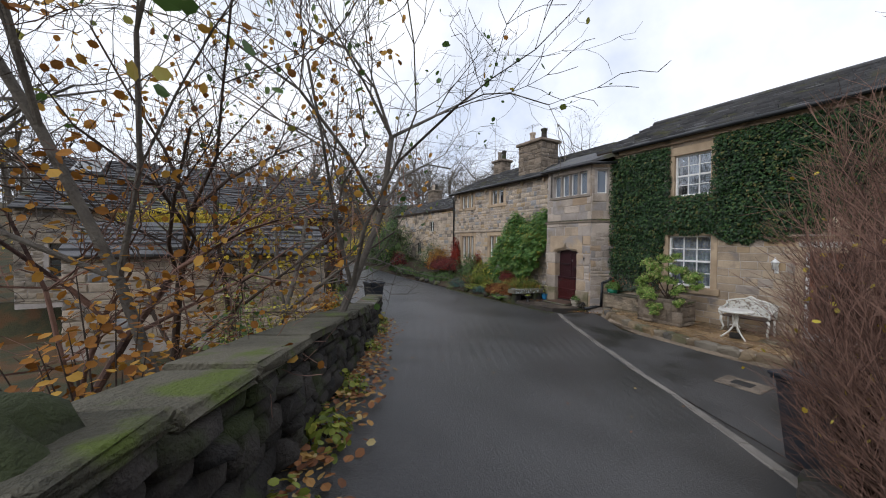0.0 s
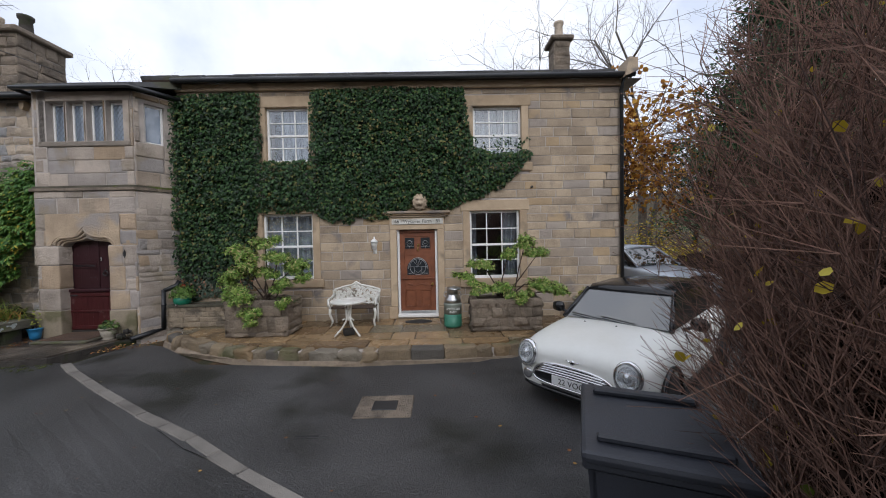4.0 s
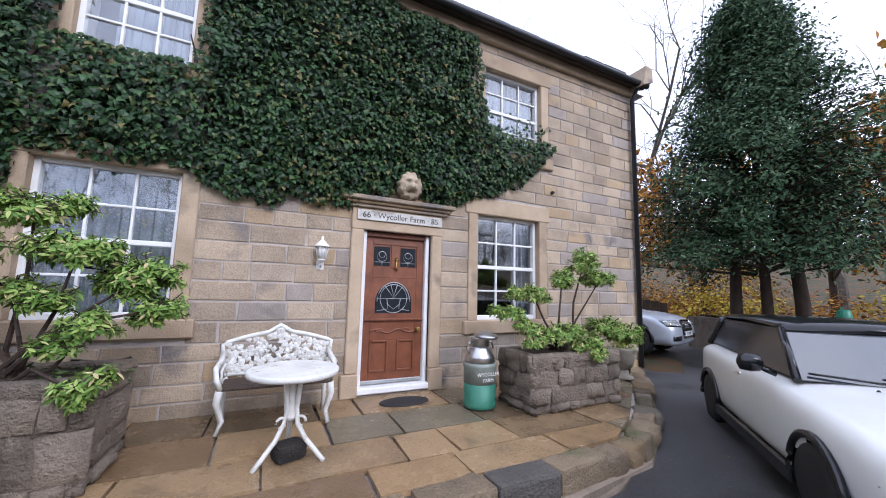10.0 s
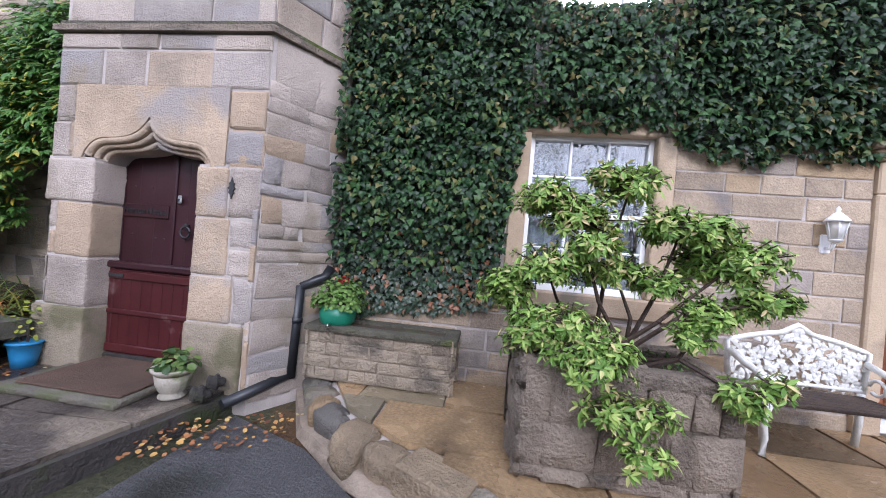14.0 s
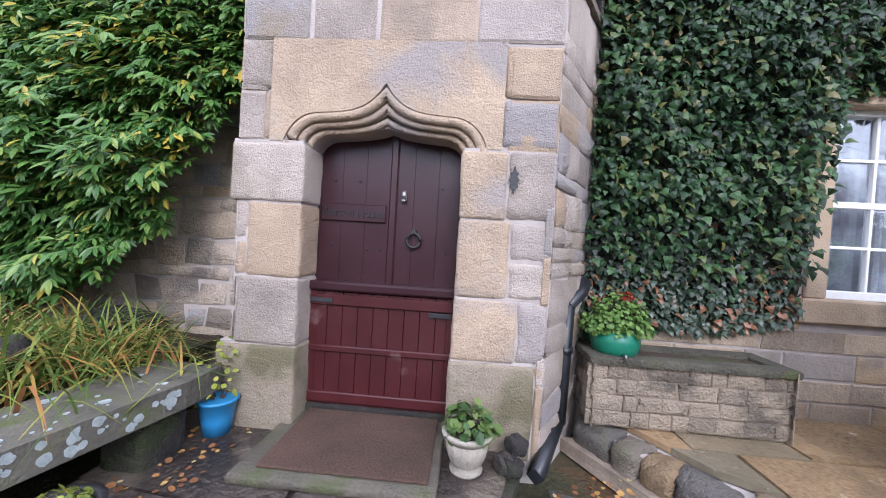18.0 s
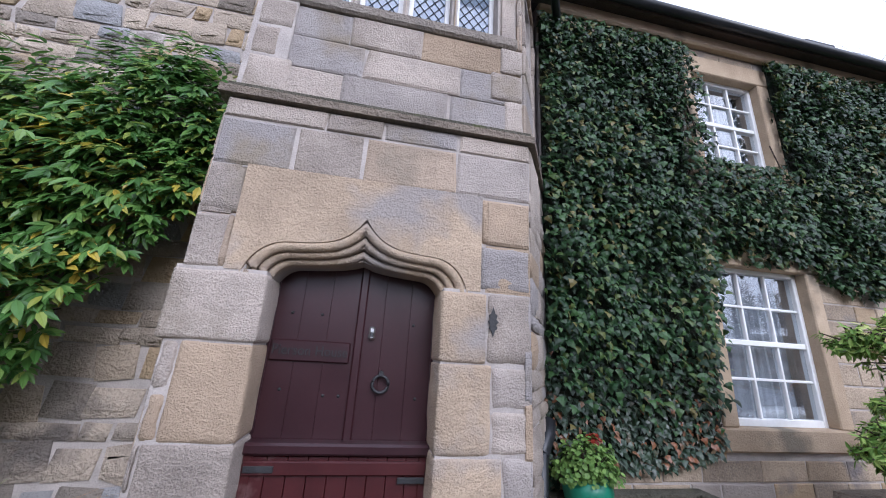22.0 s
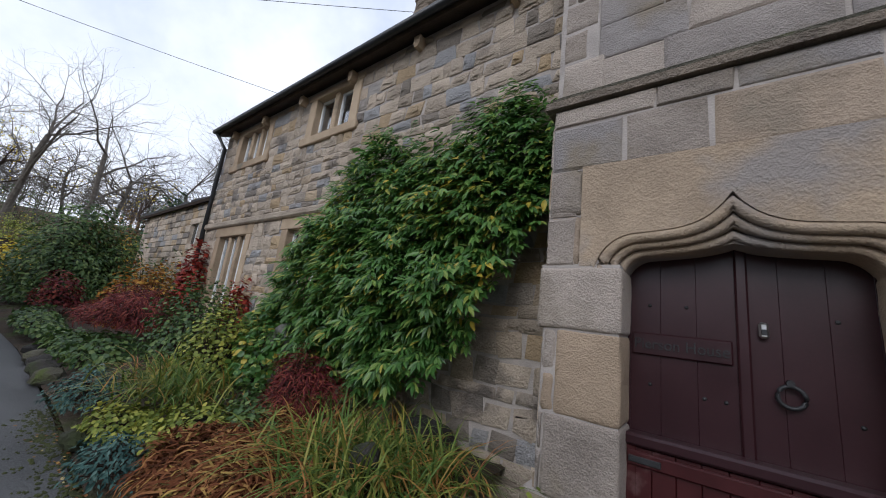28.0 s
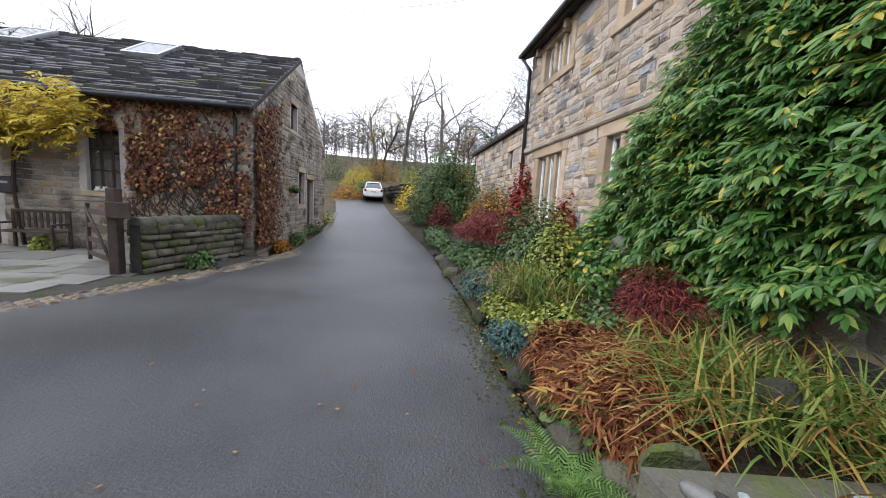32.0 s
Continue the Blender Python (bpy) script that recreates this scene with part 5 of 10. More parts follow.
boxpart("bell_button", -7.335, -7.31, YD - 0.05, YD - 0.043, 1.62, 1.65, BLACKMETAL, pd, 0.003)
bm = tube([(-7.23 + 0.055 * math.cos(k), YD - 0.035, 1.31 + 0.055 * math.sin(k)) for k in np.linspace(0, 2 * math.pi, 20)], 0.012, 6)
tube([(-7.23, YD, 1.38), (-7.23, YD - 0.05, 1.38)], 0.018, 8, bm)
part("ring_knocker", bm, BLACKMETAL, pd)
for x, z in ((-7.88, 1.25), (-7.6, 1.22), (-7.68, 1.75), (-7.03, 1.72), (-7.5, 1.22), (-6.98, 1.22), (-7.88, 1.75)):
    part("stud", lathe([(0.012, 0), (0.01, 0.005), (0.003, 0.008)], 8, m=pose(x, YD, z, 90)), BLACKMETAL, pd)

# ---- porch apron, step and its pots ----
apron = thing("porch_apron", "dark damp flagstone apron before the porch", "paving", kind="structure")
part("bed", slab([(-8.9, -0.4), (-8.9, -2.2), (-7.9, -2.38), (-6.75, -2.2), (-6.35, -0.72), (-6.0, -0.2), (-6.0, 0.0)], -0.45, -0.13), DARKSTONE, apron)
for q in ([(-8.88, -0.62), (-8.86, -1.4), (-7.7, -1.5), (-7.72, -0.62)], [(-8.85, -1.42), (-8.8, -2.17), (-7.92, -2.34), (-7.7, -1.52)], [(-7.68, -1.52), (-7.88, -2.34), (-6.78, -2.17), (-6.62, -1.45)], [(-7.68, -0.62), (-7.66, -1.5), (-6.6, -1.43), (-6.4, -0.7)]):
    part("flag", slab(q, -0.14, -0.095), surface("dark_apron_flag", (0.026, 0.021, 0.018), (0.12, 0.097, 0.08), 1.5, 30, 0.34, 0.9, mid=7, vary=0.3, stain=(0.2, 0.165, 0.125), stain_at=0.6, stain_scale=1.7, grain=0.8), apron)
step = thing("doorstep", "stone step slab with a worn mat before the porch door", "step")
part("slab", worn(boxed(-8.08, -6.9, -1.34, -0.36, -0.1, -0.042, 0.012), 0.005, 5.0, 3), surface("worn_step_stone", (0.04, 0.037, 0.028), (0.14, 0.122, 0.09), 2.0, 45, 0.7, 0.8, mid=9, stain=(0.07, 0.08, 0.03), stain_at=0.55, stain_scale=3), step)
boxpart("coir_mat", -7.95, -6.95, -1.26, -0.42, -0.041, -0.02, surface("brown_coir", (0.045, 0.026, 0.017), (0.13, 0.076, 0.05), 2.2, 90, 0.95, 1.0, mid=40, grain=1.2), step, 0.008)
boxpart("threshold", PD0 - 0.02, PD1 + 0.02, -0.56, -0.36, -0.1, 0.012, DARKSTONE, step, 0.01)
mat_ob = part("door_mat", lathe([(0.32, 0), (0.32, 0.012), (0.3, 0.018)], 24, m=pose(0.02, -0.42, 0.004) @ Matrix.Diagonal((1, 0.55, 1, 1))), RUBBER)
tagged(mat_ob, "black oval rubber mat on the patio at the front door", "mat")


# ---- patio ----
PATIO = [(-5.9, -0.3), (-5.5, -0.95), (-4.9, -1.4), (-4.2, -1.8), (-3.3, -2.2), (-1.8, -2.45), (-0.6, -2.5), (0.6, -2.5), (1.8, -2.4), (2.7, -1.9), (3.3, -1.45), (4.0, -0.95), (4.7, -0.4), (5.1, 0.0)]


def inset(points, d):
    cx, cy = -0.4, 0.4
    out = []
    for x, y in points:
        n = math.hypot(x - cx, y - cy)
        out.append((x - (x - cx) / n * d * 1.3, min(y - (y - cy) / n * d, 0.0)))
    return out


def clip(poly, a, b):
    """Keep the part of poly to the left of the line from a to b."""
    out = []
    side = lambda p: (b[0] - a[0]) * (p[1] - a[1]) - (b[1] - a[1]) * (p[0] - a[0])
    for i in range(len(poly)):
        p, q = poly[i], poly[(i + 1) % len(poly)]
        sp, sq = side(p), side(q)
        if sp >= 0:
            out.append(p)
        if sp * sq < 0:
            f = sp / (sp - sq)
            out.append((p[0] + (q[0] - p[0]) * f, p[1] + (q[1] - p[1]) * f))
    return out


patio = thing("patio", "raised patio of wet honey-brown flagstones with a rough stone kerb", "patio", kind="structure")
part("bed", slab(inset(PATIO, 0.06), -0.4, -0.06), MORTAR, patio)
fillet = slab(inset(PATIO, -0.05), -0.3, -0.2)
fr = random.Random(8)
for v in fillet.verts:
    v.co.x += fr.uniform(-0.05, 0.05)
    v.co.y += fr.uniform(-0.04, 0.03)
part("mortar_fillet", fillet, PALEMORTAR, patio)
rnd = random.Random(5)
inner = inset(PATIO, 0.24)
y = -0.02
while y > -2.6:
    d = rnd.choice((0.45, 0.55, 0.65, 0.75))
    x = -5.9 - rnd.uniform(0, 0.4)
    while x < 5.2:
        w = rnd.uniform(0.45, 1.15)
        j = [rnd.uniform(-0.012, 0.012) for _ in range(8)]
        poly = [(x + 0.012 + j[0], y - d + 0.012 + j[1]), (x + w - 0.012 + j[2], y - d + 0.012 + j[3]), (x + w - 0.012 + j[4], y - 0.012 + j[5]), (x + 0.012 + j[6], y - 0.012 + j[7])]
        for a, b in zip(inner, inner[1:]):
            poly = clip(poly, a, b) if len(poly) > 2 else []
        if len(poly) > 2:
            area = 0.5 * abs(sum(poly[i][0] * poly[i - 1][1] - poly[i - 1][0] * poly[i][1] for i in range(len(poly))))
            if area > 0.02:
                h = rnd.uniform(-0.008, 0.004)
                part("flagstone", slab(poly, -0.05, h), FLAG, patio)
        x += w
    y -= d
# kerb of rough stones along the edge
kerb = thing("patio_kerb", "rough rounded kerb stones set in pale mortar along the patio", "kerb", kind="structure")
rnd = random.Random(9)
for (ax, ay), (bx, by) in zip(PATIO, PATIO[1:]):
    length = math.hypot(bx - ax, by - ay)
    ang = math.degrees(math.atan2(by - ay, bx - ax))
    u = 0.0
    while u < length - 0.05:
        w = min(rnd.uniform(0.22, 0.48) if not (-0.7 < ax + (bx - ax) * u / length < 0.9) else 0.6, length - u)
        if length - u - w < 0.12:
            w = length - u
        bm = bmesh.new()
        d = rnd.uniform(0.2, 0.34)
        if w > 0.5:
            box(bm, 0.004, w - 0.004, 0.0, 0.3, -0.24, -0.005, 0.03, seg=2)
        else:
            bmesh.ops.create_icosphere(bm, subdivisions=3, radius=1.0)
            off = Vector((rnd.uniform(0, 50), rnd.uniform(0, 50), 0))
            for v in bm.verts:
                q = v.co.copy()
                for a_ in range(3):
                    q[a_] = math.copysign(abs(q[a_]) ** 0.55, q[a_])
                q *= 0.92 + 0.34 * noise.noise(v.co * 1.2 + off) + 0.12 * noise.noise(v.co * 3.5 + off)
                v.co = Vector((w / 2 + q.x * w * 0.56, 0.12 + q.y * d * 0.6, -0.15 + min(q.z, 0.9) * 0.15))
        for v in bm.verts:
            v.co += Vector((rnd.uniform(-0.003, 0.003), rnd.uniform(-0.003, 0.003), rnd.uniform(-0.003, 0.003)))
        for f in bm.faces:
            f.smooth = w <= 0.5
        bmesh.ops.transform(bm, matrix=pose(ax, ay, 0, 0, 0, ang) @ pose(u, 0, 0), verts=bm.verts)
        part("kerb_stone", bm, KERBSTONE, kerb)
        u += w

# ---- kerb line of setts between lane and yard ----
line = thing("kerb_line", "pale flush line of kerb setts between lane and yard", "kerb", kind="structure")
LINE = [(-6.4, -2.2), (-5.8, -2.65), (-4.5, -3.5), (-3.3, -4.25), (-2.24, -4.86), (-1.3, -5.55), (-0.43, -6.15), (0.9, -7.2), (2.2, -8.35), (3.6, -9.4)]
rnd = random.Random(3)
for (ax, ay), (bx, by) in zip(LINE, LINE[1:]):
    length, ang = math.hypot(bx - ax, by - ay), math.degrees(math.atan2(by - ay, bx - ax))
    n = max(int(length / 0.55), 1)
    for k in range(n):
        bm = bmesh.new()
        box(bm, k * length / n + 0.006, (k + 1) * length / n - 0.006, -0.07 + rnd.uniform(-0.01, 0.01), 0.07, -0.1, 0.0, 0.012)
        bmesh.ops.transform(bm, matrix=pose(ax, ay, gz(ax, ay) + 0.034, 0, -math.degrees(math.atan2(gz(bx, by) - gz(ax, ay), length)), ang), verts=bm.verts)
        part("sett", bm, LINESTONE, line)
hatch = thing("manhole_cover", "worn concrete manhole cover set in the yard", "manhole", (-0.2, -4.2, -0.22))
boxpart("frame", -0.36, 0.36, -0.3, 0.3, -0.05, 0.006, TROUGHSTONE, hatch, 0.01)
boxpart("lid", -0.16, 0.16, -0.13, 0.13, 0.0, 0.014, BLACKMETAL, hatch, 0.006)
drain = thing("drain_grate", "small cast iron drain grate in the yard", "drain", (-0.95, -5.0, -0.225))
boxpart("frame", -0.16, 0.16, -0.16, 0.16, -0.04, 0.008, BLACKMETAL, drain, 0.006)
for k in range(5):
    boxpart("bar", -0.13, 0.13, -0.12 + k * 0.055, -0.1 + k * 0.055, 0.0, 0.016, BLACKMETAL, drain)


def stone_trough(name, x0, x1, y0, y1, h, seed, label, m=None, width=(0.12, 0.55), heights=(0.1, 0.18, 0.3), stone=None, rim=None):
    stone = stone or TROUGHSTONE
    t = thing(name, label, "planter", ((x0 + x1) / 2, (y0 + y1) / 2, 0))
    hx, hy = (x1 - x0) / 2, (y1 - y0) / 2
    part_core = bmesh.new()
    box(part_core, -hx + 0.048, hx - 0.048, -hy + 0.048, hy - 0.048, 0, h - 0.06)
    part("core", part_core, PALEMORTAR if rim else stone, t)
    boxpart("soil", -hx + 0.12, hx - 0.12, -hy + 0.12, hy - 0.12, h - 0.1, h - 0.015, SOIL, t, 0.02)
    ms = block_meshes(seed, stone, 12, 0.05 if rim else 0.1, 0.18 if rim else 0.42)
    at = t.matrix_basis
    for m, ln in ((pose(-hx, -hy + 0.05, 0), 2 * hx), (pose(hx - 0.05, -hy, 0, 0, 0, 90), 2 * hy), (pose(-hx + 0.05, hy, 0, 0, 0, -90), 2 * hy), (pose(hx, hy - 0.05, 0, 0, 0, 180), 2 * hx)):
        lay(t, courses(ln, 0, h, list(heights), width, [], seed + int(ln * 7)), at @ m, ms, 0.012 if rim else 0.035, 0.007 if rim else 0.003, seed=seed, name="stone")
    for a in ((-hx, hx, -hy, -hy + 0.14), (-hx, hx, hy - 0.14, hy), (-hx, -hx + 0.14, -hy + 0.14, hy - 0.14), (hx - 0.14, hx, -hy + 0.14, hy - 0.14)):
        boxpart("rim_stone", a[0], a[1], a[2], a[3], h - (0.05 if rim else 0.1), h + 0.012, rim or stone, t, 0.02 if rim else 0.035, seg=2)
    return t


stone_trough("stone_trough", -3.9, -2.6, -1.52, -0.72, 0.74, 61, "dark rough stone trough planted with a pale evergreen shrub", heights=(0.1, 0.16, 0.3), width=(0.12, 0.42))
stone_trough("stone_trough", 1.2, 2.68, -1.45, -0.75, 0.66, 62, "reddish rough stone trough planted with an evergreen shrub", heights=(0.09, 0.14, 0.2), width=(0.1, 0.36))
low = stone_trough("stone_trough", -5.85, -4.35, -0.5, -0.02, 0.52, 63, "low pale stone planter under the ivy", heights=(0.09, 0.12, 0.15), width=(0.1, 0.32), stone=PALEGRIT, rim=MOSSCOPE)

# ---- loose things on the patio ----
IUX, IUY = -8.38, -1.9
bench = thing("garden_bench", "white cast iron garden bench with pierced back and dark slat seat", "bench", (-1.45, -0.55, 0))
for sx in (-1, 1):
    x = sx * 0.5
    part("leg", tube([(x, -0.2, 0), (x - sx * 0.03, -0.16, 0.12), (x + sx * 0.02, -0.2, 0.3), (x, -0.22, 0.42)], 0.026, 8, taper=0.034), CREAMIRON, bench)
    part("leg", tube([(x, 0.22, 0), (x, 0.2, 0.2), (x, 0.2, 0.45)], 0.026, 8), CREAMIRON, bench)
    arm_pts = [(x, -0.22, 0.42), (x * 1.06, -0.26, 0.52), (x * 1.08, -0.2, 0.62), (x * 1.06, 0.0, 0.64), (x * 1.05, 0.2, 0.7)]
    part("armrest", tube(arm_pts, 0.028, 8), CREAMIRON, bench)
    bm = tube([(x, -0.1 + 0.07 * math.cos(k), 0.53 + 0.07 * math.sin(k)) for k in np.linspace(0, 5.5, 14)], 0.014, 6)
    tube([(x, 0.08 + 0.06 * math.cos(k), 0.54 + 0.06 * math.sin(k)) for k in np.linspace(0, 5.5, 14)], 0.014, 6, bm)
    part("arm_scroll", bm, CREAMIRON, bench)
for k in range(7):
    boxpart("seat_slat", -0.5, 0.5, -0.24 + k * 0.062, -0.19 + k * 0.062, 0.41, 0.435, DARKBARK, bench, 0.006)
back_bm = bmesh.new()
rnd = random.Random(17)


def back_top(x):
    return 0.8 + 0.1 * math.cos(x * 3.1) + 0.07 * max(0, 1 - abs(x) / 0.12)


top_line = [(x, 0.22, back_top(x)) for x in np.linspace(-0.55, 0.55, 31)]
tube([(-0.52, 0.21, 0.45)] + top_line + [(0.52, 0.21, 0.45)], 0.024, 8, back_bm)
tube([(-0.52, 0.21, 0.47), (0.52, 0.21, 0.47)], 0.018, 6, back_bm)
part("back_frame", back_bm, CREAMIRON, bench)
pl, pn, pt, ps = [], [], [], []
for k in range(330):
    x = rnd.uniform(-0.5, 0.5)
    z = rnd.uniform(0.47, back_top(x) - 0.03)
    if rnd.random() < 0.2 and abs(math.sin(x * 16)) * abs(math.sin(z * 19)) > 0.75:
        continue
    pl.append((x, 0.21 + rnd.uniform(-0.012, 0.012), z))
    pn.append((rnd.uniform(-0.15, 0.15), -1, rnd.uniform(-0.15, 0.15)))
    a = rnd.uniform(0, 6.28)
    pt.append((math.cos(a), 0, math.sin(a)))
    ps.append(rnd.uniform(0.045, 0.075))
me = leaf_cloud("back_tracery", pl, pn, pt, ps, "ivy")
tr = mesh_ob("back_tracery", me, CREAMIRON, bench, "pierced leaf and vine tracery")
tr.modifiers.new("thickness", "SOLIDIFY").thickness = 0.012
tagged(tr, kind="stuff")

table = thing("garden_table", "round white cast iron garden table with scrolled legs", "table", (-1.36, -1.45, 0))
for r0, r1 in ((0.36, 0.345), (0.27, 0.262), (0.15, 0.142)):
    part("tabletop_ring", lathe([(r1, 0.69), (r1, 0.715), (r0, 0.715), (r0, 0.69)], 36), CREAMIRON, table)
tb = lathe([(0.0, 0.692), (0.345, 0.692), (0.345, 0.706), (0.0, 0.706)], 36)
part("tabletop", tb, surface("pale_moss_iron", (0.45, 0.45, 0.33), (0.72, 0.71, 0.62), 14, 60, 0.6, 0.6, stain=(0.25, 0.27, 0.12), stain_at=0.6, stain_scale=14), table)
part("rim", lathe([(0.345, 0.67), (0.362, 0.68), (0.365, 0.71), (0.35, 0.72)], 36), CREAMIRON, table)
for k in range(3):
    a = math.radians(90 + 120 * k)
    c, s = math.cos(a), math.sin(a)
    prof = [(0.07, 0.69), (0.06, 0.55), (0.045, 0.4), (0.06, 0.28), (0.13, 0.17), (0.22, 0.08), (0.3, 0.0)]
    part("leg", tube([(r * c, r * s, z) for r, z in prof], 0.02, 8), CREAMIRON, table)
    part("scroll", tube([((0.09 + 0.04 * math.cos(q)) * c, (0.09 + 0.04 * math.cos(q)) * s, 0.3 + 0.04 * math.sin(q)) for q in np.linspace(0, 5, 10)], 0.012, 6), CREAMIRON, table)
part("stem", lathe([(0.03, 0.3), (0.045, 0.34), (0.03, 0.4), (0.028, 0.66), (0.06, 0.69)], 12), CREAMIRON, table)
weight = boxpart("table_weight", -0.12, 0.12, -0.1, 0.1, 0, 0.13, DARKSTONE, None, 0.04, seg=2)
weight.matrix_basis = pose(-1.36, -1.45, 0.003, 0, 0, 20)
tagged(weight, "dark stone lying under the garden table", "stone")

churn = thing("milk_churn", "old milk churn painted fading green below bare steel", "milk churn", (0.82, -0.9, 0))
churn.matrix_basis = pose(0.82, -0.9, 0) @ Matrix.Diagonal((1.16, 1.16, 1.16, 1))
CHURN = surface("faded_green_churn", (0.02, 0.13, 0.085), (0.06, 0.24, 0.16), 4, 40, 0.45, 0.25, metal=0.1, stain=(0.22, 0.25, 0.2), stain_at=0.66, stain_scale=4)
part("body", lathe([(0.16, 0), (0.175, 0.02), (0.178, 0.05), (0.17, 0.07), (0.17, 0.25)], 24), CHURN, churn)
part("upper_body", lathe([(0.17, 0.25), (0.17, 0.4), (0.176, 0.42), (0.176, 0.44), (0.165, 0.46)], 24), surface("grey_green_churn", (0.14, 0.17, 0.14), (0.3, 0.33, 0.29), 4, 40, 0.5, 0.25, metal=0.2), churn)
part("shoulder", lathe([(0.165, 0.46), (0.15, 0.53), (0.105, 0.6), (0.1, 0.62)], 24), STEEL, churn)
part("neck", lathe([(0.1, 0.62), (0.1, 0.7), (0.115, 0.72)], 24), STEEL, churn)
part("lid", lathe([(0.12, 0.725), (0.13, 0.74), (0.12, 0.76), (0.06, 0.77), (0.03, 0.79)], 24, m=pose(0, 0, 0.0, 6, 0, 20)), STEEL, churn)
for sx in (-1, 1):
    part("handle", tube([(sx * 0.13, 0, 0.56), (sx * 0.17, 0, 0.6), (sx * 0.15, 0, 0.66), (sx * 0.1, 0, 0.66)], 0.012, 6), STEEL, churn)
text("WYCOLLER", 0.05, pose(0, -0.172, 0.36, 90), WHITE, churn, 0.001)
text("FARM", 0.05, pose(0, -0.172, 0.3, 90), WHITE, churn, 0.001)


def urn(at, label, scale=1.0, material=None, name="stone_urn"):
    u = thing(name, label, "planter", at)
    part("foot", lathe([(0.13 * scale, 0), (0.13 * scale, 0.04), (0.08 * scale, 0.07), (0.06 * scale, 0.12 * scale)], 18), material, u)
    part("bowl", lathe([(0.06 * scale, 0.12 * scale), (0.12 * scale, 0.16 * scale), (0.155 * scale, 0.3 * scale), (0.19 * scale, 0.38 * scale), (0.2 * scale, 0.41 * scale), (0.15 * scale, 0.4 * scale)], 18), material, u)
    part("soil", lathe([(0.16 * scale, 0.37 * scale), (0.1 * scale, 0.395 * scale), (0.01, 0.4 * scale)], 14), SOIL, u)
    return u


POTSTONE = surface("pale_cast_stone", (0.2, 0.18, 0.14), (0.42, 0.38, 0.31), 5, 60, 0.85, 0.5, stain=(0.12, 0.15, 0.05), stain_at=0.6, stain_scale=6)
urn((3.9, -0.55, 0.0), "pale cast stone urn on a foot beside the house corner", 1.25, POTSTONE)
fluted = thing("stone_urn", "small fluted pale stone urn with a green plant", "planter", (-6.74, -0.99, -0.095))
bm = lathe([(0.1, 0.0), (0.105, 0.015), (0.08, 0.035), (0.1, 0.06), (0.125, 0.12), (0.135, 0.2)], 56)
for v in bm.verts:
    if v.co.z > 0.05:
        f = 1 + 0.03 * math.cos(14 * math.atan2(v.co.y, v.co.x))
        v.co.x *= f
        v.co.y *= f
part("bowl", bm, POTSTONE, fluted)
part("rim", lathe([(0.135, 0.2), (0.165, 0.235), (0.168, 0.255), (0.14, 0.255), (0.13, 0.23)], 28), POTSTONE, fluted, "mossy flared rim")
part("soil", lathe([(0.138, 0.235), (0.02, 0.245)], 16), SOIL, fluted)
iron = thing("iron_urn", "low black iron urn with yellow-green sedum", "planter", (IUX, IUY, -0.095))
part("foot", lathe([(0.08, 0), (0.085, 0.02), (0.05, 0.04), (0.035, 0.08), (0.035, 0.11), (0.06, 0.13)], 20), BLACKMETAL, iron)
part("bowl", lathe([(0.06, 0.13), (0.11, 0.16), (0.125, 0.21), (0.15, 0.24), (0.155, 0.255), (0.12, 0.255), (0.115, 0.23)], 24), BLACKMETAL, iron)
part("soil", lathe([(0.116, 0.235), (0.02, 0.245)], 16), SOIL, iron)
pot = thing("plant_pot", "dark plant pot with small yellow flowers", "pot", (4.25, -0.3, 0.0))
part("pot_body", lathe([(0.1, 0), (0.13, 0.22), (0.15, 0.25), (0.12, 0.24)], 16), DARKSTONE, pot)
bucket = thing("bucket", "bright blue plastic bucket planted with a small rose", "bucket", (-8.47, -0.86, -0.095))
BLUE = surface("blue_plastic", (0.02, 0.17, 0.38), (0.035, 0.23, 0.46), 3, 40, 0.4, 0.05)
part("body", lathe([(0.085, 0), (0.1, 0.1), (0.12, 0.22), (0.132, 0.225), (0.132, 0.245), (0.115, 0.24)], 20), BLUE, bucket)
part("soil", lathe([(0.113, 0.2), (0.02, 0.215)], 16), SOIL, bucket)
gpot = thing("plant_pot", "rounded green plastic pot standing on the low stone planter", "pot", (-5.6, -0.3, 0.5))
GREEN = surface("green_plastic", (0.008, 0.13, 0.075), (0.015, 0.19, 0.11), 3, 40, 0.4, 0.05)
part("body", lathe([(0.13, 0), (0.17, 0.05), (0.185, 0.12), (0.17, 0.19), (0.15, 0.2)], 20), GREEN, gpot)
part("tap", tube([(0, -0.18, 0.05), (0, -0.22, 0.05), (0, -0.22, 0.02)], 0.012, 6), STEEL, gpot)
for x, y, a in ((-6.5, -0.98, 20), (-6.42, -0.9, 70), (-6.46, -1.0, 0)):
    bm = bmesh.new()
    bmesh.ops.create_uvsphere(bm, u_segments=14, v_segments=10, radius=0.075)
    for v in bm.verts:
        v.co.z *= 0.8
        v.co += v.co.normalized() * 0.012 * math.sin(7 * v.co.x * 13 + 5 * v.co.y * 11)
    bmesh.ops.translate(bm, vec=(x, y, -0.045 + (0.08 if a == 70 else 0)), verts=bm.verts)
    tagged(part("boulder_ornament", bm, DARKSTONE), "dark knobbly stone ornament beside the urn", "ornament")
pipe = thing("rain_pipe", "black plastic rainwater pipe angling out at the porch foot", "pipe", (0, 0, 0))
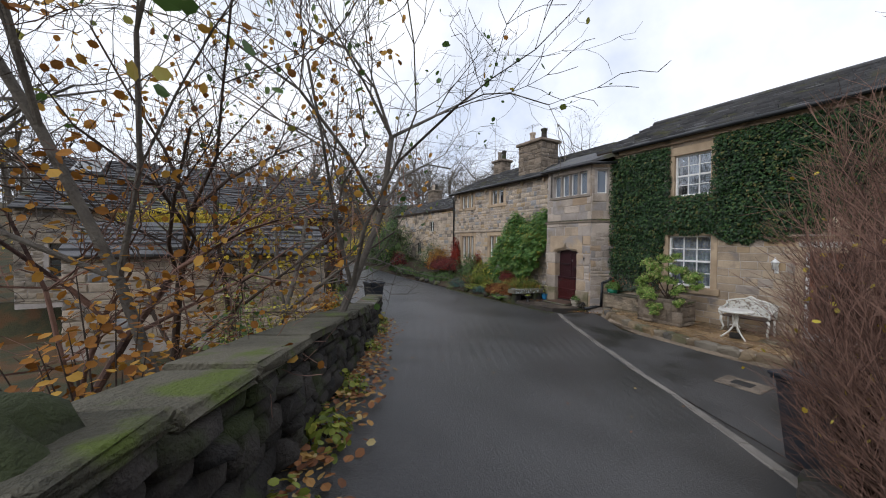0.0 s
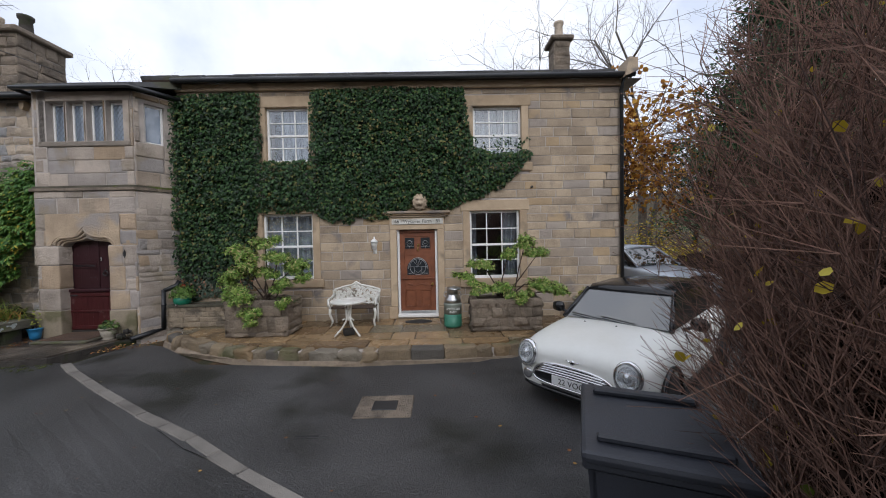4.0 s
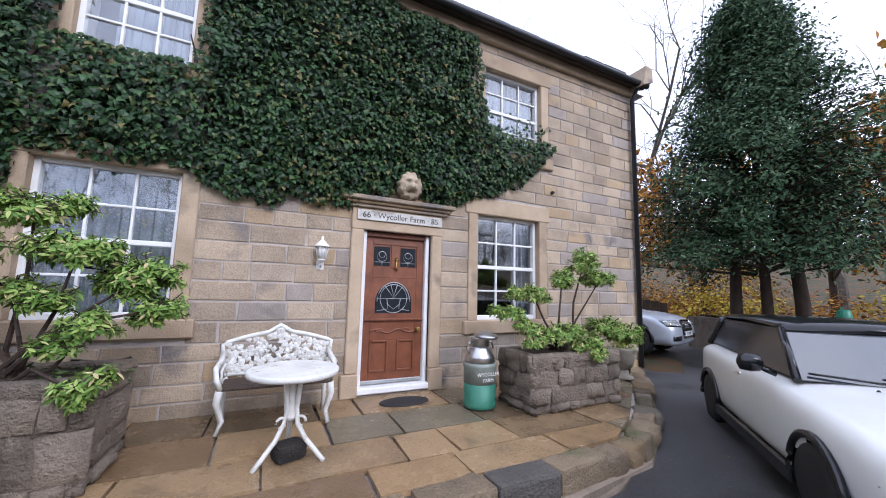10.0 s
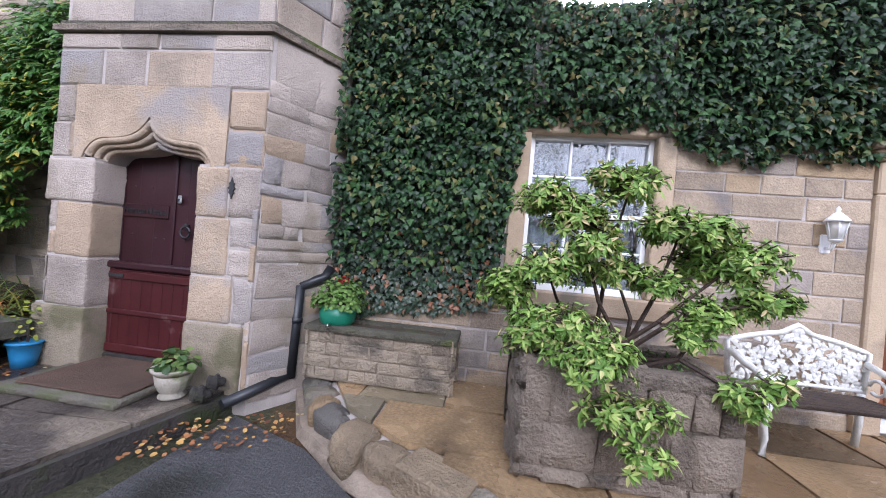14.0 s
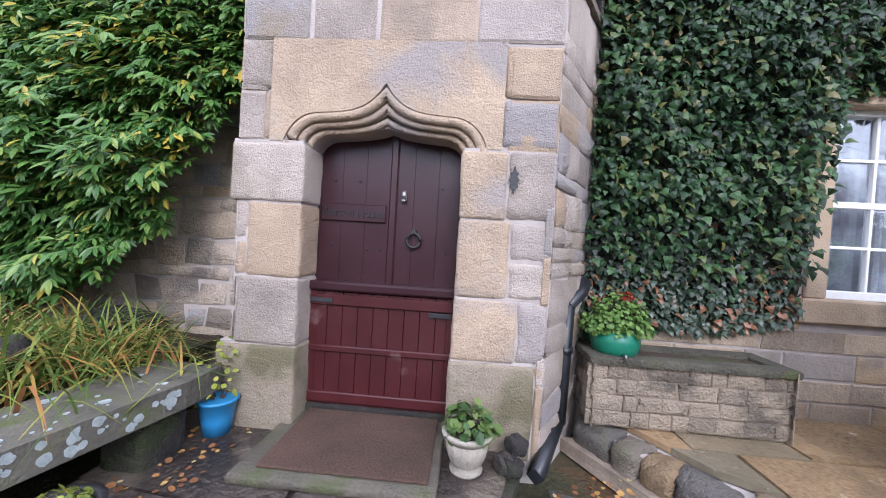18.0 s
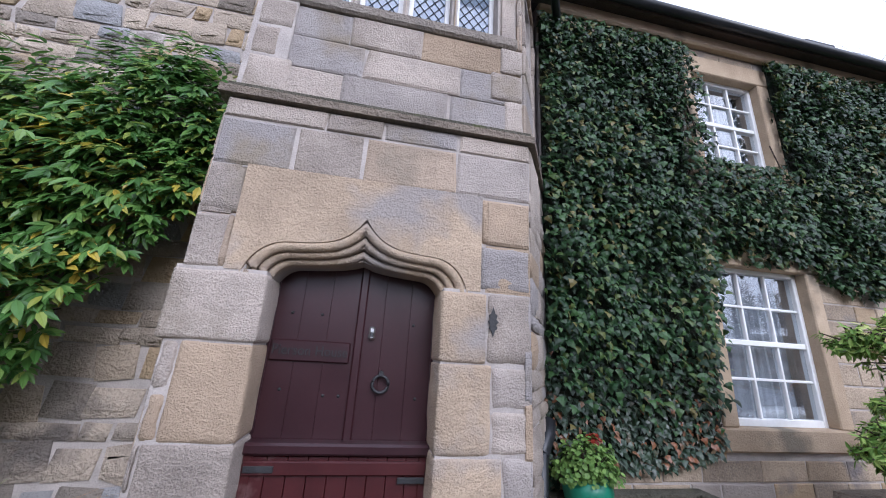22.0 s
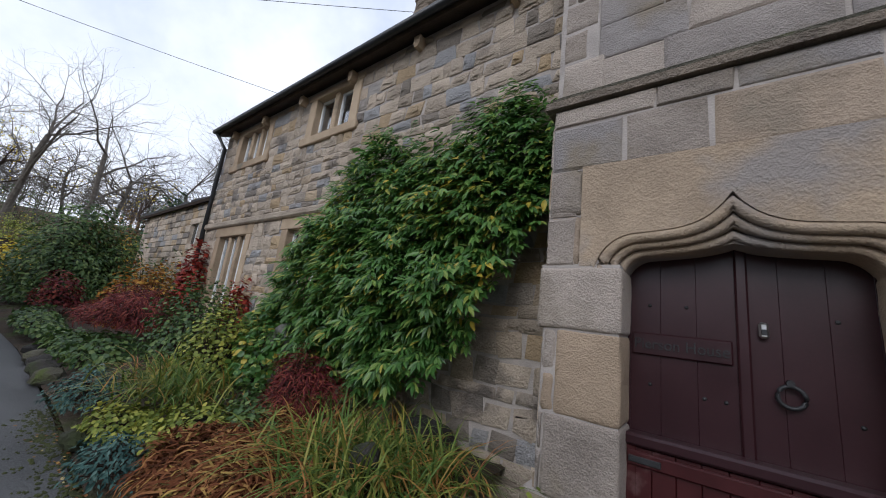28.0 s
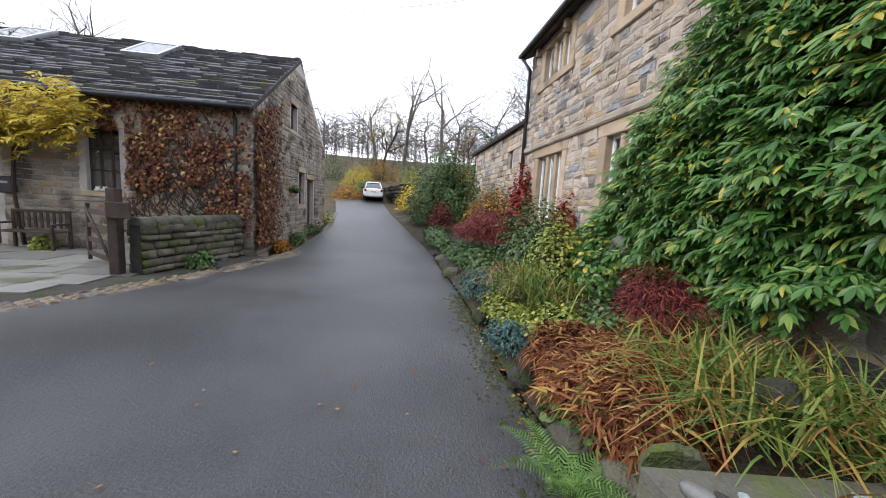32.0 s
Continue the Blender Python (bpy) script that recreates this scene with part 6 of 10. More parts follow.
for nm, pts in (("offset", [(-5.8, -0.1, 1.06), (-5.84, -0.16, 0.95), (-6.0, -0.36, 0.86)]), ("upright", [(-6.0, -0.36, 0.88), (-6.02, -0.38, -0.06)]), ("shoe", [(-6.02, -0.36, -0.03), (-6.3, -0.95, -0.13)])):
    part(nm, tube(pts, 0.058, 4), GUTTER, pipe)
part("pipe_clip", tube([(-6.005, -0.365, 0.5), (-6.006, -0.366, 0.55)], 0.068, 4), GUTTER, pipe)


# ---- foliage ----
IVYLEAF = leafy("ivy_leaf", [(0.0, (0.007, 0.018, 0.007)), (0.45, (0.018, 0.05, 0.016)), (0.8, (0.042, 0.095, 0.028)), (0.93, (0.07, 0.1, 0.025)), (1.0, (0.14, 0.12, 0.04))], 0.45, 0.28, 0.05)
BAREIVY = leafy("thin_ivy_leaf", [(0.0, (0.015, 0.03, 0.015)), (0.5, (0.04, 0.07, 0.04)), (0.85, (0.07, 0.09, 0.06)), (0.95, (0.22, 0.09, 0.04))], 0.4, 0.5, 0.05)
SHRUBLEAF = leafy("bright_shrub_leaf", [(0.0, (0.1, 0.2, 0.035)), (0.45, (0.22, 0.37, 0.075)), (0.85, (0.42, 0.54, 0.14)), (1.0, (0.66, 0.52, 0.28))], 0.45, 0.4, 0.3)
CLIMBLEAF = leafy("wisteria_leaf", [(0.0, (0.04, 0.11, 0.022)), (0.4, (0.09, 0.21, 0.045)), (0.8, (0.16, 0.29, 0.065)), (0.94, (0.3, 0.35, 0.07)), (1.0, (0.55, 0.42, 0.06))], 0.4, 0.5, 0.32)
CONIFER = leafy("conifer_spray", [(0.0, (0.013, 0.034, 0.016)), (0.5, (0.038, 0.08, 0.036)), (1.0, (0.1, 0.16, 0.075))], 0.7, 0.2, 0.05)
YELLOWLEAF = leafy("yellow_autumn_leaf", [(0.0, (0.3, 0.22, 0.02)), (0.5, (0.55, 0.4, 0.03)), (1.0, (0.6, 0.52, 0.1))], 0.6, 0.2, 0.3)
ORANGELEAF = leafy("orange_autumn_leaf", [(0.0, (0.16, 0.06, 0.015)), (0.5, (0.38, 0.17, 0.03)), (1.0, (0.5, 0.3, 0.06))], 0.7, 0.2, 0.25)
RUST = leafy("rusty_fern", [(0.0, (0.05, 0.018, 0.009)), (0.5, (0.17, 0.06, 0.026)), (0.85, (0.3, 0.13, 0.055)), (1.0, (0.42, 0.27, 0.08))], 0.85, 0.1, 0.15)
REDLEAF = leafy("dark_red_leaf", [(0.0, (0.04, 0.006, 0.008)), (0.5, (0.13, 0.02, 0.022)), (1.0, (0.28, 0.07, 0.045))], 0.6, 0.2, 0.2)
SCARLET = leafy("scarlet_leaf", [(0.0, (0.12, 0.012, 0.012)), (1.0, (0.38, 0.055, 0.03))], 0.5, 0.3, 0.25)
CREEPER = leafy("rusty_creeper_leaf", [(0.0, (0.05, 0.018, 0.012)), (0.5, (0.15, 0.055, 0.03)), (0.9, (0.28, 0.13, 0.06)), (1.0, (0.5, 0.36, 0.12))], 0.7, 0.2, 0.15)
BLADE = leafy("iris_blade", [(0.0, (0.05, 0.1, 0.02)), (0.45, (0.13, 0.2, 0.04)), (0.75, (0.3, 0.3, 0.06)), (0.9, (0.42, 0.2, 0.06)), (1.0, (0.3, 0.12, 0.05))], 0.5, 0.3, 0.2)
BLUEGREEN = leafy("blue_green_juniper", [(0.0, (0.02, 0.055, 0.05)), (0.6, (0.06, 0.125, 0.11)), (1.0, (0.12, 0.2, 0.17))], 0.7, 0.2, 0.1)
MIDGREEN = leafy("mid_green_leaf", [(0.0, (0.02, 0.05, 0.012)), (0.5, (0.06, 0.12, 0.03)), (1.0, (0.16, 0.22, 0.06))], 0.5, 0.4, 0.2)
LIMELEAF = leafy("lime_ground_leaf", [(0.0, (0.1, 0.14, 0.02)), (0.6, (0.25, 0.29, 0.05)), (1.0, (0.48, 0.45, 0.08))], 0.5, 0.3, 0.25)
FERN = leafy("green_fern", [(0.0, (0.07, 0.15, 0.03)), (1.0, (0.2, 0.32, 0.08))], 0.5, 0.3, 0.25)
FALLEN = leafy("fallen_leaf", [(0.0, (0.12, 0.05, 0.025)), (0.5, (0.3, 0.13, 0.05)), (0.8, (0.45, 0.27, 0.08)), (1.0, (0.5, 0.42, 0.2))], 0.7, 0.3, 0.1)


def unit(v):
    return v / (np.linalg.norm(v, axis=-1, keepdims=True) + 1e-9)


def stuff(me, name, material, parent=None, label="", category=""):
    ob = mesh_ob(name, me, material, parent)
    if parent is None:
        tagged(ob, label, category)
    tagged(ob, kind="stuff")
    return ob


# ivy over the farmhouse front
def ivy_low(x):
    """Lower edge of the ivy along the wall."""
    pts = [(-5.9, 0.55), (-5.2, 0.62), (-4.6, 0.66), (-4.05, 0.8), (-3.95, 2.0), (-3.85, 2.68), (-2.5, 2.72), (-2.3, 2.5), (-2.0, 2.42), (-1.3, 2.5), (-0.7, 2.5), (-0.2, 2.72), (0.0, 2.9), (0.25, 2.75), (0.6, 2.62), (1.1, 2.78), (1.6, 3.0), (2.1, 3.2), (2.5, 3.55), (2.8, 3.9)]
    return float(np.interp(x, [p[0] for p in pts], [p[1] for p in pts]))


def ivy_high(x):
    pts = [(-5.9, 5.58), (-3.75, 5.63), (-3.7, 3.95), (-2.55, 3.95), (-2.5, 5.68), (1.2, 5.7), (1.34, 4.7), (1.45, 4.2), (2.0, 4.05), (2.8, 4.1)]
    return float(np.interp(x, [p[0] for p in pts], [p[1] for p in pts]))


ivy = thing("ivy", "dense dark green ivy covering the farmhouse wall", "ivy")
rs = np.random.RandomState(4)
P, N, TP, S = [], [], [], []
P2, N2, T2, S2 = [], [], [], []
n_made = 0
while n_made < 46000:
    x, z = rs.uniform(FX0 - 0.03, 2.85), rs.uniform(0.5, 5.75)
    lo, hi = ivy_low(x), ivy_high(x)
    lo += 0.09 * noise.noise(Vector((x * 3.1, 0.3, 1.7))) + 0.05 * noise.noise(Vector((x * 11, 2.3, 1.7)))
    hi += 0.05 * noise.noise(Vector((x * 5, 7.3, 1.1)))
    n_made += 1
    if not lo < z < hi:
        continue
    edge = min(z - lo, hi - z, 0.35) / 0.35
    bulge = (0.07 + 0.17 * edge ** 0.6) * (1.0 + 0.55 * noise.noise(Vector((x * 1.5, z * 1.5, 3))) + 0.3 * noise.noise(Vector((x * 4.5, z * 4.5, 9))))
    thin = z < 1.9 and x < -3.8 and rs.rand() < (1.9 - z) / 0.9
    y = -bulge * rs.uniform(0.3, 1.05)
    if thin:
        y = -0.05 - 0.05 * rs.rand()
    nn = (rs.normal(0, 0.5), -1.0, rs.normal(0.45, 0.45))
    tt = (rs.normal(0, 0.5), -0.35, -1.0)
    (P2 if thin else P).append((x, y, z))
    (N2 if thin else N).append(nn)
    (T2 if thin else TP).append(tt)
    (S2 if thin else S).append(rs.uniform(0.045, 0.09) * (0.85 if thin else 1))
stuff(leaf_cloud("leaves", P, N, TP, S, "ivy"), "leaves", IVYLEAF, ivy)
stuff(leaf_cloud("thin_leaves", P2, N2, T2, S2, "ivy"), "thin_leaves", BAREIVY, ivy)
# dim tangle of stems behind the leaves
a, b = [], []
for k in range(420):
    x = rs.uniform(FX0 + 0.05, 2.7)
    z = rs.uniform(0.6, 5.4)
    if ivy_low(x) < z < ivy_high(x) - 0.2:
        a.append((x, -0.03, z))
        b.append((x + rs.normal(0, 0.1), -0.03, min(z + rs.uniform(0.2, 0.6), ivy_high(x) - 0.05)))
stuff(sticks("stemwork", a, b, 0.012, 0.008, 4), "stemwork", DARKBARK, ivy)
# flat near-black sheet standing in for the shade deep behind the leaves
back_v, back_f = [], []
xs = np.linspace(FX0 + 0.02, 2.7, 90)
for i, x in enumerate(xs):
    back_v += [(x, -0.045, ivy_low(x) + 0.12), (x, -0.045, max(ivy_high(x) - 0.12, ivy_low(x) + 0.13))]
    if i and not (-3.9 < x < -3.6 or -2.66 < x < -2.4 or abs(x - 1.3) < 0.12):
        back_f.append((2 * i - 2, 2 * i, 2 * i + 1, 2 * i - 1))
ivy_shade = mesh_ob("stem_mat", npmesh("stem_mat", back_v, back_f), surface("ivy_shade_dark", (0.006, 0.01, 0.005), (0.02, 0.025, 0.012), 6, 40, 0.95, 1.0, depth=0.05), ivy)
ivy_shade.modifiers.new("thickness", "SOLIDIFY").thickness = 0.03
# sprigs growing across the upstairs window
P, N, TP, S = [], [], [], []
for k in range(9):
    x = 1.5 + 0.15 * k + rs.normal(0, 0.03)
    for q in range(rs.randint(6, 14)):
        P.append((x + 0.02 * q * rs.normal(0, 1), -0.05 + rs.normal(0, 0.03), 4.0 + 0.045 * q))
        N.append((rs.normal(0, 0.5), -1, rs.normal(0.3, 0.3)))
        TP.append((rs.normal(0, 1), -0.2, rs.normal(0.2, 0.7)))
        S.append(rs.uniform(0.05, 0.08))
stuff(leaf_cloud("sprig_growth", P, N, TP, S, "ivy"), "sprig_growth", IVYLEAF, ivy)


def whorls(rs, ends, count, size, up=0.35):
    """Rosettes of narrow leaves round twig ends."""
    P, N, TP, S = [], [], [], []
    for p, d in ends:
        d = d / np.linalg.norm(d)
        n = max(3, int(count * rs.uniform(0.7, 1.3)))
        for k in range(n):
            a = 2 * np.pi * k / n + rs.uniform(0, 0.5)
            side = np.cross(d, [0.3, 0.2, 0.9])
            side /= np.linalg.norm(side)
            oth = np.cross(d, side)
            out = np.cos(a) * side + np.sin(a) * oth + d * rs.uniform(0.0, up * 2)
            P.append(p - d * rs.uniform(0, 0.07))
            TP.append(out)
            N.append(d + 0.3 * rs.normal(0, 1, 3))
            S.append(size * rs.uniform(0.7, 1.2))
    return P, N, TP, S


def rosette_shrub(name, label, at, lobes, seed, leaf, size=0.12, per=11, density=40, trunk_r=0.022):
    """An evergreen shrub: crooked stems leading into lobes full of leaf rosettes."""
    rs = np.random.RandomState(seed)
    sh = thing(name, label, "shrub", at)
    A, B, RA, RB, ends = [], [], [], [], []
    lobes = [(*q, None) for q in lobes] + [(x + rs.uniform(-1, 1) * r * 1.15, y + rs.uniform(-1, 1) * r * 0.8, z + rs.uniform(-0.7, 0.7) * r, r * 0.75, (x, y, z)) for x, y, z, r in lobes for _ in range(2)]
    for cx, cy, cz, r, stem in lobes:
        c = np.array([cx, cy, cz])
        p = np.array([rs.normal(0, 0.1), rs.normal(0, 0.06), -0.03]) if stem is None else np.array(stem)
        mid = p * 0.5 + c * 0.5 + rs.normal(0, 0.08 if stem is None else 0.02, 3)
        pts = [p, p * 0.75 + mid * 0.25 + rs.normal(0, 0.03, 3), mid, mid * 0.4 + c * 0.6, c]
        for i in range(4):
            A.append(pts[i]); B.append(pts[i + 1]); RA.append((trunk_r if stem is None else 0.009) * (1 - 0.18 * i)); RB.append((trunk_r if stem is None else 0.009) * (1 - 0.18 * (i + 1)))
        for k in range(int(density * (r / 0.3) ** 2)):
            d = rs.normal(0, 1, 3)
            d /= np.linalg.norm(d)
            if d[2] < -0.5:
                d[2] *= -0.5
            e = c + d * r * rs.uniform(0.45, 1.0) * np.array([1.15, 1.0, 0.8])
            A.append(c + d * r * 0.1); B.append(e); RA.append(0.008); RB.append(0.004)
            ends.append((e, d + np.array([0, 0, 0.5])))
    mesh_ob("stemwork", sticks("stemwork", A, B, np.array(RA), np.array(RB), 5), DARKBARK, sh)
    stuff(leaf_cloud("leaves", *whorls(rs, ends, per, size * 1.1), "leaflet"), "leaves", leaf, sh)
    return sh


rosette_shrub("shrub", "pale green evergreen shrub with pinkish tips in the dark trough", (-3.25, -1.12, 0.7),
              [(-0.3, -0.1, 0.95, 0.3), (0.05, 0.0, 1.2, 0.24), (-0.48, -0.12, 0.58, 0.29), (-0.5, -0.25, 0.22, 0.27), (0.35, -0.1, 0.9, 0.26), (0.75, -0.05, 0.75, 0.28), (0.5, -0.2, 0.35, 0.2), (-0.25, -0.45, 0.1, 0.28), (-0.1, -0.5, -0.2, 0.22), (-0.72, 0.0, 0.36, 0.17), (0.9, -0.1, 0.5, 0.2), (0.0, 0.0, 0.6, 0.25), (0.55, -0.45, 0.0, 0.15)], 71, SHRUBLEAF, 0.056, 13, 105)
rosette_shrub("shrub", "bright green evergreen shrub in the reddish trough", (1.95, -1.1, 0.62),
              [(-0.45, 0.0, 0.75, 0.24), (0.45, 0.0, 1.15, 0.26), (0.1, 0.05, 0.95, 0.22), (0.75, -0.05, 1.0, 0.22), (-0.8, -0.05, 0.5, 0.2), (-0.15, -0.15, 0.25, 0.24), (0.75, -0.1, 0.3, 0.3), (1.05, -0.1, 0.2, 0.25), (-0.55, -0.15, 0.3, 0.2), (0.35, -0.25, 0.1, 0.2)], 72, SHRUBLEAF, 0.056, 13, 100)


def mound(name, label, at, radii, seed, leaf, shape, size, count, category="plant", tipdown=0.2, droop=0.0, flat=0.0):
    """A soft mound of leaves on short stems."""
    rs = np.random.RandomState(seed)
    t = thing(name, label, category, at)
    d = unit(rs.normal(0, 1, (count, 3)))
    d[:, 2] = np.abs(d[:, 2])
    lump = np.array([1 + 0.35 * noise.noise(Vector((q[0] * 2.2 + seed, q[1] * 2.2, q[2] * 2.2))) for q in d])
    r = (rs.uniform(0.35, 1.0, count) ** 0.5) * lump
    p = d * r[:, None] * np.array(radii)
    nrm = d + rs.normal(0, 0.45, (count, 3)) + np.array([0, 0, 0.5 + flat])
    tip = d * np.array([1, 1, 0.3]) + rs.normal(0, 0.5 + max(flat, 0), (count, 3)) * np.array([1, 1, 1 - 0.6 * max(flat, 0)]) + np.array([0, 0, -tipdown])
    stuff(leaf_cloud("leaves", p, nrm, tip, rs.uniform(0.7, 1.25, count) * size, shape), "leaves", leaf, t)
    m = max(int(count / 18), 6)
    k = rs.randint(0, count, m)
    a = p[k] * np.array([0.12, 0.12, 0.0])
    mesh_ob("stemwork", sticks("stemwork", a, p[k] * 0.95, 0.012 if max(radii) > 0.4 else 0.006, 0.003, 4), DARKBARK, t)
    return t


def blades(name, label, at, count, seed, length, spread, leaf):
    """A clump of long arching strap leaves."""
    rs = np.random.RandomState(seed)
    t = thing(name, label, "plant", at)
    V, F = [], []
    for k in range(count):
        b = np.array([rs.normal(0, spread[0] * 0.5), rs.normal(0, spread[1] * 0.5), 0])
        a = rs.uniform(0, 2 * np.pi)
        ln = length * rs.uniform(0.6, 1.25)
        out = np.array([np.cos(a), np.sin(a), 0])
        side = np.array([-np.sin(a), np.cos(a), 0])
        lean = rs.uniform(0.35, 1.0)
        w = rs.uniform(0.005, 0.0105)
        base = len(V)
        for i in range(6):
            f = i / 5
            q = b + out * ln * lean * f * (0.6 + 0.4 * f) + np.array([0, 0, ln * (f * 0.9 - 0.95 * lean * f * f)])
            q[2] = max(q[2], 0.02 + 0.03 * rs.rand())
            ww = w * (1 - f ** 2.2)
            V += [tuple(q - side * ww), tuple(q + side * ww)]
            if i:
                F.append((base + 2 * i - 2, base + 2 * i - 1, base + 2 * i + 1, base + 2 * i))
    stuff(npmesh("leaves", V, F), "leaves", leaf, t)
    return t


# pot plants
mound("pot_foliage", "trailing green foliage in the green pot", (-5.6, -0.3, 0.69), (0.28, 0.2, 0.3), 81, FERN, "round", 0.04, 900)
mound("geranium_flower", "single red geranium flower head", (-5.55, -0.34, 0.96), (0.045, 0.045, 0.05), 82, SCARLET, "round", 0.03, 60, "flower")
mound("urn_plant", "green cyclamen leaves in the small urn", (-6.74, -0.99, 0.15), (0.15, 0.15, 0.16), 83, MIDGREEN, "round", 0.07, 90)
mound("urn_plant", "yellow-green sedum in the black urn", (IUX, IUY, 0.14), (0.11, 0.11, 0.07), 84, LIMELEAF, "round", 0.035, 160)
mound("urn_plant", "small green plant in the stone urn", (3.9, -0.55, 0.48), (0.17, 0.17, 0.28), 85, LIMELEAF, "lance", 0.07, 200)
mound("pot_plant", "yellow and green bedding in the dark pot", (4.25, -0.3, 0.2), (0.14, 0.14, 0.35), 86, LIMELEAF, "lance", 0.06, 160)
mound("rose_bush", "straggly little rose in the blue bucket", (-8.47, -0.86, 0.1), (0.14, 0.12, 0.5), 87, LIMELEAF, "round", 0.04, 60)
mound("trough_plants", "low green and purple bedding in the dark trough", (-2.95, -1.15, 0.66), (0.4, 0.3, 0.12), 88, MIDGREEN, "lance", 0.06, 260)

# climber on the cottage wall: compound leaves
climber = thing("wall_climber", "bright green climbing shrub with some yellowing leaves on the cottage wall", "climber")
rs = np.random.RandomState(14)
P, N, TP, S = [], [], [], []


def climber_top(x):
    return float(np.interp(x, [-13.6, -12.6, -11.8, -11.0, -10.2, -9.6, -9.0, -8.5], [1.0, 1.7, 3.1, 3.85, 3.3, 3.6, 3.95, 3.3]))


def climber_low(x):
    return float(np.interp(x, [-13.6, -12.3, -11, -10, -9.5, -9.0, -8.5], [0.5, 0.5, 0.55, 0.8, 1.2, 2.0, 2.8]))


made = 0
while made < 4300:
    x, z = rs.uniform(-13.6, -8.52), rs.uniform(0.4, 4.0)
    if not climber_low(x) < z < climber_top(x) + 0.12 * rs.normal():
        continue
    made += 1
    clump = noise.noise(Vector((x * 2.6, z * 2.6, 3)))
    depth = (0.16 + 0.42 * max(0, 1 - abs(z - 1.9) / 1.9) * max(0.25, min(1, (climber_top(x) - z) / 0.6)) + 0.3 * clump) * float(np.interp(x, [-9.4, -8.5], [1, 0.45]))
    p = np.array([x, CY - 0.1 - max(depth, 0.05) * rs.uniform(0.5, 1.0), z])
    stalk = unit(np.array([rs.normal(0, 0.75), -0.75, rs.normal(-0.15, 0.35)]))
    side = unit(np.cross(stalk, [0, -0.5, 1]))
    face = np.array([0, -0.65, 0.8]) + rs.normal(0, 0.22, 3)
    big = rs.uniform(0.8, 1.2)
    for q in range(4):
        for sgn in (-1, 1):
            P.append(p + stalk * big * (0.02 + 0.05 * q))
            TP.append(side * sgn * (1.0 - 0.14 * q) + stalk * (0.3 + 0.16 * q) + np.array([0, 0, -0.22 - 0.1 * q]))
            N.append(face + rs.normal(0, 0.15, 3))
            S.append(big * rs.uniform(0.085, 0.12))
    P.append(p + stalk * big * 0.19); TP.append(stalk + np.array([0, 0, -0.5])); N.append(face); S.append(0.12 * big)
stuff(leaf_cloud("leaves", P, N, TP, S, "leaflet"), "leaves", CLIMBLEAF, climber)
a, b, ra = [], [], []
for k in range(9):
    x0, z0 = rs.uniform(-12.6, -10.8), 0.3
    x1 = rs.uniform(-13.2, -8.9)
    z1 = rs.uniform(0.8, max(climber_top(x1) - 0.2, 1))
    pts = [(x0 + (x1 - x0) * f ** 1.5, CY - 0.12 - 0.25 * math.sin(3 * f) * rs.uniform(0.6, 1), z0 + (z1 - z0) * f ** 0.7) for f in np.linspace(0, 1, 5)]
    part("stem", tube(pts, 0.011, 6, taper=0.005), DARKBARK, climber)

# ---- garden bed ----
gv, gf = [], []
nx, ny = 60, 12
for i in range(nx + 1):
    x = -33.0 + i * 24.0 / nx
    y0 = float(np.interp(x, [-33, -25, -20, -14, -11.2, -9.0], [-4.0, -2.85, -2.25, -2.15, -2.25, -2.2]))
    y1 = CY if x > CX0 else 1.5
    for j in range(ny + 1):
        f = j / ny
        gv.append((x, y0 + (y1 - y0) * f, gz(x, y0) + 0.03 + 0.55 * min(f * 1.8, 1.0) + 0.06 * noise.noise(Vector((x * 1.7, f * 4, 2)))))
for i in range(nx):
    for j in range(ny):
        k = i * (ny + 1) + j
        gf.append((k, k + ny + 1, k + ny + 2, k + 1))
tagged(mesh_ob("garden_bed", npmesh("garden_bed", gv, gf), SOIL), "sloping garden bed of dark soil and moss", "garden bed", kind="structure")
slabseat = thing("stone_bench", "lichen-spotted stone slab laid on rough stones", "stone slab", (0.25, -0.12, 0))
LICHEN = surface("lichen_slab", (0.06, 0.058, 0.045), (0.17, 0.155, 0.12), 2, 40, 0.9, 0.5, stain=(0.1, 0.12, 0.04), stain_at=0.6, stain_scale=4, mid=12, depth=0.03)
part("slab", slab([(-8.72, -0.72), (-8.72, -1.0), (-8.98, -2.22), (-9.42, -2.2), (-9.2, -0.72)], 0.2, 0.36), LICHEN, slabseat)
for x, y in ((-8.95, -1.05), (-9.15, -1.95)):
    boxpart("support_stone", x - 0.14, x + 0.14, y - 0.16, y + 0.16, -0.3, 0.2, DARKSTONE, slabseat, 0.05, seg=2)
LICHENSPOT = surface("pale_lichen", (0.24, 0.28, 0.28), (0.46, 0.51, 0.5), 20, 90, 0.95, 0.5)
rnd = random.Random(23)
spots_bm = bmesh.new()
edge_a, edge_b = Vector((-8.72, -1.0, 0)), Vector((-8.98, -2.22, 0))
along = (edge_b - edge_a).normalized()
outw = Vector((along.y, -along.x, 0)) * -1
